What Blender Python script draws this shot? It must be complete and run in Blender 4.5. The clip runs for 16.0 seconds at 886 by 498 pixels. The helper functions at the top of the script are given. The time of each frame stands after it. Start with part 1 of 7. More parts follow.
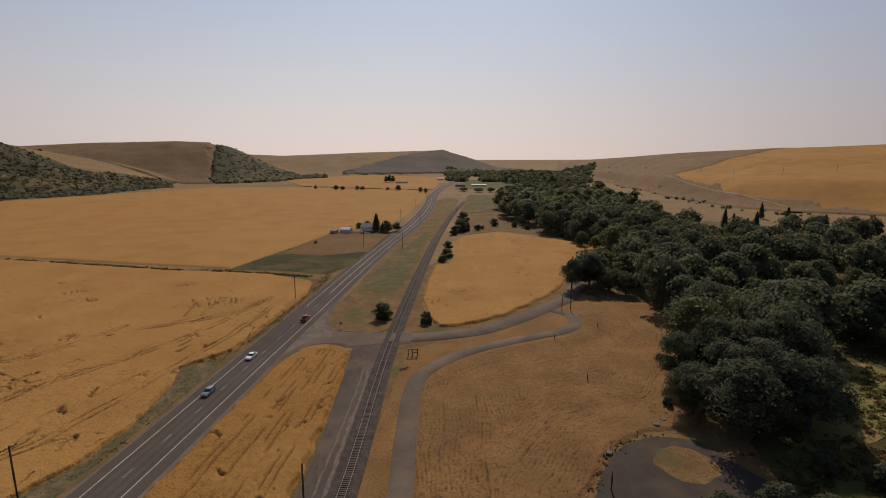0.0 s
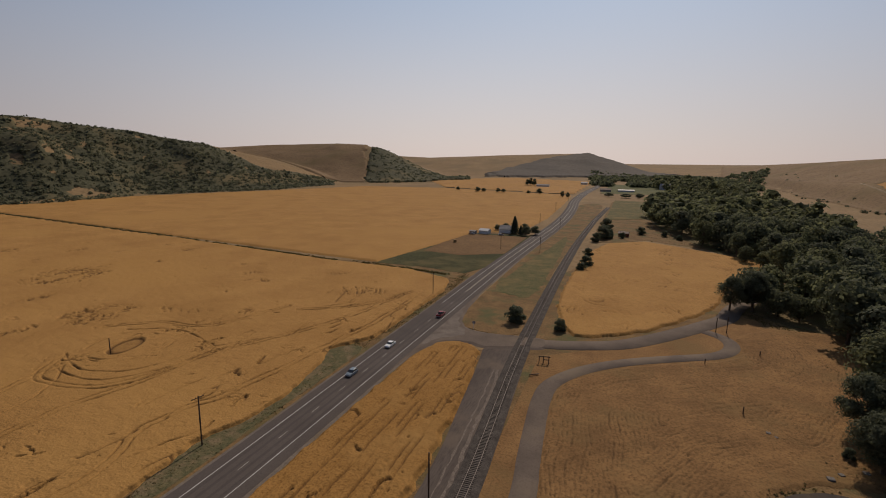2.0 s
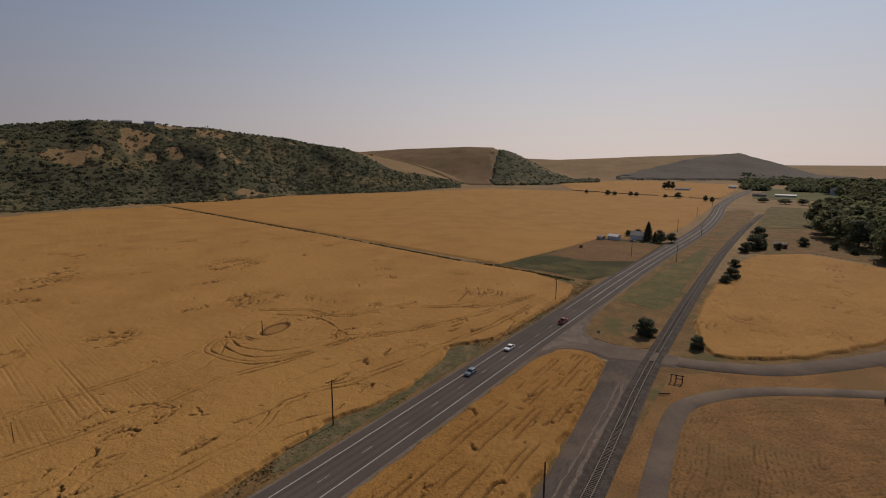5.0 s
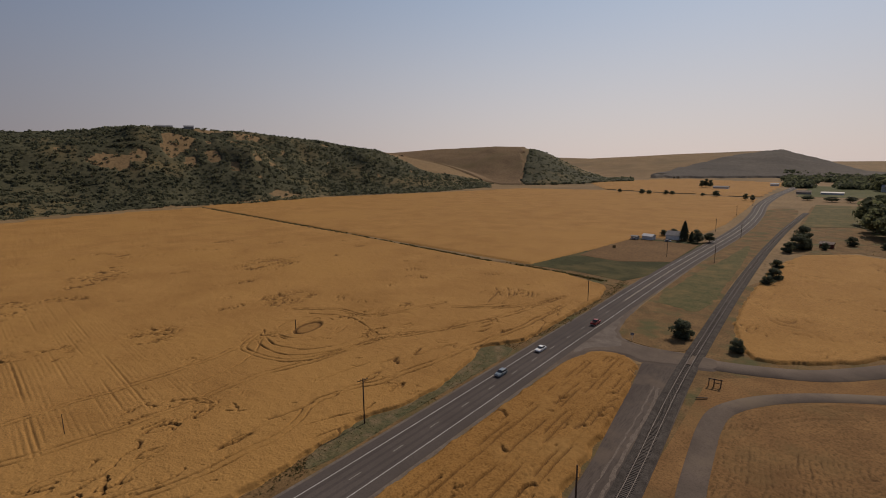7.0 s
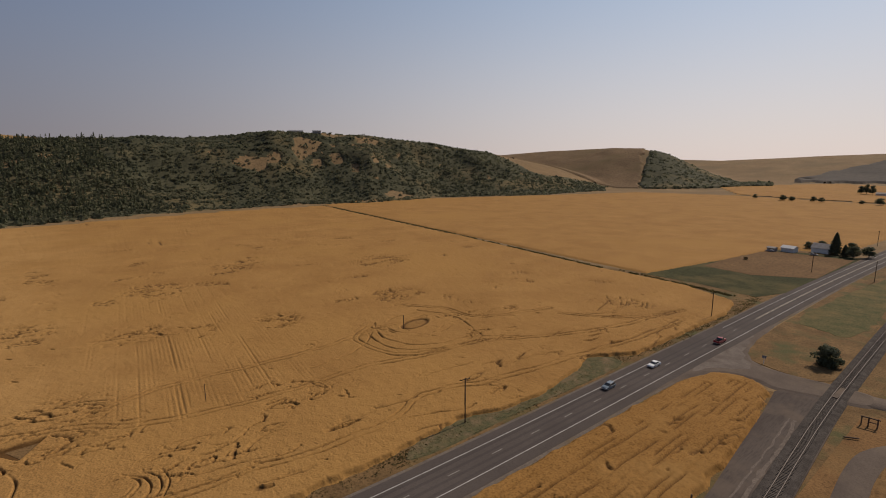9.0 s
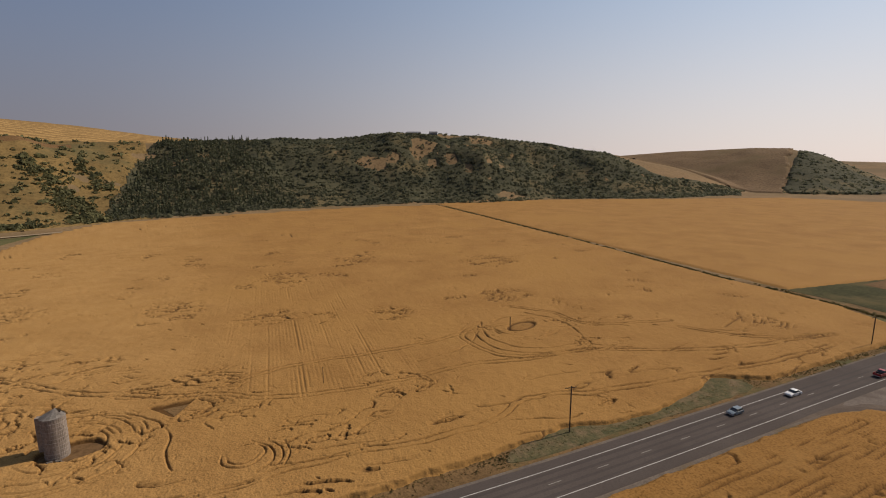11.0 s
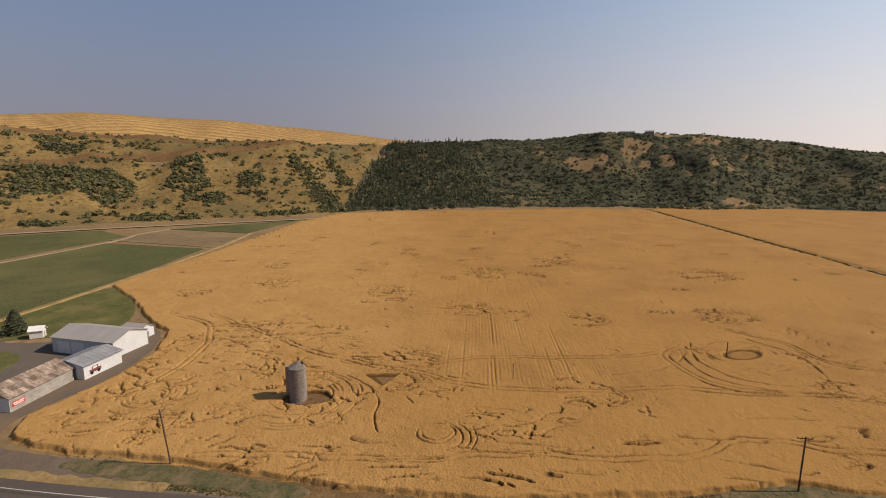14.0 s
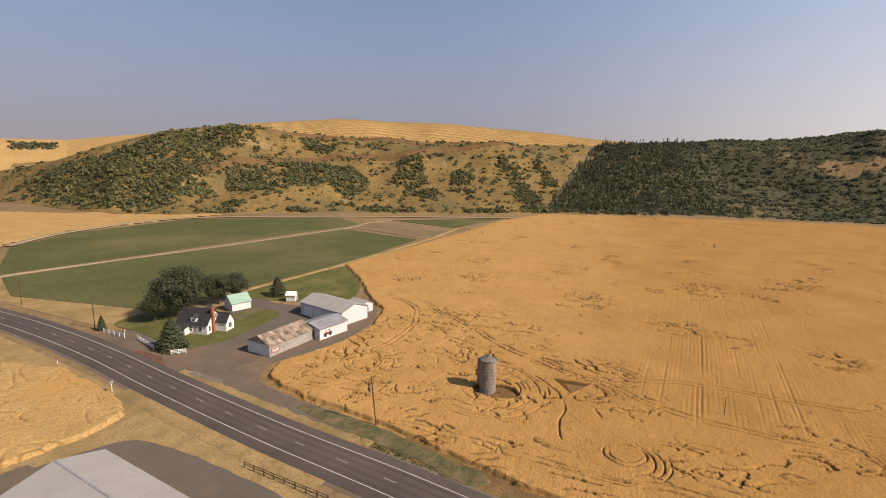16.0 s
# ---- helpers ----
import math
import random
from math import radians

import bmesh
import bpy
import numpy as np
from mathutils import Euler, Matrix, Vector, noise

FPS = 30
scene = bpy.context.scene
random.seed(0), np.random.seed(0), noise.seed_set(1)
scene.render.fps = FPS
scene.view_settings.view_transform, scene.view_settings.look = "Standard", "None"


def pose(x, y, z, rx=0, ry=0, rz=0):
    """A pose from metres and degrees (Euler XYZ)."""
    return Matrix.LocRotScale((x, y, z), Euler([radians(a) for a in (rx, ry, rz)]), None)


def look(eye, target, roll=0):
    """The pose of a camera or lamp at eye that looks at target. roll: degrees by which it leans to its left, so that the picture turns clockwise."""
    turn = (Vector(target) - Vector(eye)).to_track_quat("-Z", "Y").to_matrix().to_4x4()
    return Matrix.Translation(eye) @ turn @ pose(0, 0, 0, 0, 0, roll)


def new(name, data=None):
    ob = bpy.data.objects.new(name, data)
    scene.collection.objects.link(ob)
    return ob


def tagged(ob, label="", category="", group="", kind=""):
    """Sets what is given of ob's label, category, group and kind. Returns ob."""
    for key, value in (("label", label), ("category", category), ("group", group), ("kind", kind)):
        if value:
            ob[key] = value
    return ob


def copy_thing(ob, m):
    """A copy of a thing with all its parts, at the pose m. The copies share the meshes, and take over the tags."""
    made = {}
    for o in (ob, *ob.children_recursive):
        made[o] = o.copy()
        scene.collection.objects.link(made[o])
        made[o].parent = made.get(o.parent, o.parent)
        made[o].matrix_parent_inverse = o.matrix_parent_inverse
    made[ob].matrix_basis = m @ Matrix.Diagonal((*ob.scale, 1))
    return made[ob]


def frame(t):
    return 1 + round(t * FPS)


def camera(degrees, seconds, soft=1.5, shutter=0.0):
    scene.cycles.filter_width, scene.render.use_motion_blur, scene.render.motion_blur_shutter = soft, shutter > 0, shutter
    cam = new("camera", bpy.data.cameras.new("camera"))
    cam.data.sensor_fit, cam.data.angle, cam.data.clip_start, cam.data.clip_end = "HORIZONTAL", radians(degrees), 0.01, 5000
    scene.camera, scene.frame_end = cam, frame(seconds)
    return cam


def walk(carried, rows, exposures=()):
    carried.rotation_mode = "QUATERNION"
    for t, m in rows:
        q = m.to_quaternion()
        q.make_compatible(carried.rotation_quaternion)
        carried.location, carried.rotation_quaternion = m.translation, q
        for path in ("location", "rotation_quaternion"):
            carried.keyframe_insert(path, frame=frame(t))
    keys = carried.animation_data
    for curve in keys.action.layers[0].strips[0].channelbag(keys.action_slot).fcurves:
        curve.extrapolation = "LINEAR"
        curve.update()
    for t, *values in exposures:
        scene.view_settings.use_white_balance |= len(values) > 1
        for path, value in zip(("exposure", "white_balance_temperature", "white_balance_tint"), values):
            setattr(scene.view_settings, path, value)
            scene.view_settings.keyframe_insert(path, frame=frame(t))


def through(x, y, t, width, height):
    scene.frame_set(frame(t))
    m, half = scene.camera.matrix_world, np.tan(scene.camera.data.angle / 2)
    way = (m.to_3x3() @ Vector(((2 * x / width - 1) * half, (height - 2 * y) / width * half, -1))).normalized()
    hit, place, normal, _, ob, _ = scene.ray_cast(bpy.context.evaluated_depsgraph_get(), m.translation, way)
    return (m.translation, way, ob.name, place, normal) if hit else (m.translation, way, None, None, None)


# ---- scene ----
UNIT = 1.23             # metres in one unit of the plan below
CAM_HEIGHT = 50.0       # in units of the plan
cam = camera(84.0, 16.0, soft=1.0)
# seconds, yaw, pitch, roll of the hovering camera
TURNS = [
    (0.0, 4.81, -10.77, -0.20),
    (0.5, 8.20, -10.71, -0.31),
    (1.0, 12.36, -10.70, -0.48),
    (1.5, 16.73, -10.65, -0.63),
    (2.0, 20.94, -10.60, -0.75),
    (2.5, 24.74, -10.59, -0.74),
    (3.0, 28.33, -10.54, -0.66),
    (3.5, 31.20, -10.52, -0.61),
    (4.0, 33.20, -10.47, -0.52),
    (6.5, 37.65, -10.43, 0.27),
    (7.0, 39.01, -10.40, 0.42),
    (7.5, 41.40, -10.32, 0.50),
    (8.0, 44.77, -10.17, 0.47),
    (8.5, 48.08, -10.11, 0.45),
    (9.0, 51.64, -10.07, 0.39),
    (9.5, 54.79, -10.04, 0.37),
    (10.0, 58.30, -10.00, 0.29),
    (12.5, 73.67, -9.92, 0.06),
    (13.0, 77.46, -9.91, 0.00),
    (13.5, 81.98, -9.91, -0.09),
    (14.0, 87.79, -9.89, -0.28),
    (14.5, 94.17, -9.85, -0.53),
    (15.0, 100.05, -9.89, -0.69),
    (15.5, 106.51, -9.96, -0.91),
    (16.0, 111.00, -10.05, -1.04),
]
EXPOSURES = [(0.0, -0.30, 6650, 14), (3.5, -0.53, 6500, 14), (7.0, -0.50, 6500, 14), (10.0, -0.20, 6550, 13), (12.5, 0.0, 6600, 12), (14.0, 0.2, 6650, 12), (16.0, 0.58, 6750, 12)]
walk(cam, [(t, pose(0, 0, CAM_HEIGHT * UNIT, 90 + pitch, 0, yaw) @ pose(0, 0, 0, 0, 0, -roll)) for t, yaw, pitch, roll in TURNS], EXPOSURES)

# ---- light ----
SUN_AZ, SUN_EL = -2.0, 41.0      # degrees anticlockwise from +y, degrees above the ground
world = bpy.data.worlds.new("hazy_sky")
scene.world = world
world.use_nodes = True
wn, wl = world.node_tree.nodes, world.node_tree.links
sky = wn.new("ShaderNodeTexSky")
sky.sky_type, sky.sun_disc = "NISHITA", False
sky.sun_elevation, sky.sun_rotation = radians(SUN_EL), radians(-SUN_AZ)
sky.altitude, sky.air_density, sky.dust_density, sky.ozone_density = 500, 1.0, 1.0, 2.0
wn["Background"].inputs["Strength"].default_value = 0.10
# smoke haze: the clear sky fades into a pale warm grey towards the horizon
geo = wn.new("ShaderNodeTexCoord")
split = wn.new("ShaderNodeSeparateXYZ")
wl.new(geo.outputs["Generated"], split.inputs["Vector"])
fade = wn.new("ShaderNodeMapRange")
fade.interpolation_type = "SMOOTHSTEP"
for key, value in (("From Min", 0.0), ("From Max", 0.36), ("To Min", 0.92), ("To Max", 0.58)):
    fade.inputs[key].default_value = value
wl.new(split.outputs["Z"], fade.inputs["Value"])
haze = wn.new("ShaderNodeMix")
haze.data_type = "RGBA"
# the haze is brighter on the sun's side
ahead = wn.new("ShaderNodeMapRange")
for key, value in (("From Min", -0.30), ("From Max", 1.0)):
    ahead.inputs[key].default_value = value
side = wn.new("ShaderNodeVectorMath")
side.operation = "DOT_PRODUCT"
side.inputs[1].default_value = (-0.242, 0.970, 0.0)
wl.new(geo.outputs["Generated"], side.inputs[0])
wl.new(side.outputs["Value"], ahead.inputs["Value"])
tint = wn.new("ShaderNodeMix")
tint.data_type = "RGBA"
tint.inputs[6].default_value, tint.inputs[7].default_value = (1.78, 1.76, 2.22, 1), (7.9, 7.6, 7.45, 1)
lobe = wn.new("ShaderNodeMath")
lobe.operation = "POWER"
lobe.inputs[1].default_value = 2.2
wl.new(ahead.outputs["Result"], lobe.inputs[0])
wl.new(lobe.outputs[0], tint.inputs[0])
wl.new(tint.outputs[2], haze.inputs[7])
wl.new(fade.outputs["Result"], haze.inputs[0])
wl.new(sky.outputs["Color"], haze.inputs[6])
# smoke lies thickest and warmest along the horizon
warm = wn.new("ShaderNodeMix")
warm.data_type = "RGBA"
warm.inputs[6].default_value, warm.inputs[7].default_value = (1.09, 1.0, 0.95, 1), (0.865, 1.0, 1.10, 1)
climb = wn.new("ShaderNodeMapRange")
for key, value in (("From Min", 0.0), ("From Max", 0.30)):
    climb.inputs[key].default_value = value
wl.new(split.outputs["Z"], climb.inputs["Value"])
wl.new(climb.outputs["Result"], warm.inputs[0])
smoke = wn.new("ShaderNodeMix")
smoke.data_type, smoke.blend_type = "RGBA", "MULTIPLY"
smoke.inputs[0].default_value = 1.0
wl.new(haze.outputs[2], smoke.inputs[6])
wl.new(warm.outputs[2], smoke.inputs[7])
wl.new(smoke.outputs[2], wn["Background"].inputs["Color"])

sun_data = bpy.data.lights.new("sun", "SUN")
sun_data.energy, sun_data.angle, sun_data.color = 4.6, radians(1.0), (1.0, 0.870, 0.715)
sun = new("sun", sun_data)
toward_sun = Vector((-math.sin(radians(SUN_AZ)) * math.cos(radians(SUN_EL)), math.cos(radians(SUN_AZ)) * math.cos(radians(SUN_EL)), math.sin(radians(SUN_EL))))
sun.matrix_world = look(toward_sun * 300, (0, 0, 0))


# ---- materials ----
def material(name, dark, light, scale=1.0, rough=0.9, bump=0.3, fine=None, metal=0.0, streak=None, island=0.0, rand=0.0, third=None, third_scale=0.02, spec=0.04, through=0.0, dark_tone=None, grain=0.5, painted_sheen=None):
    """Two colours mixed by noise at two scales (features of about 1/scale metres), with a third colour in broad patches."""
    m = bpy.data.materials.new(name)
    m.use_nodes = True
    n, l = m.node_tree.nodes, m.node_tree.links
    b = n["Principled BSDF"]
    b.inputs["Roughness"].default_value, b.inputs["Metallic"].default_value = rough, metal
    b.inputs["Specular IOR Level"].default_value = spec
    tc = n.new("ShaderNodeTexCoord")
    src = tc.outputs["Object"]
    if streak:
        mp = n.new("ShaderNodeMapping")
        mp.inputs["Scale"].default_value = streak
        l.new(src, mp.inputs["Vector"])
        src = mp.outputs["Vector"]
    def noise_tex(s, detail=6.0, vec=None):
        t = n.new("ShaderNodeTexNoise")
        t.inputs["Scale"].default_value, t.inputs["Detail"].default_value, t.inputs["Roughness"].default_value = s, detail, 0.62
        l.new(vec or src, t.inputs["Vector"])
        return t.outputs["Fac"]
    def ramp(fac, lo, hi):
        r = n.new("ShaderNodeMapRange")
        r.inputs["From Min"].default_value, r.inputs["From Max"].default_value = lo, hi
        l.new(fac, r.inputs["Value"])
        return r.outputs["Result"]
    def mix(fac, a, c):
        x = n.new("ShaderNodeMix")
        x.data_type = "RGBA"
        for k, v in ((0, fac), (6, a), (7, c)):
            if hasattr(v, "links"):
                l.new(v, x.inputs[k])
            else:
                x.inputs[k].default_value = (*v, 1) if k else v
        return x.outputs[2]
    broad, small = noise_tex(scale), noise_tex(fine or scale * 9, 4.0)
    col = mix(ramp(broad, 0.32, 0.68), dark, light)
    spot = tuple((1 - grain) * v for v in dark)
    col = mix(ramp(small, 0.46, 0.80), col, spot)
    if third:
        col = mix(ramp(noise_tex(third_scale, 5.0, tc.outputs["Object"]), 0.5, 0.66), col, third)
    if island or rand:
        if island:
            g = n.new("ShaderNodeNewGeometry")
            fac = g.outputs["Random Per Island"]
        else:
            fac = n.new("ShaderNodeObjectInfo").outputs["Random"]
        h = n.new("ShaderNodeHueSaturation")
        k = island or rand
        l.new(ramp(fac, -0.5 / k + 0.5, 0.5 / k + 0.5), h.inputs["Value"])
        r = n.new("ShaderNodeMapRange")
        r.inputs["To Min"].default_value, r.inputs["To Max"].default_value = 1 - k, 1 + k
        l.new(fac, r.inputs["Value"])
        l.new(r.outputs["Result"], h.inputs["Value"])
        l.new(col, h.inputs["Color"])
        col = h.outputs["Color"]
    if painted_sheen:      # pale tone for the sheen painted onto the wheat
        at = n.new("ShaderNodeAttribute")
        at.attribute_name = "painted_sheen"
        col = mix(at.outputs["Fac"], col, painted_sheen)
    if dark_tone:      # darker tone: bare soil, flattened straw, shade painted into the crop's dents, swaths
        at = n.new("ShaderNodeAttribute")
        at.attribute_name = "dark_share"
        col = mix(at.outputs["Fac"], col, dark_tone)
    l.new(col, b.inputs["Base Color"])
    if through:   # thin leaves let light through
        tr, ms = n.new("ShaderNodeBsdfTranslucent"), n.new("ShaderNodeMixShader")
        l.new(col, tr.inputs["Color"])
        ms.inputs[0].default_value = through
        l.new(b.outputs[0], ms.inputs[1])
        l.new(tr.outputs[0], ms.inputs[2])
        l.new(ms.outputs[0], n["Material Output"].inputs["Surface"])
    if bump:
        bp = n.new("ShaderNodeBump")
        bp.inputs["Strength"].default_value, bp.inputs["Distance"].default_value = bump, 0.5 / (fine or scale * 9)
        l.new(small, bp.inputs["Height"])
        l.new(bp.outputs["Normal"], b.inputs["Normal"])
    return m


M = {}
M["hill"] = material("hill_dry_grass", (0.178, 0.120, 0.062), (0.245, 0.165, 0.086), 0.02, fine=0.35, third=(0.150, 0.108, 0.058), third_scale=0.008)
M["wheat"] = material("ripe_wheat", (0.278, 0.148, 0.047), (0.356, 0.196, 0.065), 0.05, fine=3.2, bump=1.0, grain=0.75, third=(0.300, 0.165, 0.052), third_scale=0.012, dark_tone=(0.085, 0.044, 0.017), painted_sheen=(0.435, 0.262, 0.098))
M["meadow"] = material("mown_dry_grass", (0.145, 0.080, 0.034), (0.235, 0.132, 0.054), 0.10, fine=2.2, third=(0.150, 0.094, 0.040), third_scale=0.04, bump=0.6, dark_tone=(0.072, 0.043, 0.020))
M["verge"] = material("dry_verge_grass", (0.115, 0.071, 0.033), (0.205, 0.127, 0.057), 0.15, fine=2.0, third=(0.086, 0.080, 0.036), third_scale=0.09, bump=0.7)
M["green"] = material("green_crop", (0.069, 0.075, 0.031), (0.096, 0.096, 0.040), 0.03, fine=0.8, third=(0.116, 0.104, 0.045), third_scale=0.012)
M["lawn"] = material("lawn", (0.072, 0.078, 0.026), (0.118, 0.112, 0.042), 0.15, fine=2.5, third=(0.15, 0.125, 0.05), third_scale=0.08)
M["brown"] = material("bare_brown_field", (0.120, 0.070, 0.033), (0.175, 0.105, 0.048), 0.04, fine=0.8)
M["asphalt"] = material("asphalt", (0.073, 0.060, 0.053), (0.095, 0.079, 0.069), 0.08, fine=5.0, rough=0.85, grain=0.15, bump=0.1)
M["tarmac_old"] = material("worn_tarmac", (0.096, 0.075, 0.060), (0.138, 0.108, 0.085), 0.12, fine=4.0, rough=0.9, grain=0.25, bump=0.15, third=(0.140, 0.108, 0.078), third_scale=0.06)
M["gravel"] = material("dark_gravel", (0.068, 0.054, 0.046), (0.104, 0.084, 0.070), 0.12, fine=4.0, bump=0.25, grain=0.2, third=(0.120, 0.092, 0.070), third_scale=0.08, streak=(1, 0.12, 1))
M["shoulder"] = material("pale_roadside_gravel", (0.120, 0.098, 0.080), (0.180, 0.150, 0.120), 0.3, fine=3.0, grain=0.3, bump=0.3, third=(0.130, 0.095, 0.055), third_scale=0.15)
M["dusty"] = material("dusty_tarmac", (0.118, 0.096, 0.080), (0.178, 0.148, 0.122), 0.25, fine=3.0, grain=0.25, bump=0.1, third=(0.098, 0.078, 0.064), third_scale=0.15)
M["dirt"] = material("grey_brown_dirt", (0.104, 0.080, 0.061), (0.150, 0.114, 0.084), 0.1, fine=3.0, grain=0.2, bump=0.2, third=(0.175, 0.128, 0.080), third_scale=0.06)
M["ballast"] = material("rail_ballast", (0.050, 0.042, 0.036), (0.095, 0.081, 0.070), 0.6, fine=4.0, bump=0.9)
M["paint"] = material("road_paint", (0.34, 0.325, 0.295), (0.46, 0.445, 0.41), 0.5, fine=4.0, bump=0.1)
M["leaf_dark"] = material("leaves_dark", (0.076, 0.086, 0.054), (0.128, 0.138, 0.080), 0.25, fine=1.2, island=0.09, bump=0.0, rough=0.8, spec=0.12, through=0.5, grain=0.35)
M["leaf"] = material("leaves", (0.086, 0.096, 0.056), (0.148, 0.156, 0.084), 0.25, fine=1.2, island=0.09, bump=0.0, rough=0.8, spec=0.12, through=0.55, grain=0.35)
M["shrub"] = material("hill_shrubs", (0.088, 0.095, 0.062), (0.152, 0.152, 0.092), 0.03, fine=0.4, island=0.12, bump=0.0, spec=0.1, through=0.62, grain=0.25)
M["needle"] = material("conifer_needles", (0.078, 0.086, 0.052), (0.126, 0.132, 0.074), 0.1, fine=0.8, island=0.25, bump=0.0, spec=0.1, through=0.4, grain=0.25)
M["bark"] = material("bark", (0.07, 0.05, 0.035), (0.15, 0.11, 0.08), 1.5, fine=8, streak=(1, 1, 0.2), bump=0.6)

M["scrub_floor"] = material("scrubby_olive_slope", (0.054, 0.055, 0.034), (0.086, 0.080, 0.047), 0.03, fine=0.3, third=(0.125, 0.098, 0.050), third_scale=0.012)
M["stubble"] = material("cut_stubble", (0.340, 0.215, 0.085), (0.410, 0.265, 0.108), 0.02, fine=0.4, dark_tone=(0.215, 0.135, 0.056))
M["weed"] = material("verge_weeds", (0.095, 0.086, 0.036), (0.175, 0.135, 0.056), 0.12, fine=1.2, island=0.3, bump=0.0, spec=0.1, third=(0.210, 0.145, 0.060), third_scale=0.05, through=0.5, grain=0.3)
M["yard"] = material("grey_brown_gravel", (0.098, 0.081, 0.067), (0.126, 0.104, 0.084), 0.07, fine=5.0, bump=0.2, grain=0.2, third=(0.150, 0.106, 0.071), third_scale=0.03)
M["straw"] = material("pale_dry_grass", (0.225, 0.152, 0.068), (0.335, 0.230, 0.108), 0.2, fine=2.2, bump=0.6, third=(0.185, 0.135, 0.062), third_scale=0.07)
M["strip"] = material("patchy_green_weeds", (0.070, 0.072, 0.030), (0.135, 0.106, 0.047), 0.25, fine=1.6, bump=0.5, third=(0.150, 0.106, 0.046), third_scale=0.07)
M["slope"] = material("dry_slope_grass", (0.132, 0.090, 0.037), (0.238, 0.158, 0.060), 0.02, fine=0.3, bump=0.5, third=(0.112, 0.090, 0.040), third_scale=0.013)
M["bush"] = material("olive_hill_bushes", (0.100, 0.100, 0.050), (0.180, 0.172, 0.078), 0.03, fine=0.4, island=0.25, bump=0.0, spec=0.1, through=0.4, grain=0.3)
M["wheat_laid"] = material("laid_pale_wheat", (0.325, 0.202, 0.080), (0.425, 0.280, 0.118), 0.08, fine=2.2, bump=0.6, grain=0.6, third=(0.370, 0.215, 0.075), third_scale=0.05, dark_tone=(0.150, 0.082, 0.030))
M["wheat_strip"] = material("deep_ripe_wheat", (0.220, 0.112, 0.032), (0.290, 0.152, 0.046), 0.06, fine=2.6, bump=0.6, grain=0.65, third=(0.255, 0.140, 0.045), third_scale=0.05, dark_tone=(0.095, 0.050, 0.020))
M["bank"] = material("brown_dry_bank", (0.150, 0.100, 0.055), (0.215, 0.142, 0.078), 0.02, fine=0.3, bump=0.4, third=(0.135, 0.095, 0.048), third_scale=0.010)
# distance haze on the far hill is painted into this dull tone
M["slate"] = material("hazy_wooded_far_slope", (0.078, 0.068, 0.058), (0.108, 0.092, 0.074), 0.008, fine=0.12, bump=0.2, grain=0.2)
M["leaf_light"] = material("yellow_green_leaves", (0.110, 0.120, 0.062), (0.185, 0.188, 0.092), 0.25, fine=1.2, island=0.09, bump=0.0, rough=0.8, spec=0.12, through=0.58, grain=0.35)
M["dust"] = material("pale_dusty_earth", (0.245, 0.185, 0.115), (0.330, 0.255, 0.165), 0.1, fine=2.0, bump=0.3)
M["tilled"] = material("pale_tilled_soil", (0.150, 0.108, 0.062), (0.225, 0.165, 0.090), 0.06, fine=0.9, streak=(1, 0.15, 1))
M["weed_green"] = material("green_verge_weeds", (0.095, 0.105, 0.042), (0.175, 0.175, 0.070), 0.2, fine=1.2, island=0.3, bump=0.0, spec=0.1, through=0.5, grain=0.3)
M["farm_green"] = material("dark_green_crop", (0.034, 0.037, 0.016), (0.060, 0.057, 0.024), 0.05, fine=0.9, third=(0.095, 0.075, 0.032), third_scale=0.03)
M["loop"] = material("dark_old_tarmac", (0.046, 0.039, 0.034), (0.064, 0.054, 0.047), 0.12, fine=4.0, grain=0.2, bump=0.15, third=(0.075, 0.060, 0.045), third_scale=0.09)

# ---- building helpers ----
def pn(x, y, seed=0):
    """Smooth gradient noise on arrays, about -0.7 to 0.7."""
    x, y = np.asarray(x, float), np.asarray(y, float)
    xi, yi = np.floor(x).astype(np.int64), np.floor(y).astype(np.int64)
    fx, fy = x - xi, y - yi
    u, v = fx * fx * fx * (fx * (fx * 6 - 15) + 10), fy * fy * fy * (fy * (fy * 6 - 15) + 10)
    def grad(ix, iy, dx, dy):
        h = (ix * 374761393 + iy * 668265263 + seed * 974634777) & 0xFFFFFFFF
        h = ((h ^ (h >> 13)) * 1274126177) & 0xFFFFFFFF
        a = (h ^ (h >> 16)) % 4096 * (2 * np.pi / 4096)
        return np.cos(a) * dx + np.sin(a) * dy
    n0 = grad(xi, yi, fx, fy) * (1 - u) + grad(xi + 1, yi, fx - 1, fy) * u
    n1 = grad(xi, yi + 1, fx, fy - 1) * (1 - u) + grad(xi + 1, yi + 1, fx - 1, fy - 1) * u
    return n0 * (1 - v) + n1 * v


def fbm(x, y, seed=0, octaves=4):
    return sum(pn(x * 2 ** k, y * 2 ** k, seed + k) / 2 ** k for k in range(octaves))


def sm(t):
    t = np.clip(t, 0, 1)
    return t * t * (3 - 2 * t)


def mesh_from(name, verts, faces, mat, smooth=False):
    """A mesh from arrays of vertices and of faces that all have the same number of corners."""
    verts, faces = np.asarray(verts, np.float32), np.asarray(faces, np.int32)
    me = bpy.data.meshes.new(name)
    me.vertices.add(len(verts))
    me.vertices.foreach_set("co", verts.ravel())
    k = faces.shape[1]
    me.loops.add(faces.size)
    me.loops.foreach_set("vertex_index", faces.ravel())
    me.polygons.add(len(faces))
    me.polygons.foreach_set("loop_start", np.arange(0, faces.size, k, dtype=np.int32))
    me.polygons.foreach_set("loop_total", np.full(len(faces), k, np.int32))
    if smooth:
        me.polygons.foreach_set("use_smooth", np.ones(len(faces), bool))
    me.materials.append(mat)
    me.update(calc_edges=True)
    return me


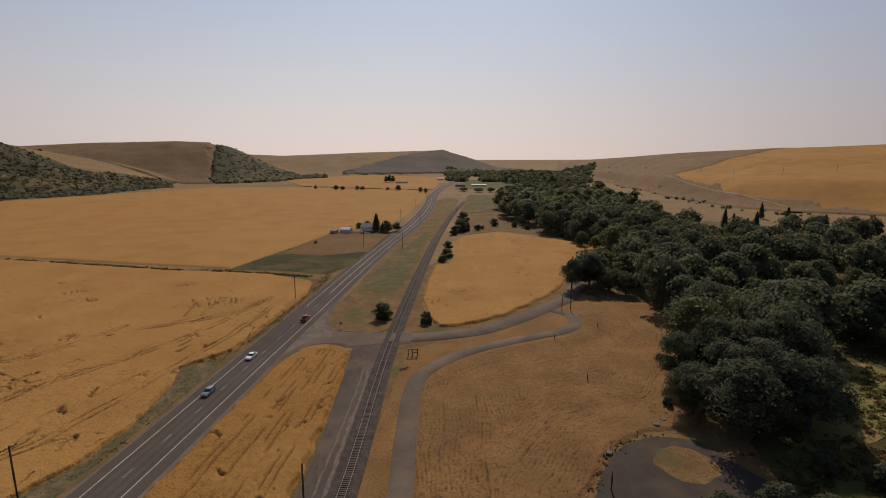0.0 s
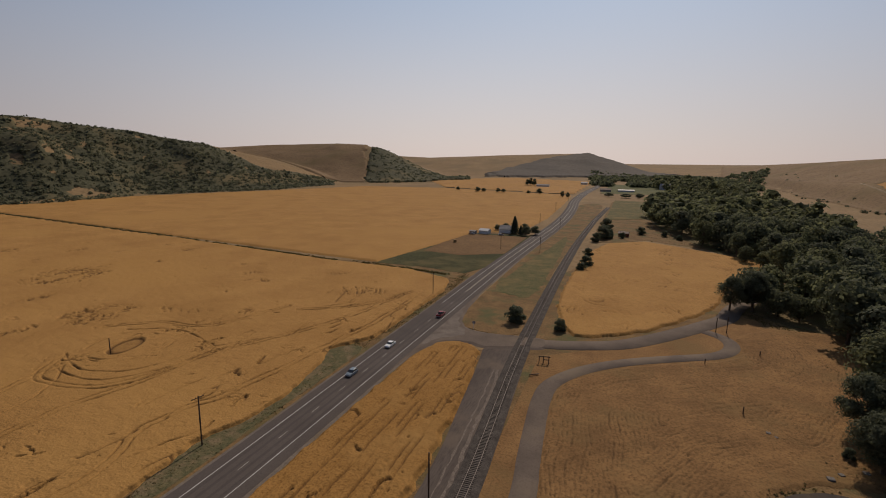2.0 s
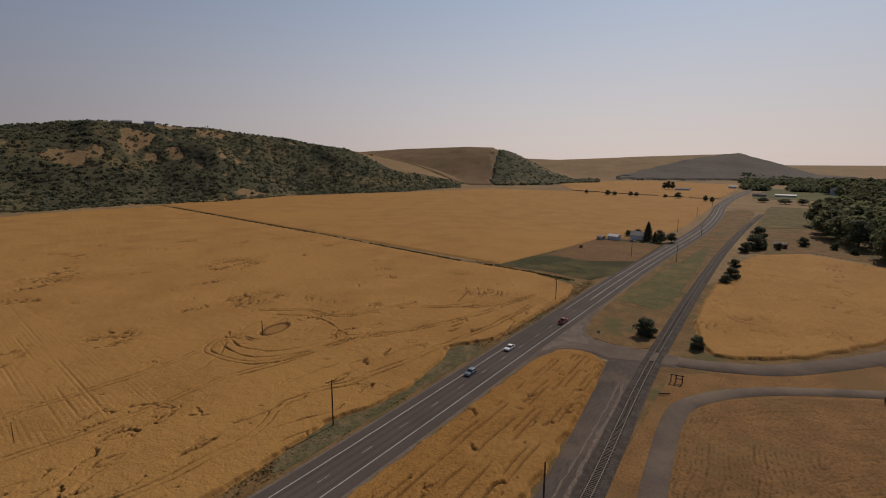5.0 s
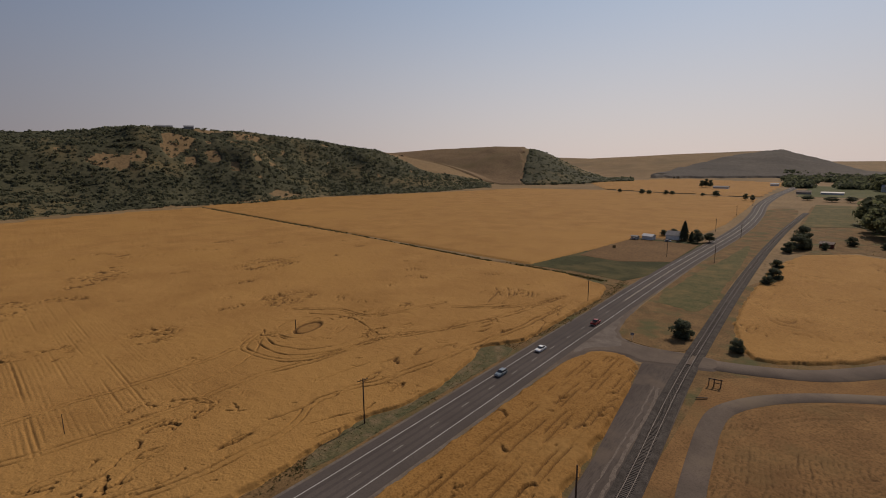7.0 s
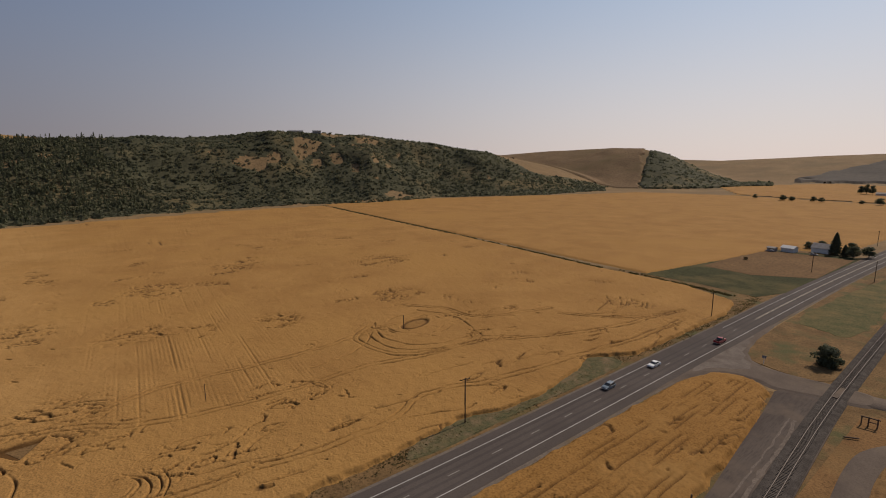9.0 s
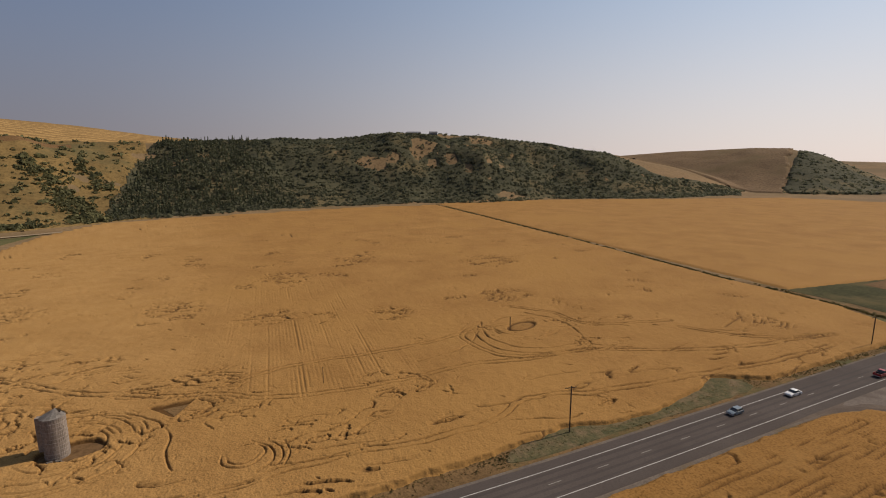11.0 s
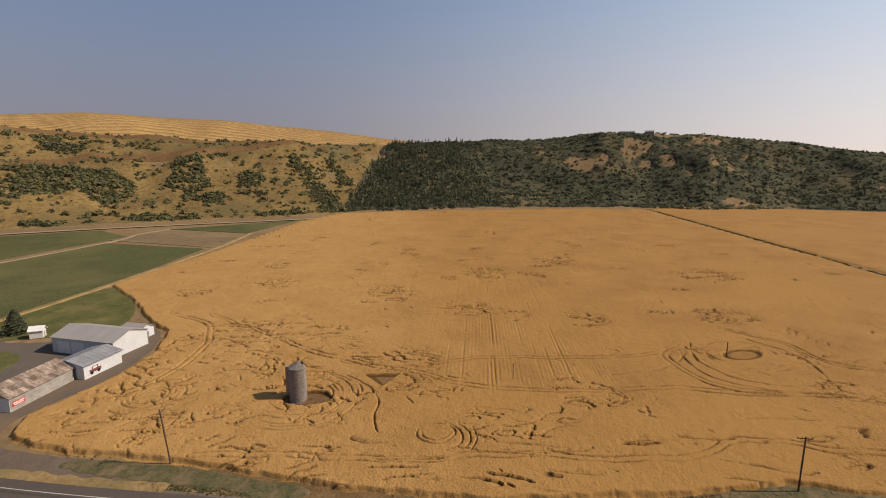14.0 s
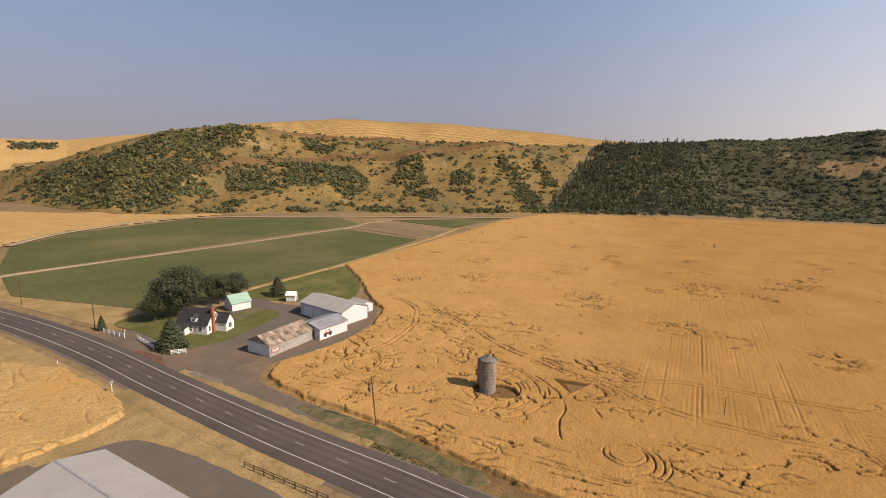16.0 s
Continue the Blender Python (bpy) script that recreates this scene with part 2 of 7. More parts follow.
def part(name, bm, mat, parent=None, label=""):
    me = bpy.data.meshes.new(name)
    bm.to_mesh(me)
    bm.free()
    me.materials.append(mat)
    ob = new(name, me)
    ob.parent = parent
    return tagged(ob, label)


def curve_points(pts, n=8, closed=True):
    """A smooth line through the corners (Catmull-Rom)."""
    p = np.array(pts, float)
    out, k = [], len(p)
    for i in range(k if closed else k - 1):
        a, b, c, d = (p[(i + j) % k] if closed else p[min(max(i + j, 0), k - 1)] for j in (-1, 0, 1, 2))
        for t in np.arange(n) / n:
            out.append(0.5 * (2 * b + (c - a) * t + (2 * a - 5 * b + 4 * c - d) * t * t + (3 * b - a - 3 * c + d) * t ** 3))
    if not closed:
        out.append(p[-1])
    return np.array(out)


def inside_distance(x, y, poly):
    """The distance to the polygon's edge, positive inside."""
    best, inn = np.full(x.shape, 1e9), np.zeros(x.shape, bool)
    for (ax, ay), (bx, by) in zip(poly, np.roll(poly, -1, 0)):
        dx, dy = bx - ax, by - ay
        t = np.clip(((x - ax) * dx + (y - ay) * dy) / (dx * dx + dy * dy + 1e-9), 0, 1)
        best = np.minimum(best, (x - ax - t * dx) ** 2 + (y - ay - t * dy) ** 2)
        cross = ((ay > y) != (by > y)) & (x < dx * (y - ay) / (dy if abs(dy) > 1e-9 else 1e-9) + ax)
        inn ^= cross
    return np.where(inn, 1, -1) * np.sqrt(best)


def patch(name, corners, z, mat, label, smooth_edge=True, wobble=0.4, apron=0.0):
    """A flat piece of the setting that lies on the ground, with an uneven edge."""
    p = curve_points(corners, 8) if smooth_edge else np.array(corners, float)
    p = p + wobble * np.stack([pn(p[:, 0] / 3, p[:, 1] / 3, 5), pn(p[:, 0] / 3, p[:, 1] / 3, 6)], 1)
    bm = bmesh.new()
    f = bm.faces.new([bm.verts.new((x, y, z)) for x, y in p])
    if f.normal.z < 0 or f.calc_area() == 0:
        f.normal_update()
        if f.normal.z < 0:
            f.normal_flip()
    r = bmesh.ops.extrude_face_region(bm, geom=[f])
    bmesh.ops.translate(bm, verts=[v for v in r["geom"] if isinstance(v, bmesh.types.BMVert)], vec=(0, 0, 0.0))
    d = np.roll(p, -1, 0) - np.roll(p, 1, 0)
    out = np.stack([d[:, 1], -d[:, 0]], 1) / (np.linalg.norm(d, axis=1)[:, None] + 1e-9)
    if np.sum(p[:, 0] * np.roll(p[:, 1], -1) - np.roll(p[:, 0], -1) * p[:, 1]) < 0:
        out = -out
    for v in f.verts:      # the edge falls away below the soil
        k = int(np.argmin((p[:, 0] - v.co.x) ** 2 + (p[:, 1] - v.co.y) ** 2))
        v.co = (v.co.x + apron * out[k, 0], v.co.y + apron * out[k, 1], z - 0.3)
    bmesh.ops.triangulate(bm, faces=[g for g in bm.faces if len(g.verts) > 4])
    bmesh.ops.recalc_face_normals(bm, faces=bm.faces)
    return tagged(part(name, bm, mat), label, "ground", kind="structure")


def ribbon(name, line, left, right, z, mat, label="", parent=None, skirt=0.25, kind="structure"):
    """A strip along a line, from left to right metres beside it, with a sloping edge."""
    p = np.array(line, float)
    d = np.gradient(p, axis=0)
    d /= np.linalg.norm(d, axis=1)[:, None]
    nrm = np.stack([d[:, 1], -d[:, 0]], 1)
    rows = []
    for off, dz in ((left - skirt, -skirt), (left, 0), (right, 0), (right + skirt, -skirt)) if skirt else ((left, 0), (right, 0)):
        q = p + nrm * (off if np.ndim(off) == 0 else np.asarray(off)[:, None])
        rows.append(np.column_stack([q, np.full(len(q), z + dz)]))
    k, n = len(rows), len(p)
    v = np.concatenate(rows)
    f = [(i * n + j, (i + 1) * n + j, (i + 1) * n + j + 1, i * n + j + 1) for i in range(k - 1) for j in range(n - 1)]
    ob = new(name, mesh_from(name, v, f, mat))
    ob.parent = parent
    return tagged(ob, label, "" if parent else "road", kind="" if parent else kind)


# ---- terrain: one sheet, flat in the valley, with the ridges round it ----
# bearing (degrees anticlockwise from +y), distance of the foot, distance of the crest, crest's rise seen from the eye (degrees)
RIDGES = {
    "scrub": [(30, 840, 1040, -3.4), (34, 860, 1060, -2.2), (40, 745, 960, -0.45), (46, 715, 940, 0.8), (52, 700, 920, 1.6), (55, 655, 890, 2.1),
              (60, 615, 850, 2.9), (65, 615, 840, 3.2), (70, 592, 820, 3.05), (76, 585, 815, 2.7), (85, 552, 780, 2.3), (92, 528, 750, 2.0),
              (98, 512, 735, 1.95), (106, 484, 710, 2.0), (115, 478, 700, 2.15), (129, 482, 705, 2.7), (134, 482, 700, 3.4), (140, 486, 690, 2.5),
              (145, 510, 720, 1.0), (149, 586, 780, -0.6), (153, 700, 900, -1.6), (161, 900, 1100, -3)],
    "plateau": [(84, 800, 1050, 0.5), (89, 780, 1000, 2.1), (94, 740, 1000, 2.5), (100, 720, 1000, 3.25), (111, 700, 1000, 4.05), (123, 700, 1000, 4.3),
                (134, 720, 1020, 3.3), (141, 760, 1060, 2.2), (148, 860, 1200, 1.3), (170, 900, 1300, 1.0), (230, 800, 1200, 1.2), (300, 700, 1100, 1.4), (313, 620, 1150, 1.2)],
    "spur": [(16, 1150, 1300, -2.4), (20.5, 1080, 1250, -2.35), (23, 1000, 1230, -1.6), (25.8, 960, 1220, -0.3), (27.5, 940, 1220, 0.5), (29.5, 940, 1230, 1.12), (33, 950, 1270, 1.2),
             (40, 1000, 1350, 0.92), (46, 1000, 1400, 0.5), (54, 1000, 1400, -1.0)],
    "far": [(-6, 1500, 1750, -1.7), (-1.4, 1480, 1800, -1.4), (1.9, 1420, 1850, -0.3), (4.9, 1380, 1900, 0.58), (9, 1320, 1950, 0.45), (13.4, 1300, 2000, 0.3), (18, 1300, 2000, 0.1),
            (22.6, 1400, 2100, -0.1), (30, 1500, 2200, 0.2), (40, 1500, 2200, -0.2)],
    "horizon": [(-50, 1800, 3000, -0.3), (-14, 1800, 2900, -0.35), (-9.5, 1800, 2900, -0.43), (0, 1900, 3000, -0.5), (10, 1900, 3000, -0.5), (20, 2000, 3000, -0.3)],
    "east": [(-60, 560, 1150, 1.4), (-37, 575, 1150, 1.04), (-30, 560, 1150, 0.75), (-26, 575, 1150, 0.55), (-20.5, 660, 1250, 0.27), (-15, 880, 1500, -0.2), (-11.5, 1180, 1800, -0.45), (-8, 1500, 2100, -0.9), (-5, 1700, 2300, -1.3)],
}


def rise(x, y):
    """The ground's height."""
    x, y = np.asarray(x, float), np.asarray(y, float)
    r, az = np.hypot(x, y), np.degrees(np.arctan2(-x, y))
    z = np.zeros(r.shape)
    for key, rows in RIDGES.items():
        t = np.array(rows, float)
        a = az
        if key == "plateau":
            a = np.where(az < 0, az + 360, az)
        fade = sm((a - t[0, 0]) / 4 + 1) * sm((t[-1, 0] - a) / 4 + 1)
        wob = (14 if key == "scrub" else 5) * fbm(x / 90, y / 90, 11, 3)
        foot, crest, el = (np.interp(a, t[:, 0], t[:, k]) for k in (1, 2, 3))
        top = np.maximum(CAM_HEIGHT + crest * np.tan(np.radians(el)), 0) * fade
        k = (r + wob - foot) / (crest - foot)
        body = sm(k) ** 0.85 if key != "east" else 0.3 * sm(k * 5) + 0.7 * sm(k)
        back = 1 - 0.7 * sm((r - crest) / 900)
        gully = 1 + (0.35 if key == "scrub" else 0.08) * fbm(x / 130, y / 130, 31 + len(rows), 3) * 4 * np.clip(k, 0, 1) * np.clip(1 - k, 0, 1)
        z = np.maximum(z, top * body * back * gully)
    return z + np.where(r > 420, 0.5 * fbm(x / 30, y / 30, 3, 3), 0) * sm((r - 420) / 60) * sm(z / 6)


def polar_sheet(r0, r1, growth, step, az0=-180.0, az1=180.0):
    if isinstance(growth, tuple):     # the rings grow coarser at 165 m and again at 340 m
        stops = (r0, 165.0, 340.0, r1)
        r = np.concatenate([np.geomspace(u, w, int(math.log(w / u) / g) + 1)[:-1] for u, w, g in zip(stops, stops[1:], growth)] + [[r1]])
    else:
        r = np.geomspace(r0, r1, int(round(math.log(r1 / r0) / growth)) + 1)
    n = len(r)
    a = np.radians(np.linspace(az0, az1, int(round((az1 - az0) / step)) + 1))
    rr, aa = np.meshgrid(r, a, indexing="ij")
    i = np.arange(n * len(a)).reshape(n, len(a))
    f = np.stack([i[:-1, 1:], i[:-1, :-1], i[1:, :-1], i[1:, 1:]], -1).reshape(-1, 4)
    return -np.sin(aa) * rr, np.cos(aa) * rr, f[:, ::-1]


gx, gy, gf = polar_sheet(4.0, 4600.0, 0.034, 0.9)
ix, iy, jf = polar_sheet(0.01, 4.0, 0.6, 0.9)     # the middle, under the drone
gf = np.concatenate([gf, jf + gx.size])
gx, gy = np.concatenate([gx.ravel(), ix.ravel()]), np.concatenate([gy.ravel(), iy.ravel()])
ground = new("ground", mesh_from("ground", np.stack([gx, gy, rise(gx, gy)], -1), gf, M["hill"], True))
tagged(ground, "dry tan valley floor rising into rolling hills", "ground", kind="structure")

# ---- roads ----
ROAD = curve_points([(-52, 2500), (-58, 1300), (-61, 950), (-65.5, 800), (-66, 700), (-63.5, 600), (-57, 515), (-52.8, 430), (-52.3, 360), (-54.2, 295), (-55.4, 245), (-55.8, 200), (-55.6, 150), (-55.7, 120), (-55.7, 40), (-57.5, 0), (-63, -34), (-67, -60), (-73.5, -94), (-79.5, -122), (-84, -150), (-87, -180), (-89, -230), (-90, -330), (-88, -700)], 24, False)
ribbon("road", ROAD, -5.1, 5.1, 0.30, M["asphalt"], "dark grey asphalt two-lane highway with white edge lines", skirt=0.35)
ribbon("shoulder", ROAD, -5.9, 5.9, 0.14, M["shoulder"], "narrow gravel shoulder beside the highway", skirt=0.5)

# ---- fields ----
MAIN_FIELD = np.array([(-69, -12), (-74, -31), (-76.5, -38), (-78.5, -50), (-80.5, -62), (-82.5, -70), (-86, -76), (-93, -78), (-110, -72), (-126, -71), (-143, -76), (-153, -87), (-174, -103), (-200, -127), (-280, -117), (-424, -106),
                       (-500, -80), (-525, 40), (-545, 150), (-535, 246), (-269, 216), (-134, 197), (-91, 195), (-68, 185), (-64, 169), (-64, 137), (-64, 115), (-71, 103), (-68, 95), (-65, 80), (-65, 69), (-68, 57), (-67, 50), (-66, 38), (-65.5, 10)], float)


def near_line(x, y, line):
    """Distance to a line of points."""
    best = np.full(x.shape, 1e9)
    for (ax, ay), (bx, by) in zip(line[:-1], line[1:]):
        dx, dy = bx - ax, by - ay
        t = np.clip(((x - ax) * dx + (y - ay) * dy) / (dx * dx + dy * dy + 1e-9), 0, 1)
        best = np.minimum(best, (x - ax - t * dx) ** 2 + (y - ay - t * dy) ** 2)
    return np.sqrt(best)


def crop_field(name, poly, high, mat, label, growth, step, damage=None, limits=None, rough=0.10, worn=(0.14, 0.30)):
    """A standing crop: a sheet raised above the soil that breaks off at its edge, with dents where the crop lies flat."""
    az = np.degrees(np.arctan2(-poly[:, 0], poly[:, 1]))
    r = np.hypot(poly[:, 0], poly[:, 1])
    a0, a1, r0, r1 = limits or (az.min() - 0.5, az.max() + 0.5, r.min() * 0.97, r.max() * 1.02)
    x, y, f = polar_sheet(r0, r1, growth, step, a0, a1)
    edge = inside_distance(x, y, poly) + 0.9 * fbm(x / 5, y / 5, 41, 3)
    keep = (edge > -2.5).ravel()
    z = high * sm(edge / 0.8 + 0.4) + rough * fbm(x / 2.2, y / 2.2, 43, 3) + 0.12 * fbm(x / 25, y / 25, 44, 2) + 0.07 * pn(x / 0.45, y / 0.45, 40) * sm((200 - np.hypot(x, y)) / 60)
    dark_share = np.zeros(x.shape)
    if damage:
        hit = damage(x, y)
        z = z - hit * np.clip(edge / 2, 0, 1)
        # deep dents turn darker, their shade put into the colour with the soil
        dark_share = sm((hit - worn[0]) / worn[1]) * 0.9
    z = np.where(edge < -0.6, -0.4, np.maximum(z, 0.05))
    f = f[keep[f].all(1)]
    used = np.unique(f)
    back = np.full(x.size, -1)
    back[used] = np.arange(len(used))
    v = np.stack([x, y, z + rise(x, y)], -1).reshape(-1, 3)[used]
    me = mesh_from(name, v, back[f], mat, not damage)
    me.attributes.new("dark_share", "FLOAT", "POINT").data.foreach_set("value", dark_share.ravel()[used].astype(np.float32))
    if name == "wheat_field":
        # sheen painted in paler towards the south, broken up by noise
        sheen_share = 0.50 * sm((34 - y) / 90 + 0.35 * fbm(x / 40, y / 40, 38, 3)) * (0.75 + 0.5 * fbm(x / 6, y / 6, 39, 3))
        me.attributes.new("painted_sheen", "FLOAT", "POINT").data.foreach_set("value", np.clip(sheen_share, 0, 1).ravel()[used].astype(np.float32))
    return tagged(new(name, me), label, "field", kind="structure")


SILO = (-99.2, -26.9)
# tractor tracks through the crop, in metres
TRACKS = [curve_points(p, 8, False) for p in (
    [(-158, -70), (-151, -61), (-136, -42), (-125, -29), (-116, -14), (-110, 0), (-104.5, 8), (-101.2, 20), (-100.3, 36), (-100.9, 54), (-98, 69), (-95, 88), (-88, 104), (-81, 120), (-75, 156)],
    [(-112, -8), (-117, 5), (-119.5, 22), (-118.7, 45), (-121.6, 64), (-124, 90)],
    [(-78, -40), (-77, -20), (-75.7, -1), (-77, 14), (-75.3, 29), (-75, 45), (-79.5, 55), (-79, 63), (-76, 71), (-73.7, 87), (-72.3, 103), (-69.5, 122), (-69.5, 150)],
    [(-106, -62), (-120, -59), (-132, -60), (-143, -64), (-151, -70), (-158.5, -82)],
)]
TRACKS += [curve_points(p, 8, False) for p in (
    [(-126, 70), (-120, 63), (-109, 63), (-101, 67), (-97.4, 77.5), (-95.5, 90)],
    [(-104, 128), (-112, 104), (-128, 100), (-140, 90)],
    [(-98, 126), (-88, 132), (-80, 142), (-74, 160)],
)]
ARCS = [curve_points(p, 8, False) for p in (
    [(-111.8, -33), (-111, -24), (-108.5, -17), (-103.8, -12), (-97.5, -10), (-91.4, -10), (-84.3, -8.6)], [(-88.5, 4), (-85, 6.5), (-81, 6.6), (-78.7, 5)], [(-87.3, 6.6), (-84.2, 8.3), (-80.6, 8.0), (-78.2, 6.4)], [(-86, 9.3), (-81.9, 9.6), (-77.9, 7.8)],
    [(-123.7, 68.3), (-108.3, 66.6), (-100.5, 73), (-97.7, 82.7)], [(-128, 74), (-118, 70), (-108, 71), (-102, 78), (-100, 88)], [(-130, 92), (-119, 97), (-108, 95), (-99, 92), (-92, 100)],
    [(-96, 158), (-91, 150), (-88, 140), (-92, 132)], [(-100, 156), (-95, 148), (-92, 138)],
    [(-98, -48), (-92, -54), (-86, -60), (-84, -66)], [(-101, -50), (-95, -57), (-90, -63), (-86, -68)], [(-74, 50), (-72, 55), (-70, 59), (-70, 64)], [(-108, 44), (-112, 60), (-122, 70)],
)]
# spots where wind has laid the crop: x, y, radius, strength
LODGED = [(-143, -55, 9, 1), (-132, -46, 8, 1), (-150, -43, 6, 0.9), (-138, -35, 8, 1), (-133, -65, 7, 0.8), (-119, -4, 7, 1), (-106, 1, 7, 1), (-88, 14, 6, 0.8), (-89, 24, 5, 0.8), (-102, 33, 5, 1), (-97, 36, 6, 1), (-82, 17, 5, 0.9),
          (-218, 28, 10, 0.9), (-247, 68, 11, 0.8), (-163, 14, 8, 0.8), (-186, -13, 9, 0.8), (-200, -60, 8, 0.7), (-212, 127, 13, 0.8), (-152, 98, 9, 0.8), (-115, 100, 6, 0.9), (-98, 93, 5, 1), (-89, 153, 6, 1), (-67, 143, 4, 1), (-150, 52, 7, 0.7)]


def swirl(x, y, seed, mask, size=15.0, lines=7.0, depth=0.95, ramp=0.42):
    """Long broken ledges where wind has rolled the crop over: a sharp drop on one side that climbs back on the other."""
    def field(px, py):
        return lines * pn(px / size, py / size, seed) + 0.8 * pn(px / 4.5, py / 4.5, seed + 1) + 0.26 * pn(px / 1.5, py / 1.5, seed + 2) + 0.10 * pn(px / 0.6, py / 0.6, seed + 4)
    f = field(x, y)
    slope = np.hypot(field(x + 0.2, y) - f, field(x, y + 0.2) - f) * 5 + 0.10
    away = (f - np.floor(f)) / slope
    broken = sm(pn(x / 7, y / 7, seed + 3) * 4 + 0.9 * pn(x / 1.8, y / 1.8, seed + 5) + 0.35)
    return np.where(mask * broken > 0.12, mask * broken, 0) ** 0.7 * depth * sm((slope - 0.16) / 0.16) * np.exp(-away / (ramp * np.clip(np.hypot(x, y) / 120, 1, 2.4)))


def crop_damage(x, y):
    d = np.zeros(x.shape)
    r = np.hypot(x, y)
    close = r < 215
    wx, wy = x + 1.2 * pn(x / 9, y / 9, 51) + 0.25 * pn(x / 1.2, y / 1.2, 57), y + 1.2 * pn(x / 9, y / 9, 52)
    broken = (0.45 + 0.55 * sm(pn(x / 6, y / 6, 53) * 3 + 0.6)) * (0.85 + 0.45 * pn(x / 1.2, y / 1.2, 46))
    xs, ys = wx[close], wy[close]
    thin = 0.16 * np.clip(r[close] / 95, 1, 2.0)
    worn = np.zeros(xs.shape)
    for line in TRACKS:
        q = near_line(xs, ys, line)
        worn = np.maximum(worn, 0.60 * np.exp(-((q - 0.8) / thin) ** 2))
    for line in ARCS:
        worn = np.maximum(worn, 0.52 * np.exp(-(near_line(xs, ys, line) / thin) ** 2))
    d[close] = worn * broken[close]
    zone = np.zeros(x.shape)
    for cx, cy, rad, k in LODGED:
        zone = np.maximum(zone, k * np.exp(-(((x - cx) ** 2 + (y - cy) ** 2) / (1.1 * rad) ** 2) ** 1.5))
    by_road = sm((x + 92) / 9) * sm((165 - y) / 30) * sm((y + 26) / 12)
    rough_side = sm((-y + 4) / 26) * sm((x + 140) / 30) * (1 - 0.75 * by_road)
    zone = np.maximum(zone, 0.8 * sm(pn(x / 15, y / 20, 42) * 6 - 1.9) * sm((r - 120) / 30) * sm((380 - r) / 60))
    # rolled crop: long ledges near the farm corner, ragged ones along the road, crumpled spots further out
    roll = sm(rough_side * 1.0 + 1.2 * pn(x / 13, y / 13, 48) - 0.15)
    d = np.maximum(d, swirl(x * 1.2, y * 0.8, 90, roll, 13.0, 4.4, 0.85, 0.32))
    d = np.maximum(d, swirl(x, y, 690, roll * sm(pn(x / 11, y / 11, 43) * 4 + 0.1), 6.0, 2.2, 0.8, 0.28))
    d = np.maximum(d, swirl(x, y * 0.6, 290, rough_side * sm(pn(x / 9, y / 9, 45) * 4 + 0.3), 8.0, 2.6, 0.8, 0.28))
    d = np.maximum(d, swirl(x * 1.1, y * 0.30, 390, by_road * sm(pn(x / 6, y / 14, 44) * 3 + 0.35), 9.0, 3.6, 0.8, 0.32))
    d = np.maximum(d, swirl(x * 1.5, y * 0.7, 190, sm(zone * 2.4 - 0.3), 4.5, 2.0, 0.62, 0.24))
    d = np.maximum(d, swirl(x * 1.3, y * 0.6, 490, sm(zone * 1.9 - 0.05), 8.0, 3.2, 0.75, 0.28))
    d = d + 0.05 * np.clip(fbm(x / 1.3, y / 2.6, 54, 3), -0.4, 1) * sm(rough_side + zone) + 0.03 * pn(x / 0.7, y / 0.7, 50) * sm((190 - r) / 60)
    # short ragged slits where single bunches have gone down
    su, sv = 0.8 * x + 0.6 * y + 1.5 * pn(x / 6, y / 6, 47), -0.6 * x + 0.8 * y
    lone = sm((pn(su / 4.0, sv / 0.8, 61) - 0.46) * 14) * sm(pn(x / 30, y / 30, 62) * 4 - 0.3)
    d = np.maximum(d, 0.5 * lone * sm((300 - r) / 80))
    # rings cut round the silo and round the farm corner
    for (cx, cy), inner, count, reach in ((SILO, 5.0, 9, -7.0), ((-101.0, -58.0), 2.0, 6, -30.0), ((-84.0, 2.0), 1.5, 3, -30.0), ((-119.6, 83.4), 9.0, 3, -30.0)):
        q = np.hypot(x - cx, y - cy) + 0.5 * pn(x / 4, y / 4, 63) + 0.12 * pn(x / 1.0, y / 1.0, 65)
        for k in range(count):
            d = np.maximum(d, 0.38 * np.exp(-((q - inner - 1.05 * k) / (0.16 * np.clip(r / 100, 1, 1.8))) ** 2) * sm(pn(x / 7, y / 7, 64 + k) * 4 + (0.35 if cy < 50 else -0.25)) * sm((y - cy - reach) / 5))
    # drill rows that run away from the road, most of them hardly open
    v = 0.995 * y + 0.10 * (x + 100) + 0.5 * pn(x / 60, y / 60, 66)
    rows = (0.5 + 0.5 * np.cos(v * 2 * np.pi / 0.98)) ** 3
    strong = (0.22 + 0.78 * sm(pn(v / 1.1, x / 300, 67) * 3 - 0.1)) * sm(pn(x / 26, v / 4, 49) * 2.4 + 0.55)
    where = np.exp(-((v - 17) / 14) ** 2) + 0.6 * np.exp(-((v - 40) / 10) ** 2) + 0.35 * np.exp(-((v + 8) / 5) ** 2)
    d = np.maximum(d, 0.33 * rows * strong * where * sm((-x - 96) / 10) * sm((x + 250) / 90))
    # bare places
    for cx, cy, rx, ry, rot, rim in ((SILO[0] + 0.5, SILO[1] + 2.0, 3.2, 5.0, 0.0, 0), (-119.6, 83.4, 5.2, 2.9, 1.92, 1)):
        c, s = math.cos(rot), math.sin(rot)
        u, w = (x - cx) * c + (y - cy) * s, -(x - cx) * s + (y - cy) * c
        k = np.hypot(u / rx, w / ry) + 0.08 * pn(x, y, 43)
        d = np.maximum(d, 0.55 * np.exp(-((k - 1) / 0.14) ** 2) + 0.25 * sm((1 - k) * 4) if rim else 0.95 * sm((1.12 - k) * 5))
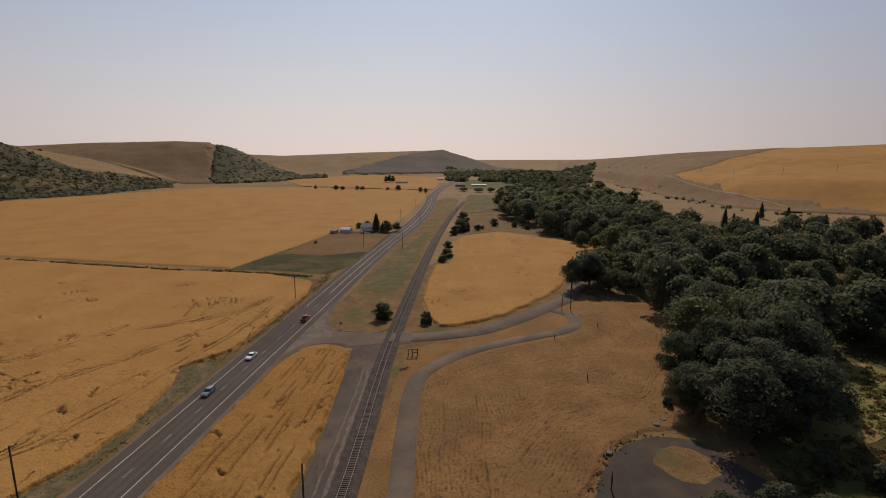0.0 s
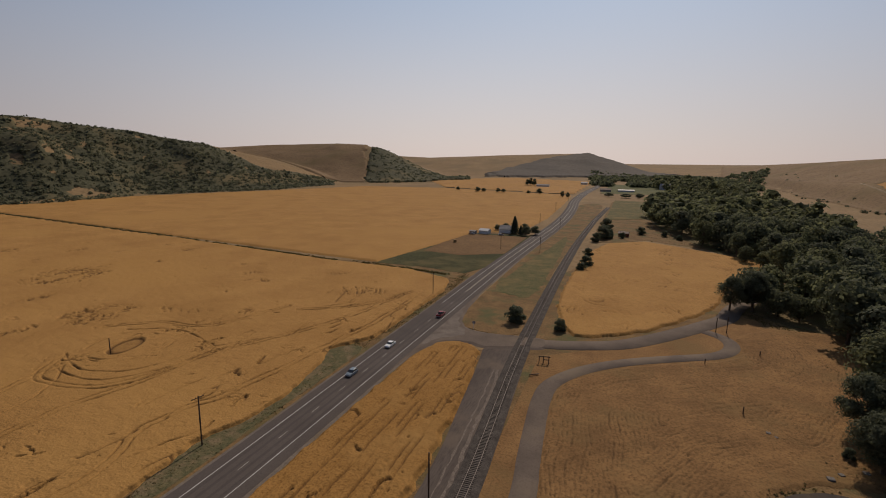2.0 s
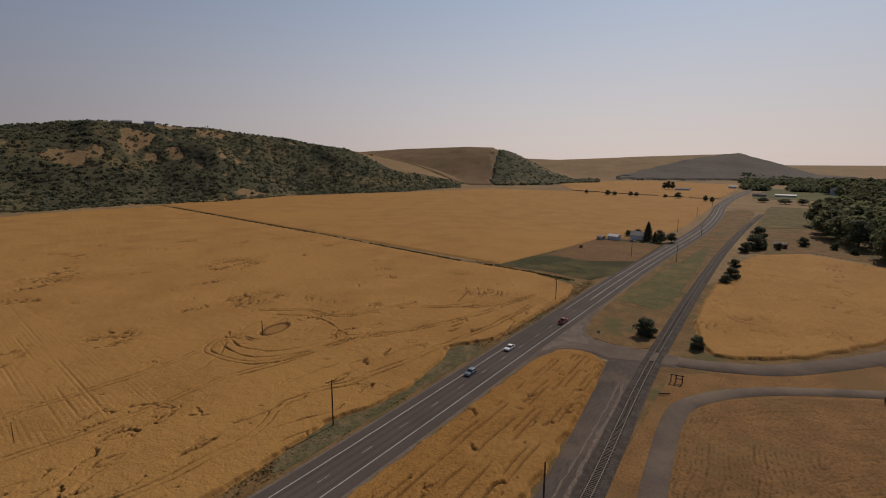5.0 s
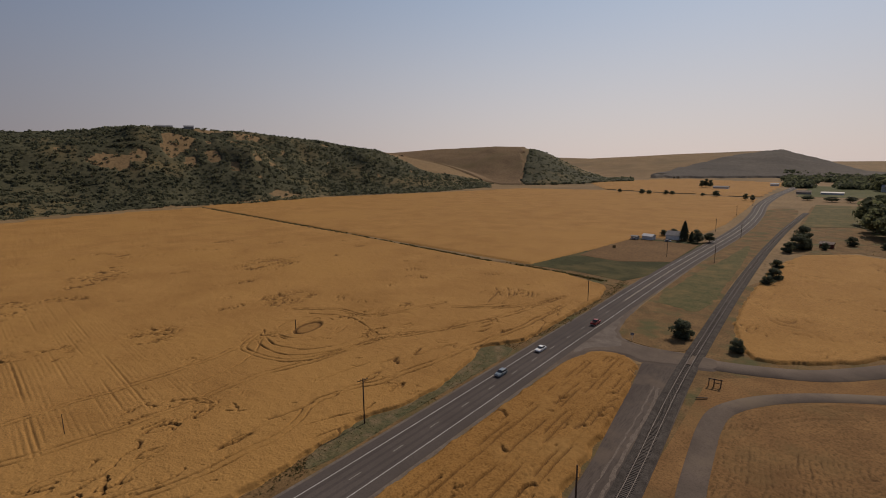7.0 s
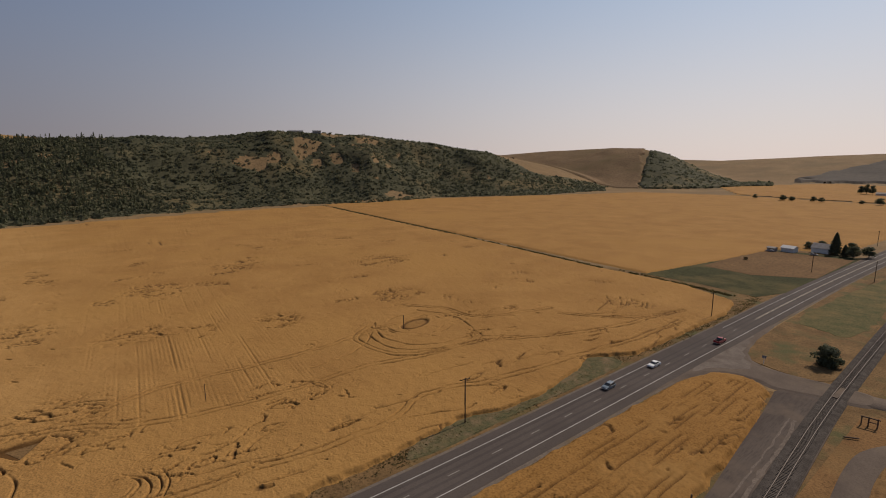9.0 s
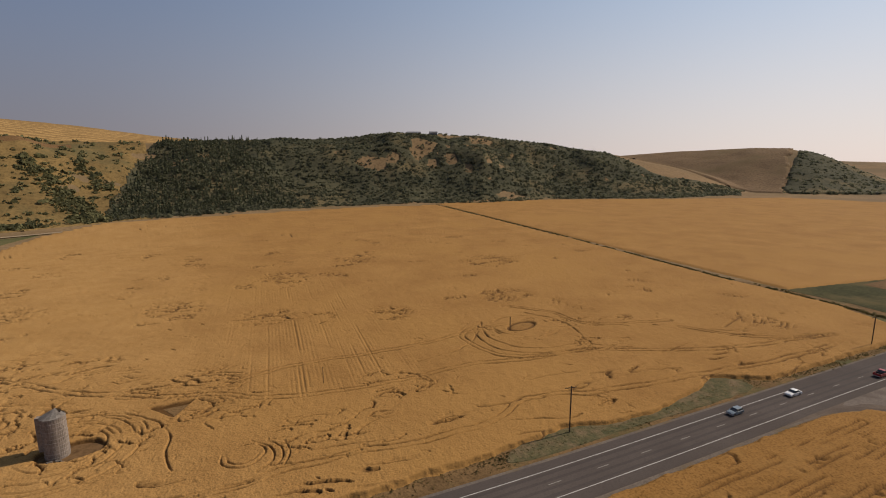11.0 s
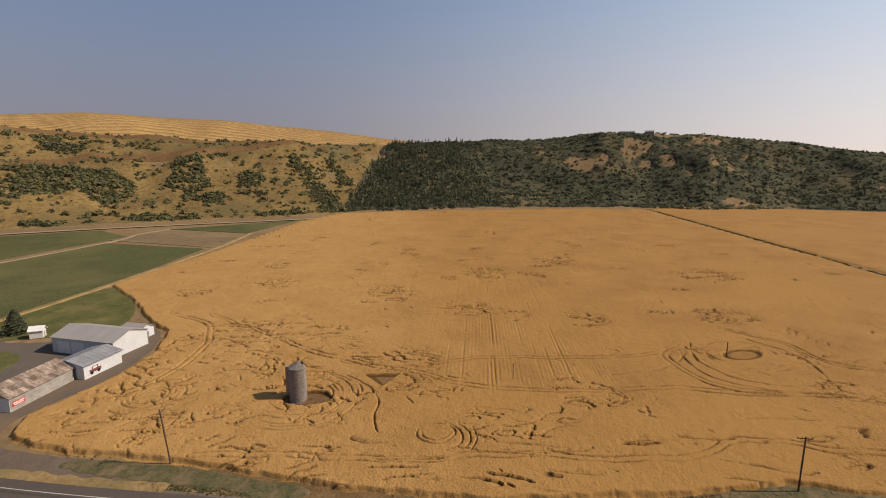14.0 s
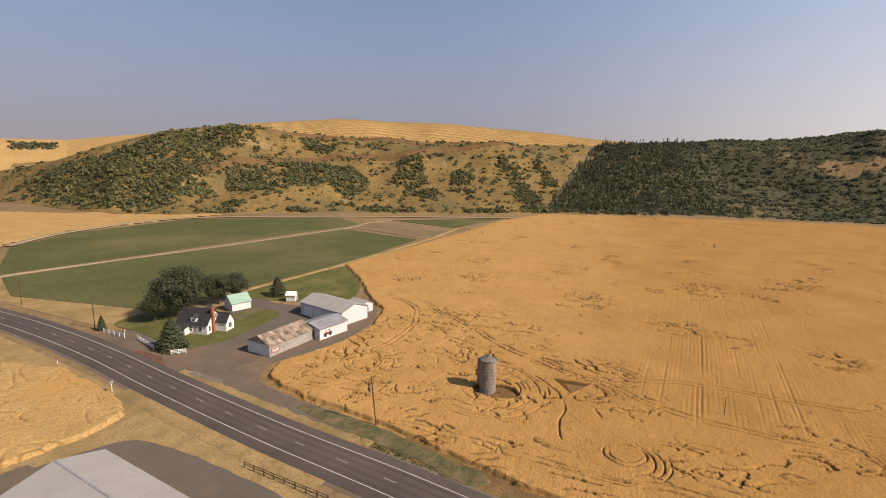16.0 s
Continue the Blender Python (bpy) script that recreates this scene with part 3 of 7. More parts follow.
    tri = inside_distance(x, y, np.array([(-110, -14), (-110.3, -6), (-104.0, -9.5)]))
    return np.maximum(d, 0.95 * sm(tri / 0.8 + 0.5))


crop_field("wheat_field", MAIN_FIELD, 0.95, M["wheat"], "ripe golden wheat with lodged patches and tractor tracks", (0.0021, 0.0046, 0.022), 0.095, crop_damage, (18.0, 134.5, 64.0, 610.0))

NORTH_FIELD = np.array([(-548, 253.5), (-269, 221.5), (-112, 204.5), (-104, 260), (-98, 316), (-70, 330), (-66, 420), (-71, 560), (-78, 690), (-95, 705), (-184, 728), (-290, 755), (-420, 730), (-480, 560), (-540, 420), (-560, 330)], float)
FAR_FIELD = np.array([(-290, 765), (-95, 715), (-78, 720), (-80, 1150), (-300, 1250), (-420, 1000)], float)
EAST_FIELD = np.array([(-12.5, 138.6), (-17.5, 148), (-21, 166), (-22, 190), (-21.6, 221), (-21.2, 264), (-12, 305), (9, 322), (36, 303), (62, 281), (60, 264), (40, 227), (31, 190), (24.6, 176.5), (15.3, 162), (7.2, 151), (-1.6, 143), (-8.5, 139)], float)
STRIP_FIELD = np.array([(-49.2, -20), (-49.2, 63), (-49.2, 83), (-49.0, 100), (-48.3, 111), (-46.6, 117), (-43.5, 120.3), (-38.5, 120.6), (-34.6, 117), (-32.4, 106), (-30.7, 95), (-29.6, 83), (-28.4, 63), (-26, 20), (-26, -20)], float)
FRONT_FIELD = np.array([(-66, -141), (-70, -122), (-66, -100), (-61, -90), (-56, -88.5), (-46, -90.5), (-38, -92), (-20, -100), (-20, -200), (-60, -230), (-77, -180), (-73, -158)], float)
SOUTH_FIELD = np.array([(-160, -320), (-209, -346), (-299, -344), (-380, -330), (-420, -420), (-282, -453), (-255, -540), (-150, -420)], float)


def strip_damage(x, y):
    d = np.zeros(x.shape)
    bend = 0.5 * pn(x / 9, y / 9, 71) + 0.15 * pn(x / 1.4, y / 1.4, 78)
    for line in ([(-34.5, -20), (-36.5, 60), (-38, 118)], [(-38.5, -20), (-40, 60), (-40.6, 116)], [(-43, -20), (-44, 60), (-44, 110)], [(-30.5, -20), (-32, 60), (-34, 112)]):
        q = near_line(x + bend, y, line)
        d = np.maximum(d, 0.6 * np.exp(-((q - 0.7) / 0.16) ** 2) * sm(pn(x / 3, y / 9, 72) * 3 + 0.55))
    v = x + 0.02 * y + 0.15 * pn(x / 2, y / 2, 79)
    d = np.maximum(d, 0.26 * (0.5 + 0.5 * np.cos(v * 2 * np.pi / 0.9)) ** 4 * sm(pn(v / 1.2, y / 60, 70) * 3 + 0.2) * sm(pn(x / 2.5, y / 12, 73) * 3 + 0.3))
    d = np.maximum(d, swirl(x, y / 1.6, 110, sm(pn(x / 6, y / 12, 70) * 3 - 0.1), 6.0, 2.4, 0.9, 0.35))
    return np.maximum(d, 0.6 * sm((pn(x / 0.8, y / 1.6, 74) - 0.45) * 9) * sm(pn(x / 6, y / 10, 77) * 4))


def light_damage(x, y):
    south = y.mean() < 0
    d = 0.4 * sm((pn(x / 2.2, y / 1.6, 75) - 0.5) * 10) * sm(pn(x / 9, y / 9, 74) * 3)
    d = np.maximum(d, swirl(x * 1.3, y * 0.8, 120, sm(pn(x / 12, y / 12, 69) * 3 + (0.5 if south else -0.05)), 10.0, 3.6, 0.6, 0.26))
    if south:
        d = np.maximum(d, swirl(x, y, 320, sm(pn(x / 9, y / 9, 68) * 3 + 0.2), 7.0, 3.0, 0.5, 0.2))
    q = np.abs(pn(x / 14, y / 30, 76)) * 14
    return np.maximum(d, 0.36 * np.exp(-((q - 0.8) / 0.2) ** 2) * sm(pn(x / 12, y / 12, 77) * 2 + 0.2))


crop_field("wheat_field_north", NORTH_FIELD, 0.6, M["wheat"], "wide ripe wheat field beyond the ditch", 0.008, 0.2)
crop_field("wheat_field_far", FAR_FIELD, 0.8, M["wheat"], "distant ripe wheat field at the valley's end", 0.02, 0.3)
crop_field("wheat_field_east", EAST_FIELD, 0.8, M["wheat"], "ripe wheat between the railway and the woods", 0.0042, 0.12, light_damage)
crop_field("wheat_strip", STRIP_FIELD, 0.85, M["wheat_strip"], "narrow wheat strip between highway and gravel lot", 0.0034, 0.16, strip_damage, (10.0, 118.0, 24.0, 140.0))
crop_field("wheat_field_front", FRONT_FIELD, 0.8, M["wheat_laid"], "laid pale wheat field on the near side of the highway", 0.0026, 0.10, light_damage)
crop_field("wheat_field_south", SOUTH_FIELD, 0.6, M["wheat_laid"], "pale wheat field below the scrub hill", 0.015, 0.3)

patch("verge_west", [(-60, -25), (-61, 40), (-60, 120), (-60, 175), (-62, 215), (-66, 330), (-100, 318), (-112, 208), (-134, 200), (-300, 223), (-545, 262), (-545, 240), (-269, 212), (-134, 193), (-91, 190), (-72, 183), (-70, 140), (-73, 104), (-70, 60), (-74, 20), (-76, -36)], 0.10, M["verge"], "dry weedy verge along the highway and ditch", False)
patch("farm_patch", [(-103, 240), (-104, 292), (-100, 308), (-61, 310), (-61, 250), (-82, 236)], 0.20, M["brown"], "bare brown field beside the farmstead", False, 2.0)
patch("farm_patch_green", [(-113, 203), (-111, 232), (-106, 290), (-102, 313), (-60, 318), (-59.5, 250), (-61, 215), (-66, 199), (-90, 204)], 0.16, M["farm_green"], "green strip of crop round the bare field", False, 1.2)
patch("roadside_grass", [(-50, 10), (-50.3, 110), (-30, 121), (-28, 132), (-30, 200), (-5, 300), (70, 300), (60, 10)], 0.022, M["verge"], "dry grass between the roads and the railway", False)
patch("verge_middle", [(-50.5, 420), (-52, 560), (-30, 560), (-29, 380), (-31, 280), (-29.6, 190), (-27.6, 150), (-28.5, 133), (-42, 133), (-46.5, 140), (-49, 160), (-49.6, 300)], 0.10, M["verge"], "grassy strip between highway and railway", True)
patch("green_strip", [(-47, 180), (-46.8, 215), (-43, 260), (-38, 323), (-33.5, 270), (-32, 220), (-31, 190), (-33.3, 172), (-40, 174)], 0.14, M["strip"], "green weeds in the strip beside the railway", True, 1.5)
MEADOW = np.array([(-8.8, 20), (-9.5, 65), (-10.6, 76), (-11.4, 87), (-12.1, 96), (-11.4, 104), (-8.8, 110), (-4.6, 115.4), (1.6, 120.6), (9, 126), (17, 130.6), (25, 135.2), (29.6, 140), (32, 147), (31, 154), (34, 160), (42, 168), (60, 170), (66, 150), (58, 120), (46, 96), (40, 88), (30, 86), (22, 80), (15, 66), (10, 20)], float)


def mown_rows(x, y):
    """Swaths that follow the meadow's outer edge."""
    e = inside_distance(x, y, MEADOW) + 1.2 * pn(x / 10, y / 10, 78) + 0.25 * pn(x / 2, y / 2, 77)
    rows = (0.5 + 0.5 * np.cos(2 * np.pi * e / 0.8)) ** 2 * (0.35 + 0.65 * sm(pn(x / 1.6, y / 1.6, 76) * 2.5 + 0.3))
    tufts = sm(fbm(x / 0.8, y / 0.8, 79, 3) * 2.4 - 0.3)
    tracks = sum(np.exp(-((np.abs(e - k) - 0.8) / 0.22) ** 2) for k in (5.0, 12.0, 21.0)) * sm(pn(x / 6, y / 6, 75) * 2 + 0.5)
    return 0.13 * rows * sm(pn(x / 16, y / 16, 80) * 2.5 + 0.75) + 0.07 * tufts + 0.08 * tracks


crop_field("meadow", MEADOW, 0.30, M["meadow"], "mown dry meadow with curving swaths", 0.0038, 0.115, mown_rows, (-40.0, 40.0, 40.0, 185.0), 0.06, (0.03, 0.16))
patch("meadow_edge", [(-18, 121), (0, 136), (12, 147), (22, 162), (34, 180), (40, 175), (40, 160), (33, 146), (25, 134), (8, 124), (-6, 113), (-12, 104), (-13.5, 95), (-13, 60), (-14, 20), (-19, 20), (-19, 118)], 0.036, M["meadow"], "dry grass between the roads", False)
patch("rough_pasture", [(-20, 310), (-8, 312), (10, 330), (40, 312), (66, 285), (70, 300), (40, 340), (24, 400), (14, 460), (10, 620), (-22, 620), (-22, 400)], 0.09, M["verge"], "rough pasture with weeds and bushes", False)
patch("green_far", [(-20, 640), (15, 640), (20, 520), (12, 450), (-20, 430)], 0.2, M["strip"], "green pasture beside the railway", False)
patch("green_far_north", [(-45, 760), (60, 770), (90, 1000), (-40, 1050)], 0.2, M["green"], "green crop far up the valley", False)
patch("green_field", [(-103, -204), (-118, -238), (-309, -200), (-288, -128), (-200, -130), (-160, -135), (-112, -140)], 0.25, M["green"], "low green crop behind the farmhouse", False)
patch("green_field_back", [(-160, -312), (-209, -338), (-299, -336), (-367, -238), (-336, -200), (-119, -245)], 0.25, M["green"], "low green crop below the scrub hill", False)
patch("green_corner", [(-374, -190), (-433, -110), (-352, -126)], 0.25, M["green"], "dark green corner plot", False)
patch("tilled_plot", [(-322, -208), (-370, -195), (-348, -124), (-292, -126)], 0.2, M["tilled"], "tilled brown plot between green crops", False)
patch("verge_south", [(-93, -140), (-96, -180), (-100, -240), (-118, -240), (-103, -204), (-112, -140)], 0.12, M["straw"], "dry grass between highway and green crop", False)
ribbon("field_lane", curve_points([(-108, -222), (-118, -241), (-200, -221), (-310, -198), (-345, -199), (-372, -192)], 10, False), -1.7, 1.7, 0.30, M["dust"], "pale grass lane between the green crops")
ribbon("hill_lane", curve_points([(-160, -316), (-215, -343), (-300, -342), (-375, -240), (-438, -108), (-470, -60)], 10, False), -2.2, 2.2, 0.85, M["dust"], "pale dirt lane at the hill's foot")
ribbon("farm_lane", curve_points([(-110, -143), (-125, -140), (-160, -134), (-204, -129), (-290, -123), (-352, -124)], 10, False), -1.6, 1.6, 0.30, M["straw"], "pale dirt lane behind the farm")
patch("lawn", [(-150, -134), (-196, -126), (-176, -105), (-153, -94), (-144, -100), (-138, -112), (-138, -130)], 0.14, M["lawn"], "watered lawn behind the sheds")
patch("farm_yard", [(-74, -80), (-84, -78), (-93, -80), (-110, -74), (-126, -73), (-142, -78), (-147, -86), (-142, -96), (-136, -104), (-135, -116), (-140, -124), (-134, -132), (-118, -122), (-100, -132), (-88, -136), (-82, -120)], 0.12, M["yard"], "grey gravel farm yard")
patch("front_lawn", [(-92, -118), (-95, -130), (-97, -143), (-112, -144), (-120, -138), (-118, -120), (-128, -114), (-124, -104), (-112, -102), (-98, -103), (-90, -108)], 0.2, M["lawn"], "lawn round the farmhouse")
patch("dirt_drive", [(-76, -62), (-80, -74), (-84, -80), (-82, -100), (-88, -112), (-90, -134), (-86, -146), (-82, -140), (-78, -115), (-72, -88), (-69, -66)], 0.16, M["dirt"], "grey-brown dirt at the yard's mouth")
patch("dirt_apron", [(-71.5, -48), (-74, -62), (-77, -78), (-80, -92), (-85, -100), (-93, -95), (-91, -83), (-84.5, -78.5), (-81, -70), (-78.5, -58), (-76.5, -46)], 0.175, M["dirt"], "brown dirt apron between yard and highway")
patch("red_dirt", [(-79, -103), (-82, -104), (-84.5, -109), (-85, -116), (-83, -122), (-80.5, -116), (-78.6, -109)], 0.215, material("red_brown_dirt", (0.105, 0.058, 0.042), (0.150, 0.086, 0.060), 0.2, fine=3.0, grain=0.2, bump=0.2), "red-brown bare soil under the spruce", True, 0.8, 0.8)
SOUTH_PART = ROAD[(ROAD[:, 1] < -40) & (ROAD[:, 1] > -98)]
uneven = 0.8 * fbm(SOUTH_PART[:, 0] / 3, SOUTH_PART[:, 1] / 3, 17, 3)
ribbon("yard_verge", SOUTH_PART, 5.2 + 0.3 * uneven, 7.4 + uneven, 0.20, M["straw"], "thin strip of dry grass between yard and highway", skirt=0.1)
ribbon("lot_verge", SOUTH_PART, -8.4 + uneven, -5.2 + 0.3 * uneven, 0.16, M["straw"], "dry grass between lot and highway", skirt=0.1)
patch("front_lot", [(-41, -89.5), (-44, -86.8), (-50, -84), (-54.5, -81), (-56.2, -75), (-56, -66), (-55, -57), (-53.4, -46), (-50, -38), (-20, -38), (-15, -89)], 0.14, M["yard"], "grey gravel lot in front of the metal building")
patch("front_verge", [(-44, 0), (-52, -30), (-59, -60), (-66, -90), (-73, -130), (-80, -180), (-83, -330), (-10, -330), (-10, 0)], 0.07, M["straw"], "dry grass beside the highway", False)

# side road, lane and gravel lot
SIDE_ROAD = curve_points([(-53, 116), (-50, 122), (-44, 126), (-36, 126.6), (-26, 127.6), (-15, 130), (-5, 133.8), (2, 138.2), (10, 146.6), (17.5, 155.5), (24, 164), (31, 174), (36, 188), (50, 215)], 10, False)
ribbon("side_road", SIDE_ROAD, -2.9, 2.9, 0.27, M["tarmac_old"], "worn grey side road over the railway", skirt=0.45)
patch("junction", [(-51.0, 100), (-50.2, 110), (-48, 117.6), (-44, 121.8), (-38, 122.4), (-34, 121), (-27, 123.6), (-20, 125.6), (-20, 131.4), (-27, 131.6), (-34, 130.6), (-42, 131.6), (-46.8, 138), (-48.6, 147), (-50, 158), (-51.2, 166)], 0.285, M["tarmac_old"], "dusty tarmac mouth of the side road", True, 0.3, 1.2)
patch("junction_dust", [(-50.6, 117), (-47.5, 121.5), (-43, 125), (-42.6, 129.5), (-46.4, 136), (-49, 146), (-50.8, 152)], 0.298, M["dusty"], "pale dust spread over the junction", True, 1.2, 0.02)
LANE = curve_points([(-10.5, 30), (-11.8, 64), (-13, 76), (-13.9, 86), (-14.6, 96), (-14.2, 104), (-11.5, 110.5), (-6.8, 117), (0, 123.3), (7.5, 128.5), (15, 133), (22.5, 137.5), (27, 142.5), (28.6, 148.5), (27, 154), (22, 158.5)], 10, False)
ribbon("lane", LANE, -1.9, 1.9, 0.15, M["tarmac_old"], "narrow worn tarmac lane")
patch("gravel_lot", [(-26, 15), (-27, 63), (-28, 75), (-29.9, 90), (-32.2, 108), (-34, 119), (-32, 124), (-22.6, 124), (-21.2, 108), (-20.2, 94), (-19.0, 78), (-17.9, 60), (-16, 15)], 0.14, M["gravel"], "dark gravel track beside the railway", False)

# railway
RAIL = curve_points([(-18.4, 10), (-20.2, 60), (-21.3, 78), (-22.6, 94), (-23.8, 111), (-25.1, 138), (-27.3, 207), (-28.6, 280), (-28.7, 330), (-27.9, 400), (-26.5, 450), (-24.5, 505), (-23, 540)], 30, False)
ribbon("ballast", RAIL, -2.0, 2.0, 0.36, M["ballast"], "grey stone ballast bed of the railway", skirt=0.5)
# the bank's deep shade is put into the dark colour of this patch
patch("shaded_bank", [(40, 40), (46, 66), (48, 84), (60, 97), (90, 132), (130, 136), (170, 110), (120, 60), (80, 36)], 0.13, material("shade_tinted_weeds", (0.045, 0.042, 0.018), (0.085, 0.075, 0.030), 0.12, fine=1.5, third=(0.075, 0.080, 0.026), third_scale=0.06), "weedy river bank with tree shade painted into its dark colour", False)

# ---- plants ----
def quads(centre, normal, size, rng, squash=0.75):
    """Leaf sprays: one small rhombic face at each centre, facing along normal."""
    n = normal / (np.linalg.norm(normal, axis=1)[:, None] + 1e-9)
    a = np.cross(n, rng.normal(size=n.shape))
    a /= np.linalg.norm(a, axis=1)[:, None] + 1e-9
    b = np.cross(n, a)
    s = size[:, None]
    v = np.stack([centre - a * s, centre - b * s * squash, centre + a * s, centre + b * s * squash], 1).reshape(-1, 3)
    return v, np.arange(len(v)).reshape(-1, 4)


def crown_mesh(name, mat, seed, height, radius, low, lobes, leaves, size, ragged=1.0):
    """A crown of lobes, each a shell of leaf sprays, uneven in outline and with gaps."""
    rng = np.random.default_rng(seed)
    cs = []
    while len(cs) < lobes:
        p = rng.uniform(-1, 1, 3)
        if np.linalg.norm(p) < 1:
            cs.append(p)
    cs = np.array(cs)
    cs /= np.maximum(np.linalg.norm(cs, axis=1)[:, None], 1e-3) ** 0.45
    mid, half = (height + low) / 2, (height - low) / 2
    taper = 1 - 0.35 * np.clip(cs[:, 2:], 0, 1)
    cen = np.concatenate([cs[:, :2] * radius * 0.72 * taper, mid + cs[:, 2:] * half * 0.72], 1)
    rad = rng.uniform(0.22, 0.42, lobes) * radius * ragged
    pick = rng.integers(0, lobes, leaves)
    d = rng.normal(size=(leaves, 3))
    d[:, 2] += 0.25
    d /= np.linalg.norm(d, axis=1)[:, None]
    pos = cen[pick] + d * (rad[pick] * rng.uniform(0.55, 1.12, leaves))[:, None] * np.array([1, 1, 0.85])
    out = pos - np.array([0, 0, mid])
    nrm = d + 0.6 * out / (np.linalg.norm(out, axis=1)[:, None] + 1e-6) + 0.45 * rng.normal(size=d.shape)
    v, f = quads(pos, nrm, size * rng.uniform(0.6, 1.35, leaves), rng)
    return mesh_from(name, v, f, mat)


def conifer_mesh(name, mat, seed, height, radius, leaves, size):
    rng = np.random.default_rng(seed)
    t = rng.uniform(0.04, 1, leaves) ** 0.8
    a = rng.uniform(0, 2 * np.pi, leaves)
    tier = 0.86 + 0.14 * np.cos(t * 2 * np.pi * 9 + 2 * np.cos(3 * a))
    r = radius * (1 - t) ** 0.70 * tier * rng.uniform(0.5, 1.08, leaves)
    pos = np.stack([np.cos(a) * r, np.sin(a) * r, t * height - 0.12 * r], 1)
    nrm = np.stack([np.cos(a), np.sin(a), np.full(leaves, 0.7)], 1) + 0.5 * rng.normal(size=(leaves, 3))
    v, f = quads(pos, nrm, size * (1.15 - 0.6 * t) * rng.uniform(0.7, 1.3, leaves), rng, 0.5)
    return mesh_from(name, v, f, mat)


def tube(bm, pts, radii, sides=7):
    """A bent tapering tube through the points."""
    rings = []
    for i, p in enumerate(pts):
        d = (Vector(pts[min(i + 1, len(pts) - 1)]) - Vector(pts[max(i - 1, 0)])).normalized()
        q = d.to_track_quat("Z", "Y")
        rings.append([bm.verts.new(Vector(p) + q @ Vector((math.cos(2 * math.pi * k / sides) * radii[i], math.sin(2 * math.pi * k / sides) * radii[i], 0))) for k in range(sides)])
    for a, b in zip(rings, rings[1:]):
        for k in range(sides):
            bm.faces.new((a[k], a[(k + 1) % sides], b[(k + 1) % sides], b[k]))
    bm.faces.new(rings[-1])
    bm.faces.new(rings[0][::-1])


def trunk_mesh(name, seed, height, radius, girth):
    rnd = random.Random(seed)
    bm = bmesh.new()
    lean = rnd.uniform(-0.05, 0.05)
    tube(bm, [(0, 0, -0.3), (0.02, 0, 0.6), (lean * height * 0.3, 0, height * 0.3), (lean * height * 0.5, 0.1, height * 0.62)], [girth * 1.5, girth, girth * 0.8, girth * 0.3])
    for k in range(6):
        a, z0 = k * 1.05 + rnd.uniform(-0.3, 0.3), height * rnd.uniform(0.18, 0.4)
        l = radius * rnd.uniform(0.45, 0.7)
        tube(bm, [(lean * z0, 0, z0), (math.cos(a) * l * 0.5, math.sin(a) * l * 0.5, z0 + height * 0.14), (math.cos(a) * l, math.sin(a) * l, z0 + height * rnd.uniform(0.24, 0.36))], [girth * 0.5, girth * 0.34, girth * 0.12], 5)
    me = bpy.data.meshes.new(name)
    bm.to_mesh(me)
    bm.free()
    me.materials.append(M["bark"])
    return me


def tree_model(label, category, group, trunk, crown, name="tree"):
    root = new(name)
    for key, me in (("trunk", trunk), ("crown", crown)):
        if me:
            new(key, me).parent = root
    return tagged(root, label, category, group)


def plant(model, x, y, s, turn, wide=None, label="", group=None):
    """A copy of the model, scaled, standing on the ground."""
    ob = copy_thing(model, pose(x, y, float(rise(x, y)), 0, 0, turn) @ Matrix.Diagonal((wide or s, wide or s, s, 1)))
    if label:
        ob["label"] = label
    return ob


def drop_model(root):
    for o in (*root.children_recursive, root):
        bpy.data.objects.remove(o)


rng = np.random.default_rng(8)
# broad trees of the river woods: near kinds and lighter far kinds, all about 16 m high at scale 1
NEAR_KINDS = [tree_model("dense dark green broad-leaved tree in the river woods", "tree", "river woods", trunk_mesh("trunk", 100 + k, 16, 6.5, 0.42),
              crown_mesh("crown", (M["leaf"], M["leaf_dark"], M["leaf_light"], M["leaf_dark"], M["leaf"])[k], 200 + k, 16.5, 6.8, 1.2 + 0.3 * k, 46 + 5 * k, 6400, 0.29)) for k in range(5)]
MID_KINDS = [tree_model("dark green broad-leaved tree in the river woods", "tree", "river woods", trunk_mesh("trunk", 120 + k, 16, 6.0, 0.4),
             crown_mesh("crown", (M["leaf"], M["leaf_dark"], M["leaf_light"], M["leaf"])[k], 230 + k, 16, 7.2, 0.6, 40, 1900, 0.54)) for k in range(4)]
HERO_KINDS = [tree_model("dense dark green broad-leaved tree in the river woods", "tree", "river woods", trunk_mesh("trunk", 110 + k, 16, 6.5, 0.42),
              crown_mesh("crown", M["leaf_dark"], 220 + k, 16.5, 6.8, 1.2, 52, 12500, 0.20, 0.80)) for k in range(3)]
MID_CROWNS = [next(c.data for c in k.children if c.name.startswith("crown")) for k in MID_KINDS]
CONIFERS = [tree_model("dark conifer with drooping branches", "tree", "", trunk_mesh("trunk", 140 + k, 12, 1.5, 0.25), conifer_mesh("crown", M["needle"], 250 + k, 12, 2.6 + 0.5 * k, 3000, 0.36)) for k in range(2)]
BUSH = tree_model("round dark green bush in dry grass", "bush", "", trunk_mesh("stem", 160, 2.2, 0.9, 0.09), crown_mesh("crown", M["leaf_dark"], 260, 4.9, 2.7, -0.9, 30, 2600, 0.20), "bush")

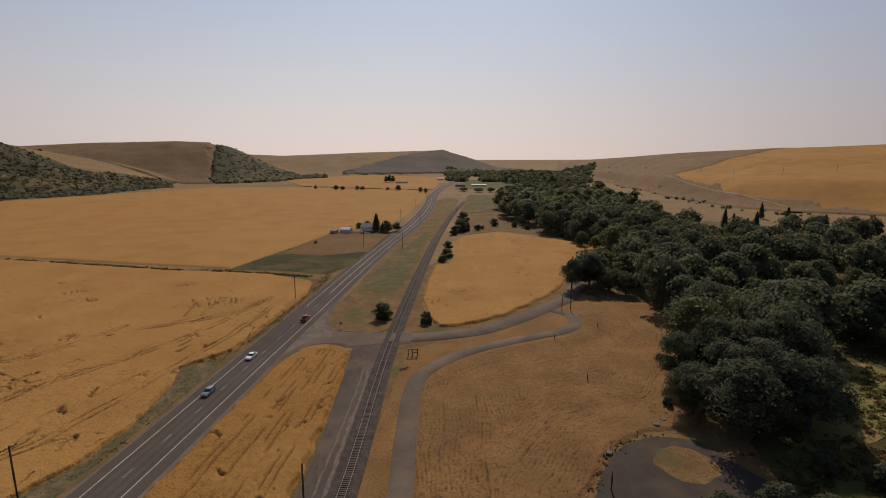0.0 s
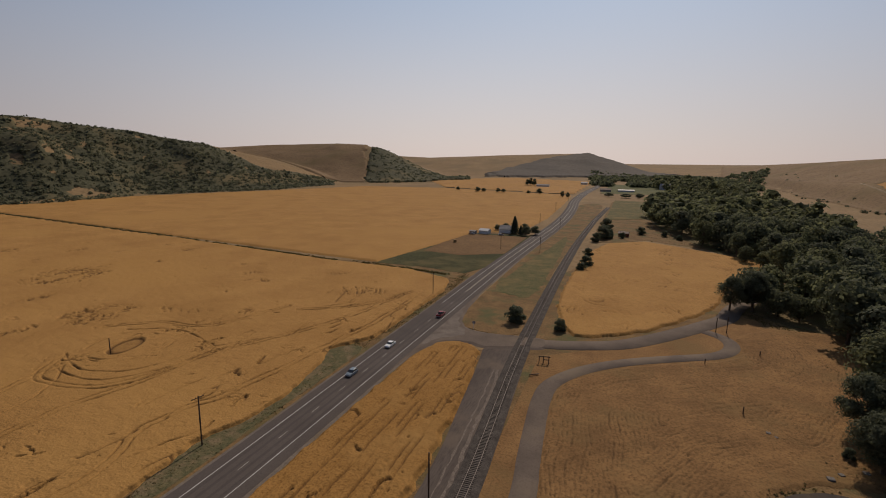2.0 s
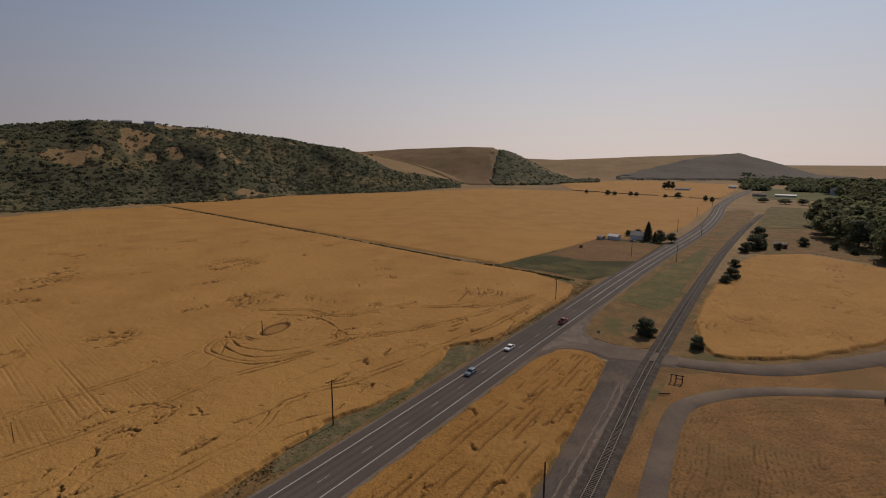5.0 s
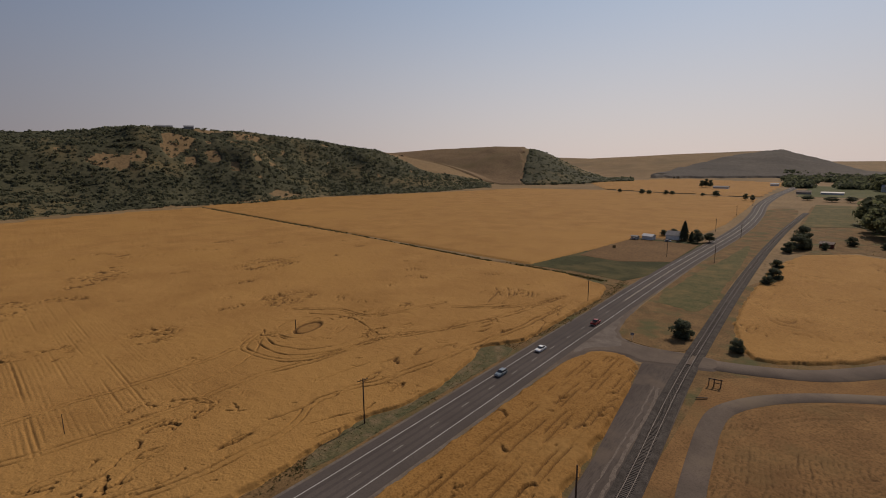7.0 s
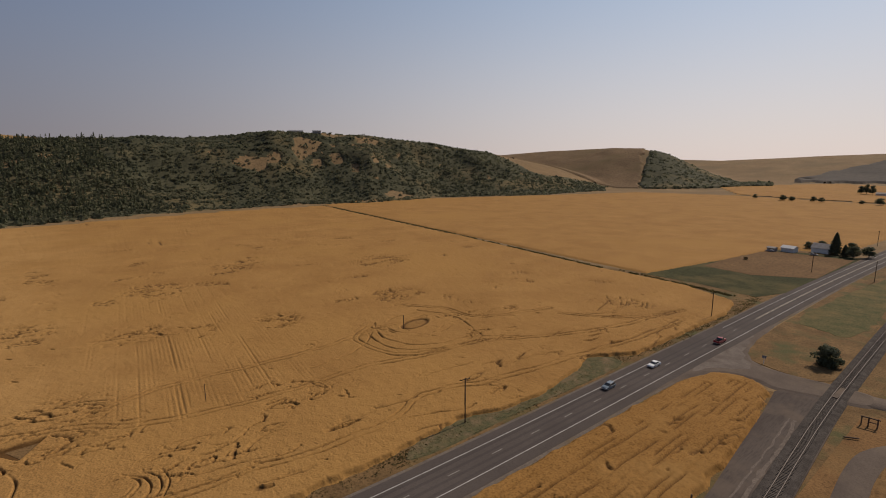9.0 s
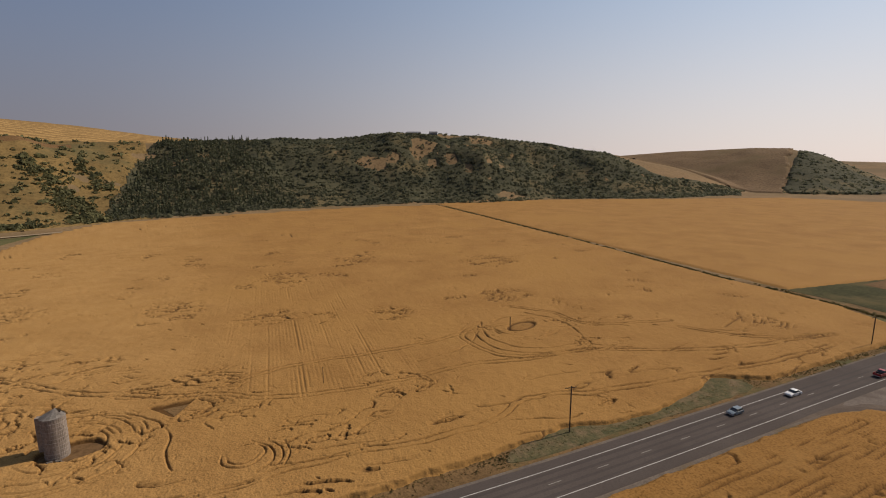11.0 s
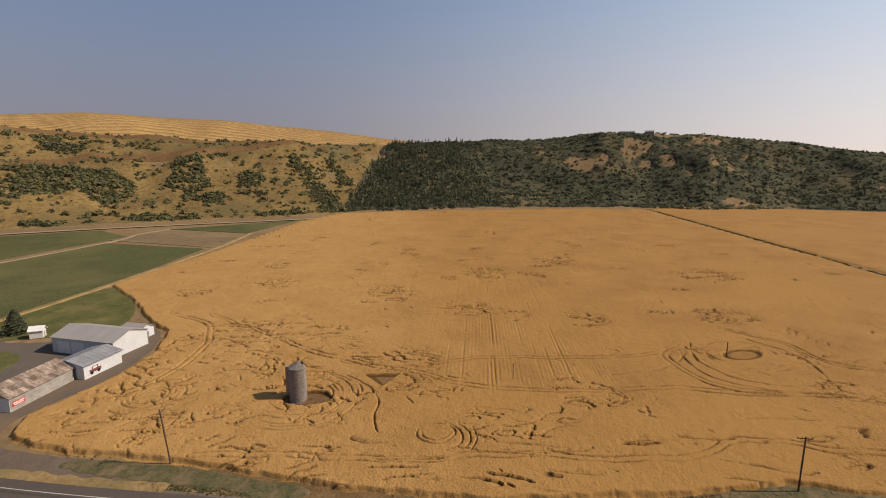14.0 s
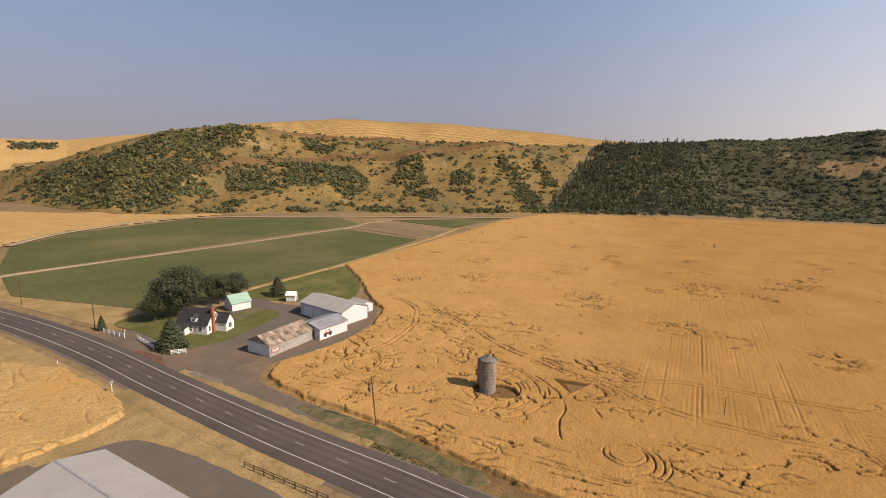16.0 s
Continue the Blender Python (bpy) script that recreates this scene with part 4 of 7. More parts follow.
WOODS = np.array([(14, 450), (22, 384), (39, 322), (60, 254), (72, 238), (36, 190), (45, 176), (57, 168), (58, 140), (47, 116), (43, 96), (48, 86), (60, 96), (74, 116), (92, 130), (120, 140), (170, 150), (260, 200), (330, 270),
                  (250, 330), (205, 360), (190, 430), (215, 560), (240, 700), (220, 900), (160, 1150), (60, 1250), (30, 1000), (60, 800), (40, 640), (18, 560)], float)
wx, wy = [], []
cand = np.stack([rng.uniform(0, 340, 26000), rng.uniform(60, 1300, 26000)], 1)
cand = cand[inside_distance(cand[:, 0], cand[:, 1], WOODS) > 1.5]
bearing = np.degrees(np.arctan2(-cand[:, 0], cand[:, 1]))
reach = np.interp(bearing, [-45, -37, -30, -25, -20, -17, -14, -12, -10, -7], [340, 335, 320, 312, 365, 450, 600, 720, 850, 1250])
cand = cand[np.hypot(cand[:, 0], cand[:, 1]) < reach + 18 * fbm(cand[:, 0] / 25, cand[:, 1] / 25, 30, 2)]
for x, y in cand:
    r = math.hypot(x, y)
    gap = 6.6 if r < 190 else 9.5 if r < 330 else 13 if r < 600 else 19
    if not wx or np.min((np.array(wx) - x) ** 2 + (np.array(wy) - y) ** 2) > (gap * rng.uniform(0.85, 1.2)) ** 2:
        wx.append(x)
        wy.append(y)
order = np.argsort(np.hypot(wx, wy))
far_v, far_f, far_n = [], [], 0
wood_count = 0
for i in order:
    x, y = wx[i], wy[i]
    r = math.hypot(x, y)
    s = rng.uniform(0.52, 1.28) * (1.0 if r < 260 else 1.05)
    if wood_count < 210:
        kinds = NEAR_KINDS if r < 150 else MID_KINDS
        plant(kinds[rng.integers(len(kinds))], x, y, s, rng.uniform(0, 360), s * rng.uniform(0.9, 1.2))
        wood_count += 1
    else:
        me = MID_CROWNS[rng.integers(4)]
        co = np.empty(len(me.vertices) * 3, np.float32)
        me.vertices.foreach_get("co", co)
        co = co.reshape(-1, 4, 3)[:: 3 if r < 420 else 7]
        mid = co.mean(1, keepdims=True)
        co = (mid + (co - mid) * (1.6 if r < 420 else 2.6)).reshape(-1, 3)
        a = rng.uniform(0, 6.28)
        c, sn = math.cos(a), math.sin(a)
        p = np.stack([(co[:, 0] * c - co[:, 1] * sn) * s * 1.25 + x, (co[:, 0] * sn + co[:, 1] * c) * s * 1.25 + y, co[:, 2] * s * 0.95 + float(rise(x, y))], 1)
        far_v.append(p)
        far_f.append(np.arange(len(p)).reshape(-1, 4) + far_n)
        far_n += len(p)
tagged(new("distant_woods", mesh_from("distant_woods", np.concatenate(far_v), np.concatenate(far_f), M["leaf_light"])), "dark river woods far up the valley", "woods", kind="stuff")
patch("woods_floor", [tuple(p) for p in WOODS[:20]] + [(120, 450), (60, 520)], 0.12, material("leaf_litter", (0.085, 0.068, 0.034), (0.150, 0.108, 0.052), 0.1, fine=1.5, third=(0.07, 0.08, 0.025), third_scale=0.04), "shady ground under the river woods", False)

# the tall tree at the turning loop
for x, y, s, w, k in ((46, 85, 0.98, 1.35, 1), (53, 91, 1.08, 1.4, 3), (41.5, 93, 0.68, 0.9, 4), (60, 88, 0.95, 1.2, 0), (62, 101, 1.25, 1.3, 3), (43.5, 106, 0.8, 0.9, 2), (70, 110, 1.15, 1.2, 0), (52, 108, 1.0, 1.1, 4), (40.5, 186, 0.92, 1.0, 4), (33.5, 184, 0.80, 0.85, 1)):
    plant(HERO_KINDS[k % 3], x, y, s, 40 * k + x, 1.0 * w, "tall broad-leaved tree with a thick crown at the meadow's edge")
for x, y, s, k in ((78, 84, 0.6, 2), (88, 92, 0.7, 3), (98, 104, 0.7, 1), (70, 74, 0.45, 0), (108, 112, 0.8, 4), (84, 76, 0.6, 1), (96, 86, 0.7, 2), (112, 98, 0.8, 0), (62, 62, 0.4, 3), (76, 64, 0.5, 4), (120, 116, 0.8, 1), (52, 58, 0.32, 2), (44, 55, 0.3, 1), (104, 128, 0.55, 2)):
    plant(NEAR_KINDS[k], x, y, s, 50 * k + x, s * 1.25, "leafy riverside tree in deep shade")
# bushes near the railway and in the pasture
for x, y, s in ((-31, 144, 1.18), (-17, 142, 0.80), (-16, 326, 1.9), (-19, 312, 1.3), (-18, 236, 1.2), (-19, 226, 0.9), (-19.5, 262, 1.0), (-12, 330, 1.3), (-4, 333, 0.9), (7, 356, 1.2), (22, 352, 0.9), (30, 340, 0.8), (48, 312, 0.9), (-14, 350, 1.2),
                (-16, 372, 1.8), (38, 96, 0.5), (55, 76, 0.9), (62, 72, 1.0), (48, 64, 1.0), (72, 80, 1.1), (58, 60, 1.2), (70, 66, 1.1), (84, 92, 1.0), (90, 104, 1.1), (38, 62, 0.8), (34, 64, 0.9), (30, 62, 0.7), (43, 66, 1.0), (46, 96, 0.6)):
    plant(BUSH, x, y, s, rng.uniform(0, 360), s * rng.uniform(0.95, 1.3))
# farm trees
plant(NEAR_KINDS[1], -109.5, -131.0, 1.05, 10, 1.2, "large spreading shade tree behind the farmhouse")
plant(NEAR_KINDS[3], -117, -133.5, 0.95, 50, 1.0, "large spreading shade tree behind the farmhouse")
plant(NEAR_KINDS[4], -103.5, -134, 0.62, 70, 0.7, "smaller tree beside the large shade tree")
plant(NEAR_KINDS[3], -126, -131, 0.70, 130, 0.85, "broad tree behind the green-roofed shed")
plant(NEAR_KINDS[1], -132, -129, 0.66, 30, 0.75, "broad tree behind the green-roofed shed")
plant(CONIFERS[1], -143, -120, 0.62, 0, 1.3, "squat dark evergreen at the lawn's edge")
plant(CONIFERS[1], -89.5, -110.5, 0.70, 60, 1.55, "squat spruce in front of the farmhouse")
plant(CONIFERS[0], -92, -141, 0.38, 60, 0.6, "small conifer beside the power pole")
# far farmstead and lone trees up the valley
for x, y, s, w in ((-72, 322, 1.0, 1.5), (-67, 318, 0.55, 0.9)):
    plant(CONIFERS[0], x, y, s, 30, w, "tall conifer at the far farmstead")
for x, y, s, w in ((-63, 316, 0.42, 0.5), (-58, 322, 0.40, 0.55), (-80, 330, 0.38, 0.5), (-66, 326, 0.45, 0.5), (-86, 330, 0.3, 0.4), (-214, 698, 0.5, 0.7), (-205, 700, 0.4, 0.6), (-184, 702, 0.45, 0.6), (-176, 702, 0.4, 0.6), (-123, 699, 0.55, 0.8), (-86, 661, 0.55, 0.5), (-78, 650, 0.5, 0.4),
                   (-175, 902, 1.0, 0.7), (-168, 897, 0.9, 0.7), (-182, 905, 0.8, 0.8), (-30, 700, 0.4, 1.0), (-8, 690, 0.4, 1.2), (8, 690, 0.45, 1.0), (22, 640, 0.7, 0.8), (-140, 705, 0.3, 0.5), (-250, 715, 0.4, 0.5), (60, 700, 0.6, 1.2)):
    plant(MID_KINDS[1], x, y, s, rng.uniform(0, 360), w, "lone dark tree in the open fields far up the valley")
for x, y in ((168, 358), (171, 352), (186, 352), (236, 360), (225, 420), (240, 410), (120, 470)):
    plant(CONIFERS[0], x, y, rng.uniform(0.9, 1.25), rng.uniform(0, 360), 1.2, "dark conifer standing above the river woods")
for x, y in ((214, 312), (222, 306), (208, 300), (196, 330), (204, 322), (212, 328), (228, 322), (236, 318), (244, 308), (252, 312), (262, 300)):
    plant(MID_KINDS[0], x, y, 0.95, rng.uniform(0, 360), 0.9, "round tree beside the houses under the hill")

# scrub on the slopes
# clearings on the scrub hill: bearing, share of the rise, and their half sizes
CLEARINGS = [(73.1, 0.47, 1.6, 0.05), (71.7, 0.42, 1.0, 0.05), (70.1, 0.50, 0.8, 0.05), (67.6, 0.58, 0.7, 0.10), (67.1, 0.66, 0.8, 0.10), (65.8, 0.49, 0.7, 0.06), (63.4, 0.51, 0.8, 0.07), (61.5, 0.41, 0.5, 0.06), (59.3, 0.50, 0.5, 0.10), (57.8, 0.46, 0.4, 0.06), (56.7, 0.65, 0.4, 0.08),
             (66.0, 0.64, 0.9, 0.05), (63.7, 0.66, 1.0, 0.06), (60.2, 0.90, 1.6, 0.06), (57.5, 0.14, 1.4, 0.05), (56.0, 0.08, 1.4, 0.04), (60.7, 0.05, 2.2, 0.03), (52.2, 0.76, 0.8, 0.04), (83.0, 0.0, 1.6, 0.04), (76.5, 0.54, 0.5, 0.02), (90.0, 0.66, 0.6, 0.03), (92.5, 0.60, 0.5, 0.03), (64.5, 0.97, 3.5, 0.06)]
# how far up the slope the scrub reaches, by bearing
SCRUB_TOP = [(33, 0.50), (38.7, 0.53), (42, 0.67), (45, 0.85), (48, 0.95), (52, 1.05), (100, 1.05)]


def cleared(a, k, x, y):
    c = sum(np.exp(-(((a - ca) / da) ** 2 + ((k - ck) / dk) ** 2)) for ca, ck, da, dk in CLEARINGS)
    return c + 0.5 * fbm(x / 30, y / 30, 81, 3)


def slope_cover(name, key, a0, a1, k0, k1, mat, label, lift=0.25, ragged=9.0, rows=70, swath=0.0, holes=False, top=None, lean=None, bottom=None):
    """A thin cover that follows a ridge's slope, between two bearings and two shares of its rise, with a ragged edge."""
    t = np.array(RIDGES[key], float)
    a, k = np.meshgrid(np.linspace(a0, a1, int((a1 - a0) / 0.2) + 1), np.linspace(k0, k1, rows), indexing="ij")
    foot, crest = np.interp(a, t[:, 0], t[:, 1]), np.interp(a, t[:, 0], t[:, 2])
    r = foot + (crest - foot) * k
    x, y = -np.sin(np.radians(a)) * r, np.cos(np.radians(a)) * r
    rim = np.minimum(np.minimum(a - a0, a1 - a) * 10, np.minimum((k - k0) * (crest - foot), (k1 - k) * (crest - foot))) + ragged * fbm(x / 25, y / 25, 88, 3)
    out = rim < 0.4 * ragged
    if top:
        out |= k > np.interp(a, *zip(*top)) + 0.05 * fbm(x / 60, y / 60, 87, 3)
    if bottom:
        out |= k < np.interp(a, *zip(*bottom)) + 0.015 * fbm(x / 60, y / 60, 87, 3)
    if lean:       # the far edge slants: bearing at the foot, and its shift up to the crest
        out |= a > lean[0] + lean[1] * k + 0.5 * fbm(x / 30, y / 30, 86, 3)
    if holes:
        out |= cleared(a, k, x, y) > 0.62
    z = rise(x, y) + np.where(out, -3.0, lift) + swath * np.cos(2 * np.pi * (r + 25 * fbm(x / 300, y / 300, 89, 2)) / 9.0)
    i = np.arange(a.size).reshape(a.shape)
    f = np.stack([i[:-1, :-1], i[:-1, 1:], i[1:, 1:], i[1:, :-1]], -1).reshape(-1, 4)
    me = mesh_from(name, np.stack([x, y, z], -1).reshape(-1, 3), f, mat, True)
    if swath:
        rows_cut = sm(np.cos(2 * np.pi * (r + 25 * fbm(x / 300, y / 300, 89, 2)) / 9.0) * 1.4)
        me.attributes.new("dark_share", "FLOAT", "POINT").data.foreach_set("value", rows_cut.ravel().astype(np.float32))
    return tagged(new(name, me), label, "ground", kind="structure")


slope_cover("scrub_slope", "scrub", 33, 101, 0.0, 1.02, M["scrub_floor"], "dull olive undergrowth on the scrub hill", 1.3, holes=True, top=SCRUB_TOP, lean=(99.8, -5.8))
slope_cover("scrub_slope_spur", "spur", 18, 31.5, 0.0, 1.0, M["scrub_floor"], "dull olive undergrowth on the spur", 3.4, lean=(30.0, -1.2))
slope_cover("scrub_slope_far", "far", -5, 17, 0.0, 0.85, M["slate"], "wooded face of the far hill, haze put into its dull colour", 5.0, 26, top=[(-5, 1.1), (1, 1.1), (3.5, 0.95), (5, 0.86), (8, 0.72), (11, 0.50), (14, 0.28), (17, 0.05)])
slope_cover("east_wheat", "east", -60, -9, 0.0, 1.7, M["wheat"], "ripe wheat on the long eastern slope", 0.7, 3, 110)
slope_cover("east_bank", "east", -60, -8, -0.03, 1.7, M["bank"], "dull dry grass on the eastern bank", 1.5, 3, 130, top=[(-60, 0.0), (-37, 0.02), (-34, 0.05), (-30.5, 0.07), (-27, 0.10), (-23, 0.14), (-21, 0.18), (-19, 0.32), (-17, 1.2), (-15, 2.0), (-8, 2.0)])
slope_cover("upper_pasture", "east", -34, -16.5, 0.2, 1.7, M["bank"], "dull dry pasture above the eastern wheat", 1.6, 3, 90, bottom=[(-34, 1.5), (-30, 1.0), (-28, 0.8), (-24, 0.5), (-20, 0.24), (-16.5, 0.2)])
slope_cover("spur_wheat", "spur", 29.6, 54, 0.0, 1.6, M["bank"], "dull tan grass on the hill behind the spur", 2.5, 5, 80)
slope_cover("stubble_field", "plateau", 88, 134, 0.12, 1.5, M["stubble"], "cut stubble with curving swaths on the hilltop", 1.6, rows=200, swath=0.9)
slope_cover("pale_field", "plateau", 141, 172, 0.25, 1.6, M["stubble"], "pale ripe field beyond the open slope", 1.2, 4, 80)
slope_cover("open_slope", "scrub", 95, 160, -0.02, 1.06, M["slope"], "dry olive-tan grass on the open slope", 0.9, 1.5)
def slope_path(name, key, line, half, mat, label, lift=1.5):
    """A narrow strip that runs along a slope through (bearing, share of the rise)."""
    q = curve_points(line, 14, False)
    t = np.array(RIDGES[key], float)
    foot, crest = np.interp(q[:, 0], t[:, 0], t[:, 1]), np.interp(q[:, 0], t[:, 0], t[:, 2])
    r = foot + (crest - foot) * q[:, 1]
    r = r[:, None] + np.array([-1.0, -0.3, 0.3, 1.0]) * half * (1 + 0.4 * pn(q[:, :1] * 3, q[:, :1] * 0, 19))
    a = np.radians(np.repeat(q[:, :1], 4, 1))
    x, y = -np.sin(a) * r, np.cos(a) * r
    i = np.arange(a.size).reshape(a.shape)
    f = np.stack([i[:-1, :-1], i[:-1, 1:], i[1:, 1:], i[1:, :-1]], -1).reshape(-1, 4)
    z = rise(x, y) + lift * np.array([0.2, 1.0, 1.0, 0.2])
    return tagged(new(name, mesh_from(name, np.stack([x, y, z], -1).reshape(-1, 3), f, mat, True)), label, "track", kind="structure")


slope_path("bank_track", "east", [(-19.0, 0.22), (-19.8, 0.18), (-21.5, 0.125), (-24.5, 0.085), (-26.2, 0.08), (-27.6, 0.06), (-29, 0.045), (-30.5, 0.02)], 3.0, M["dust"], "pale dirt track along the bank", 2.6)
slope_path("hill_track", "scrub", [(137, 0.42), (130.1, 0.52), (124.5, 0.59), (120.9, 0.63), (115.3, 0.63), (112, 0.66), (106.7, 0.70), (101, 0.80)], 7.0, M["brown"], "bare track cut across the dry slope", 3.2)
slope_path("field_edge", "scrub", [(131, 0.86), (128.9, 0.85), (124.4, 0.92), (118.4, 0.88), (112, 0.82), (106.7, 0.80)], 5.0, M["brown"], "brown grass edge below the stubble", 3.0)


def blob_field(name, spots, mat, label, kind_faces=24):
    """Small leafy clumps, each of a few sprays, joined into one cover."""
    p = np.array(spots)
    k = kind_faces
    base = np.repeat(np.column_stack([p[:, :2], rise(p[:, 0], p[:, 1]) + 0.45 * p[:, 2]]), k, 0)
    size = np.repeat(p[:, 2], k)
    d = rng.normal(size=(len(base), 3))
    d /= np.linalg.norm(d, axis=1)[:, None]
    pos = base + d * np.array([1, 1, 0.75]) * (size * rng.uniform(0.6, 1.05, len(base)))[:, None]
    v, f = quads(pos, d + 0.3 * rng.normal(size=d.shape), size * rng.uniform(0.36, 0.66, len(base)), rng)
    return tagged(new(name, mesh_from(name, v, f, mat)), label, "scrub", kind="stuff")


def slope_spots(count, a0, a1, density, seed, lo=0.0, hi=1.0, size=(1.6, 4.2), key="scrub"):
    """Spots on a ridge's slope, kept where density(bearing, height share, x, y) says so."""
    g = np.random.default_rng(seed)
    t = np.array(RIDGES[key], float)
    a = g.uniform(a0, a1, count)
    foot, crest = np.interp(a, t[:, 0], t[:, 1]), np.interp(a, t[:, 0], t[:, 2])
    k = g.uniform(lo, hi, count)
    r = foot + (crest - foot) * k
    x, y = -np.sin(np.radians(a)) * r, np.cos(np.radians(a)) * r
    keep = g.uniform(0, 1, count) < density(a, k, x, y)
    s = g.uniform(*size, count) * (0.75 + 0.5 * g.uniform(0, 1, count) ** 2)
    return list(zip(x[keep], y[keep], s[keep]))


def dark_hill(a, k, x, y):
    n = fbm(x / 30, y / 30, 86, 3)
    return sm((k + 0.01) * 25) * (1 - 0.80 * sm((cleared(a, k, x, y) - 0.35) * 5)) * sm((np.interp(a, *zip(*SCRUB_TOP)) - k) * 14) * sm((1.02 - k) * 14) * sm((99.8 - 5.8 * k + 0.5 * n - a) / 1.0) * sm((a - 33) / 2)


# thickets on the open slope: bearing, share of the rise, and their half sizes
THICKETS = [(144.5, 0.42, 6.0, 0.32), (138.0, 0.72, 4.2, 0.14), (139.5, 0.55, 3.6, 0.10), (130.8, 0.36, 1.6, 0.10), (124.4, 0.42, 1.6, 0.10), (132.9, 0.34, 1.7, 0.12), (126.6, 0.39, 1.9, 0.12), (122.2, 0.36, 2.0, 0.14), (128.5, 0.52, 3.2, 0.04), (125.8, 0.81, 1.2, 0.06), (124.4, 0.70, 1.2, 0.05), (114.7, 0.45, 1.5, 0.15), (141.8, 0.63, 5.0, 0.20), (147.0, 0.36, 3.6, 0.20), (137.3, 0.49, 2.6, 0.08),
            (138.9, 0.30, 2.2, 0.06), (142.7, 0.15, 2.6, 0.06), (134.2, 0.76, 2.4, 0.14), (118.5, 0.05, 1.6, 0.04), (116.0, 0.01, 1.6, 0.04), (127.3, 0.02, 1.6, 0.03), (135.7, 0.02, 2.0, 0.03), (134.1, 0.12, 1.2, 0.04), (112.7, 0.25, 1.2, 0.05), (109.0, 0.40, 1.2, 0.08), (106.5, 0.03, 2.0, 0.04)]


def open_hill(a, k, x, y):
    n = fbm(x / 22 + 7, y / 22, 83, 3)
    mass = sum(np.exp(-((((a - ca) / da) ** 2 + ((k - ck) / dk) ** 2)) ** 2) for ca, ck, da, dk in THICKETS)
    mass = mass + np.exp(-((a - 99.6 - 8.4 * k) / 0.9) ** 2) * sm((0.62 - k) * 12) + 0.8 * np.exp(-((a - 95.5 - 8.4 * k) / 0.7) ** 2) * sm((0.60 - k) * 12) * sm((k - 0.3) * 8)
    return np.clip(sm(mass * 2.1 + 0.9 * n - 0.15) + 0.06 + 0.25 * sm((n - 0.25) * 4), 0, 1) * sm((1.03 - k) * 8) * sm((a - 97.5 + 3 * k) / 1.5)


blob_field("hilltop_grove", slope_spots(240, 148.4, 152.0, lambda a, k, x, y: 0.6 * sm((a - 148.2 - 2 * (0.9 - k)) * 2), 97, 0.66, 0.80, (2.2, 4.4), "plateau"), M["needle"], "dark grove on the pale field beyond the hill")
# weeds in the ditch and on the verges
def line_spots(line, count, width, size, seed):
    g = np.random.default_rng(seed)
    q = np.array(line, float)
    d = np.concatenate([[0], np.cumsum(np.hypot(*np.diff(q, axis=0).T))])
    u = g.uniform(0, d[-1], count)
    off = g.normal(size=(count, 2)) * width
    x, y = np.interp(u, d, q[:, 0]) + off[:, 0], np.interp(u, d, q[:, 1]) + off[:, 1]
    keep = fbm(x / 9, y / 9, seed, 2) > -0.18
    return list(zip(x[keep], y[keep], g.uniform(*size, count)[keep]))


blob_field("ditch_weeds", line_spots([(-540, 249.5), (-269, 218.6), (-134, 200), (-112, 200), (-90, 197), (-72, 194)], 3000, 0.7, (0.22, 0.62), 101), M["weed"], "dark weeds growing in the field ditch", 14)
blob_field("verge_weeds", line_spots([(-66, -14), (-66.5, 0), (-65, 22), (-65.5, 48), (-65, 62), (-63.5, 78), (-65, 95), (-67, 104), (-63, 125), (-63, 180), (-66, 200)], 2600, 1.0, (0.08, 0.26), 102), M["weed"], "green and dry weeds on the highway verge", 12)
gv = np.random.default_rng(108)
q = np.stack([gv.uniform(-73, -61.5, 9000), gv.uniform(30, 190, 9000)], 1)
q = q[(inside_distance(q[:, 0], q[:, 1], MAIN_FIELD) < -0.3) & (q[:, 0] < -62.4) & (fbm(q[:, 0] / 4, q[:, 1] / 4, 109, 3) > -0.12)]
blob_field("pocket_weeds", [(x, y, s0) for (x, y), s0 in zip(q, gv.uniform(0.08, 0.24, len(q)))], M["weed"], "grey-green weeds between highway and wheat", 9)
blob_field("verge_weeds_south", line_spots([(-66, -20), (-70.5, -33), (-72.5, -45), (-76, -60)], 2200, 1.5, (0.08, 0.22), 103), M["weed_green"], "green weeds below the power pole", 12)
blob_field("strip_weeds", line_spots([(-38, 175), (-40, 220), (-42, 300), (-46, 420), (-35, 330), (-31, 200), (-31, 180)], 2600, 3.4, (0.06, 0.17), 104), M["weed"], "patchy green weeds between highway and railway", 12)
blob_field("pasture_weeds", line_spots([(-10, 330), (30, 330), (10, 380), (0, 460), (5, 600)], 420, 12.0, (0.12, 0.34), 105), M["weed"], "weeds and low bushes in the rough pasture", 14)
blob_field("meadow_weeds", line_spots([(16, 68), (24, 82), (38, 92), (46, 104), (52, 130), (46, 168), (36, 184)], 1300, 1.6, (0.10, 0.30), 106), M["weed"], "tall weeds along the meadow's edge", 14)
blob_field("river_weeds", line_spots([(48, 60), (60, 76), (76, 90), (92, 112), (104, 124)], 1600, 6.0, (0.2, 0.7), 107), M["weed"], "rank weeds on the river bank", 16)
blob_field("hill_scrub", slope_spots(15000, 33, 101, dark_hill, 91, 0.0, 1.03, (1.2, 3.1)), M["shrub"], "dense dark green scrub covering the hillside", 14)
blob_field("hill_bushes", slope_spots(24000, 95, 158, open_hill, 92, 0.0, 1.02, (1.1, 3.5)), M["bush"], "scattered dark bushes on the dry grass slope", 16)
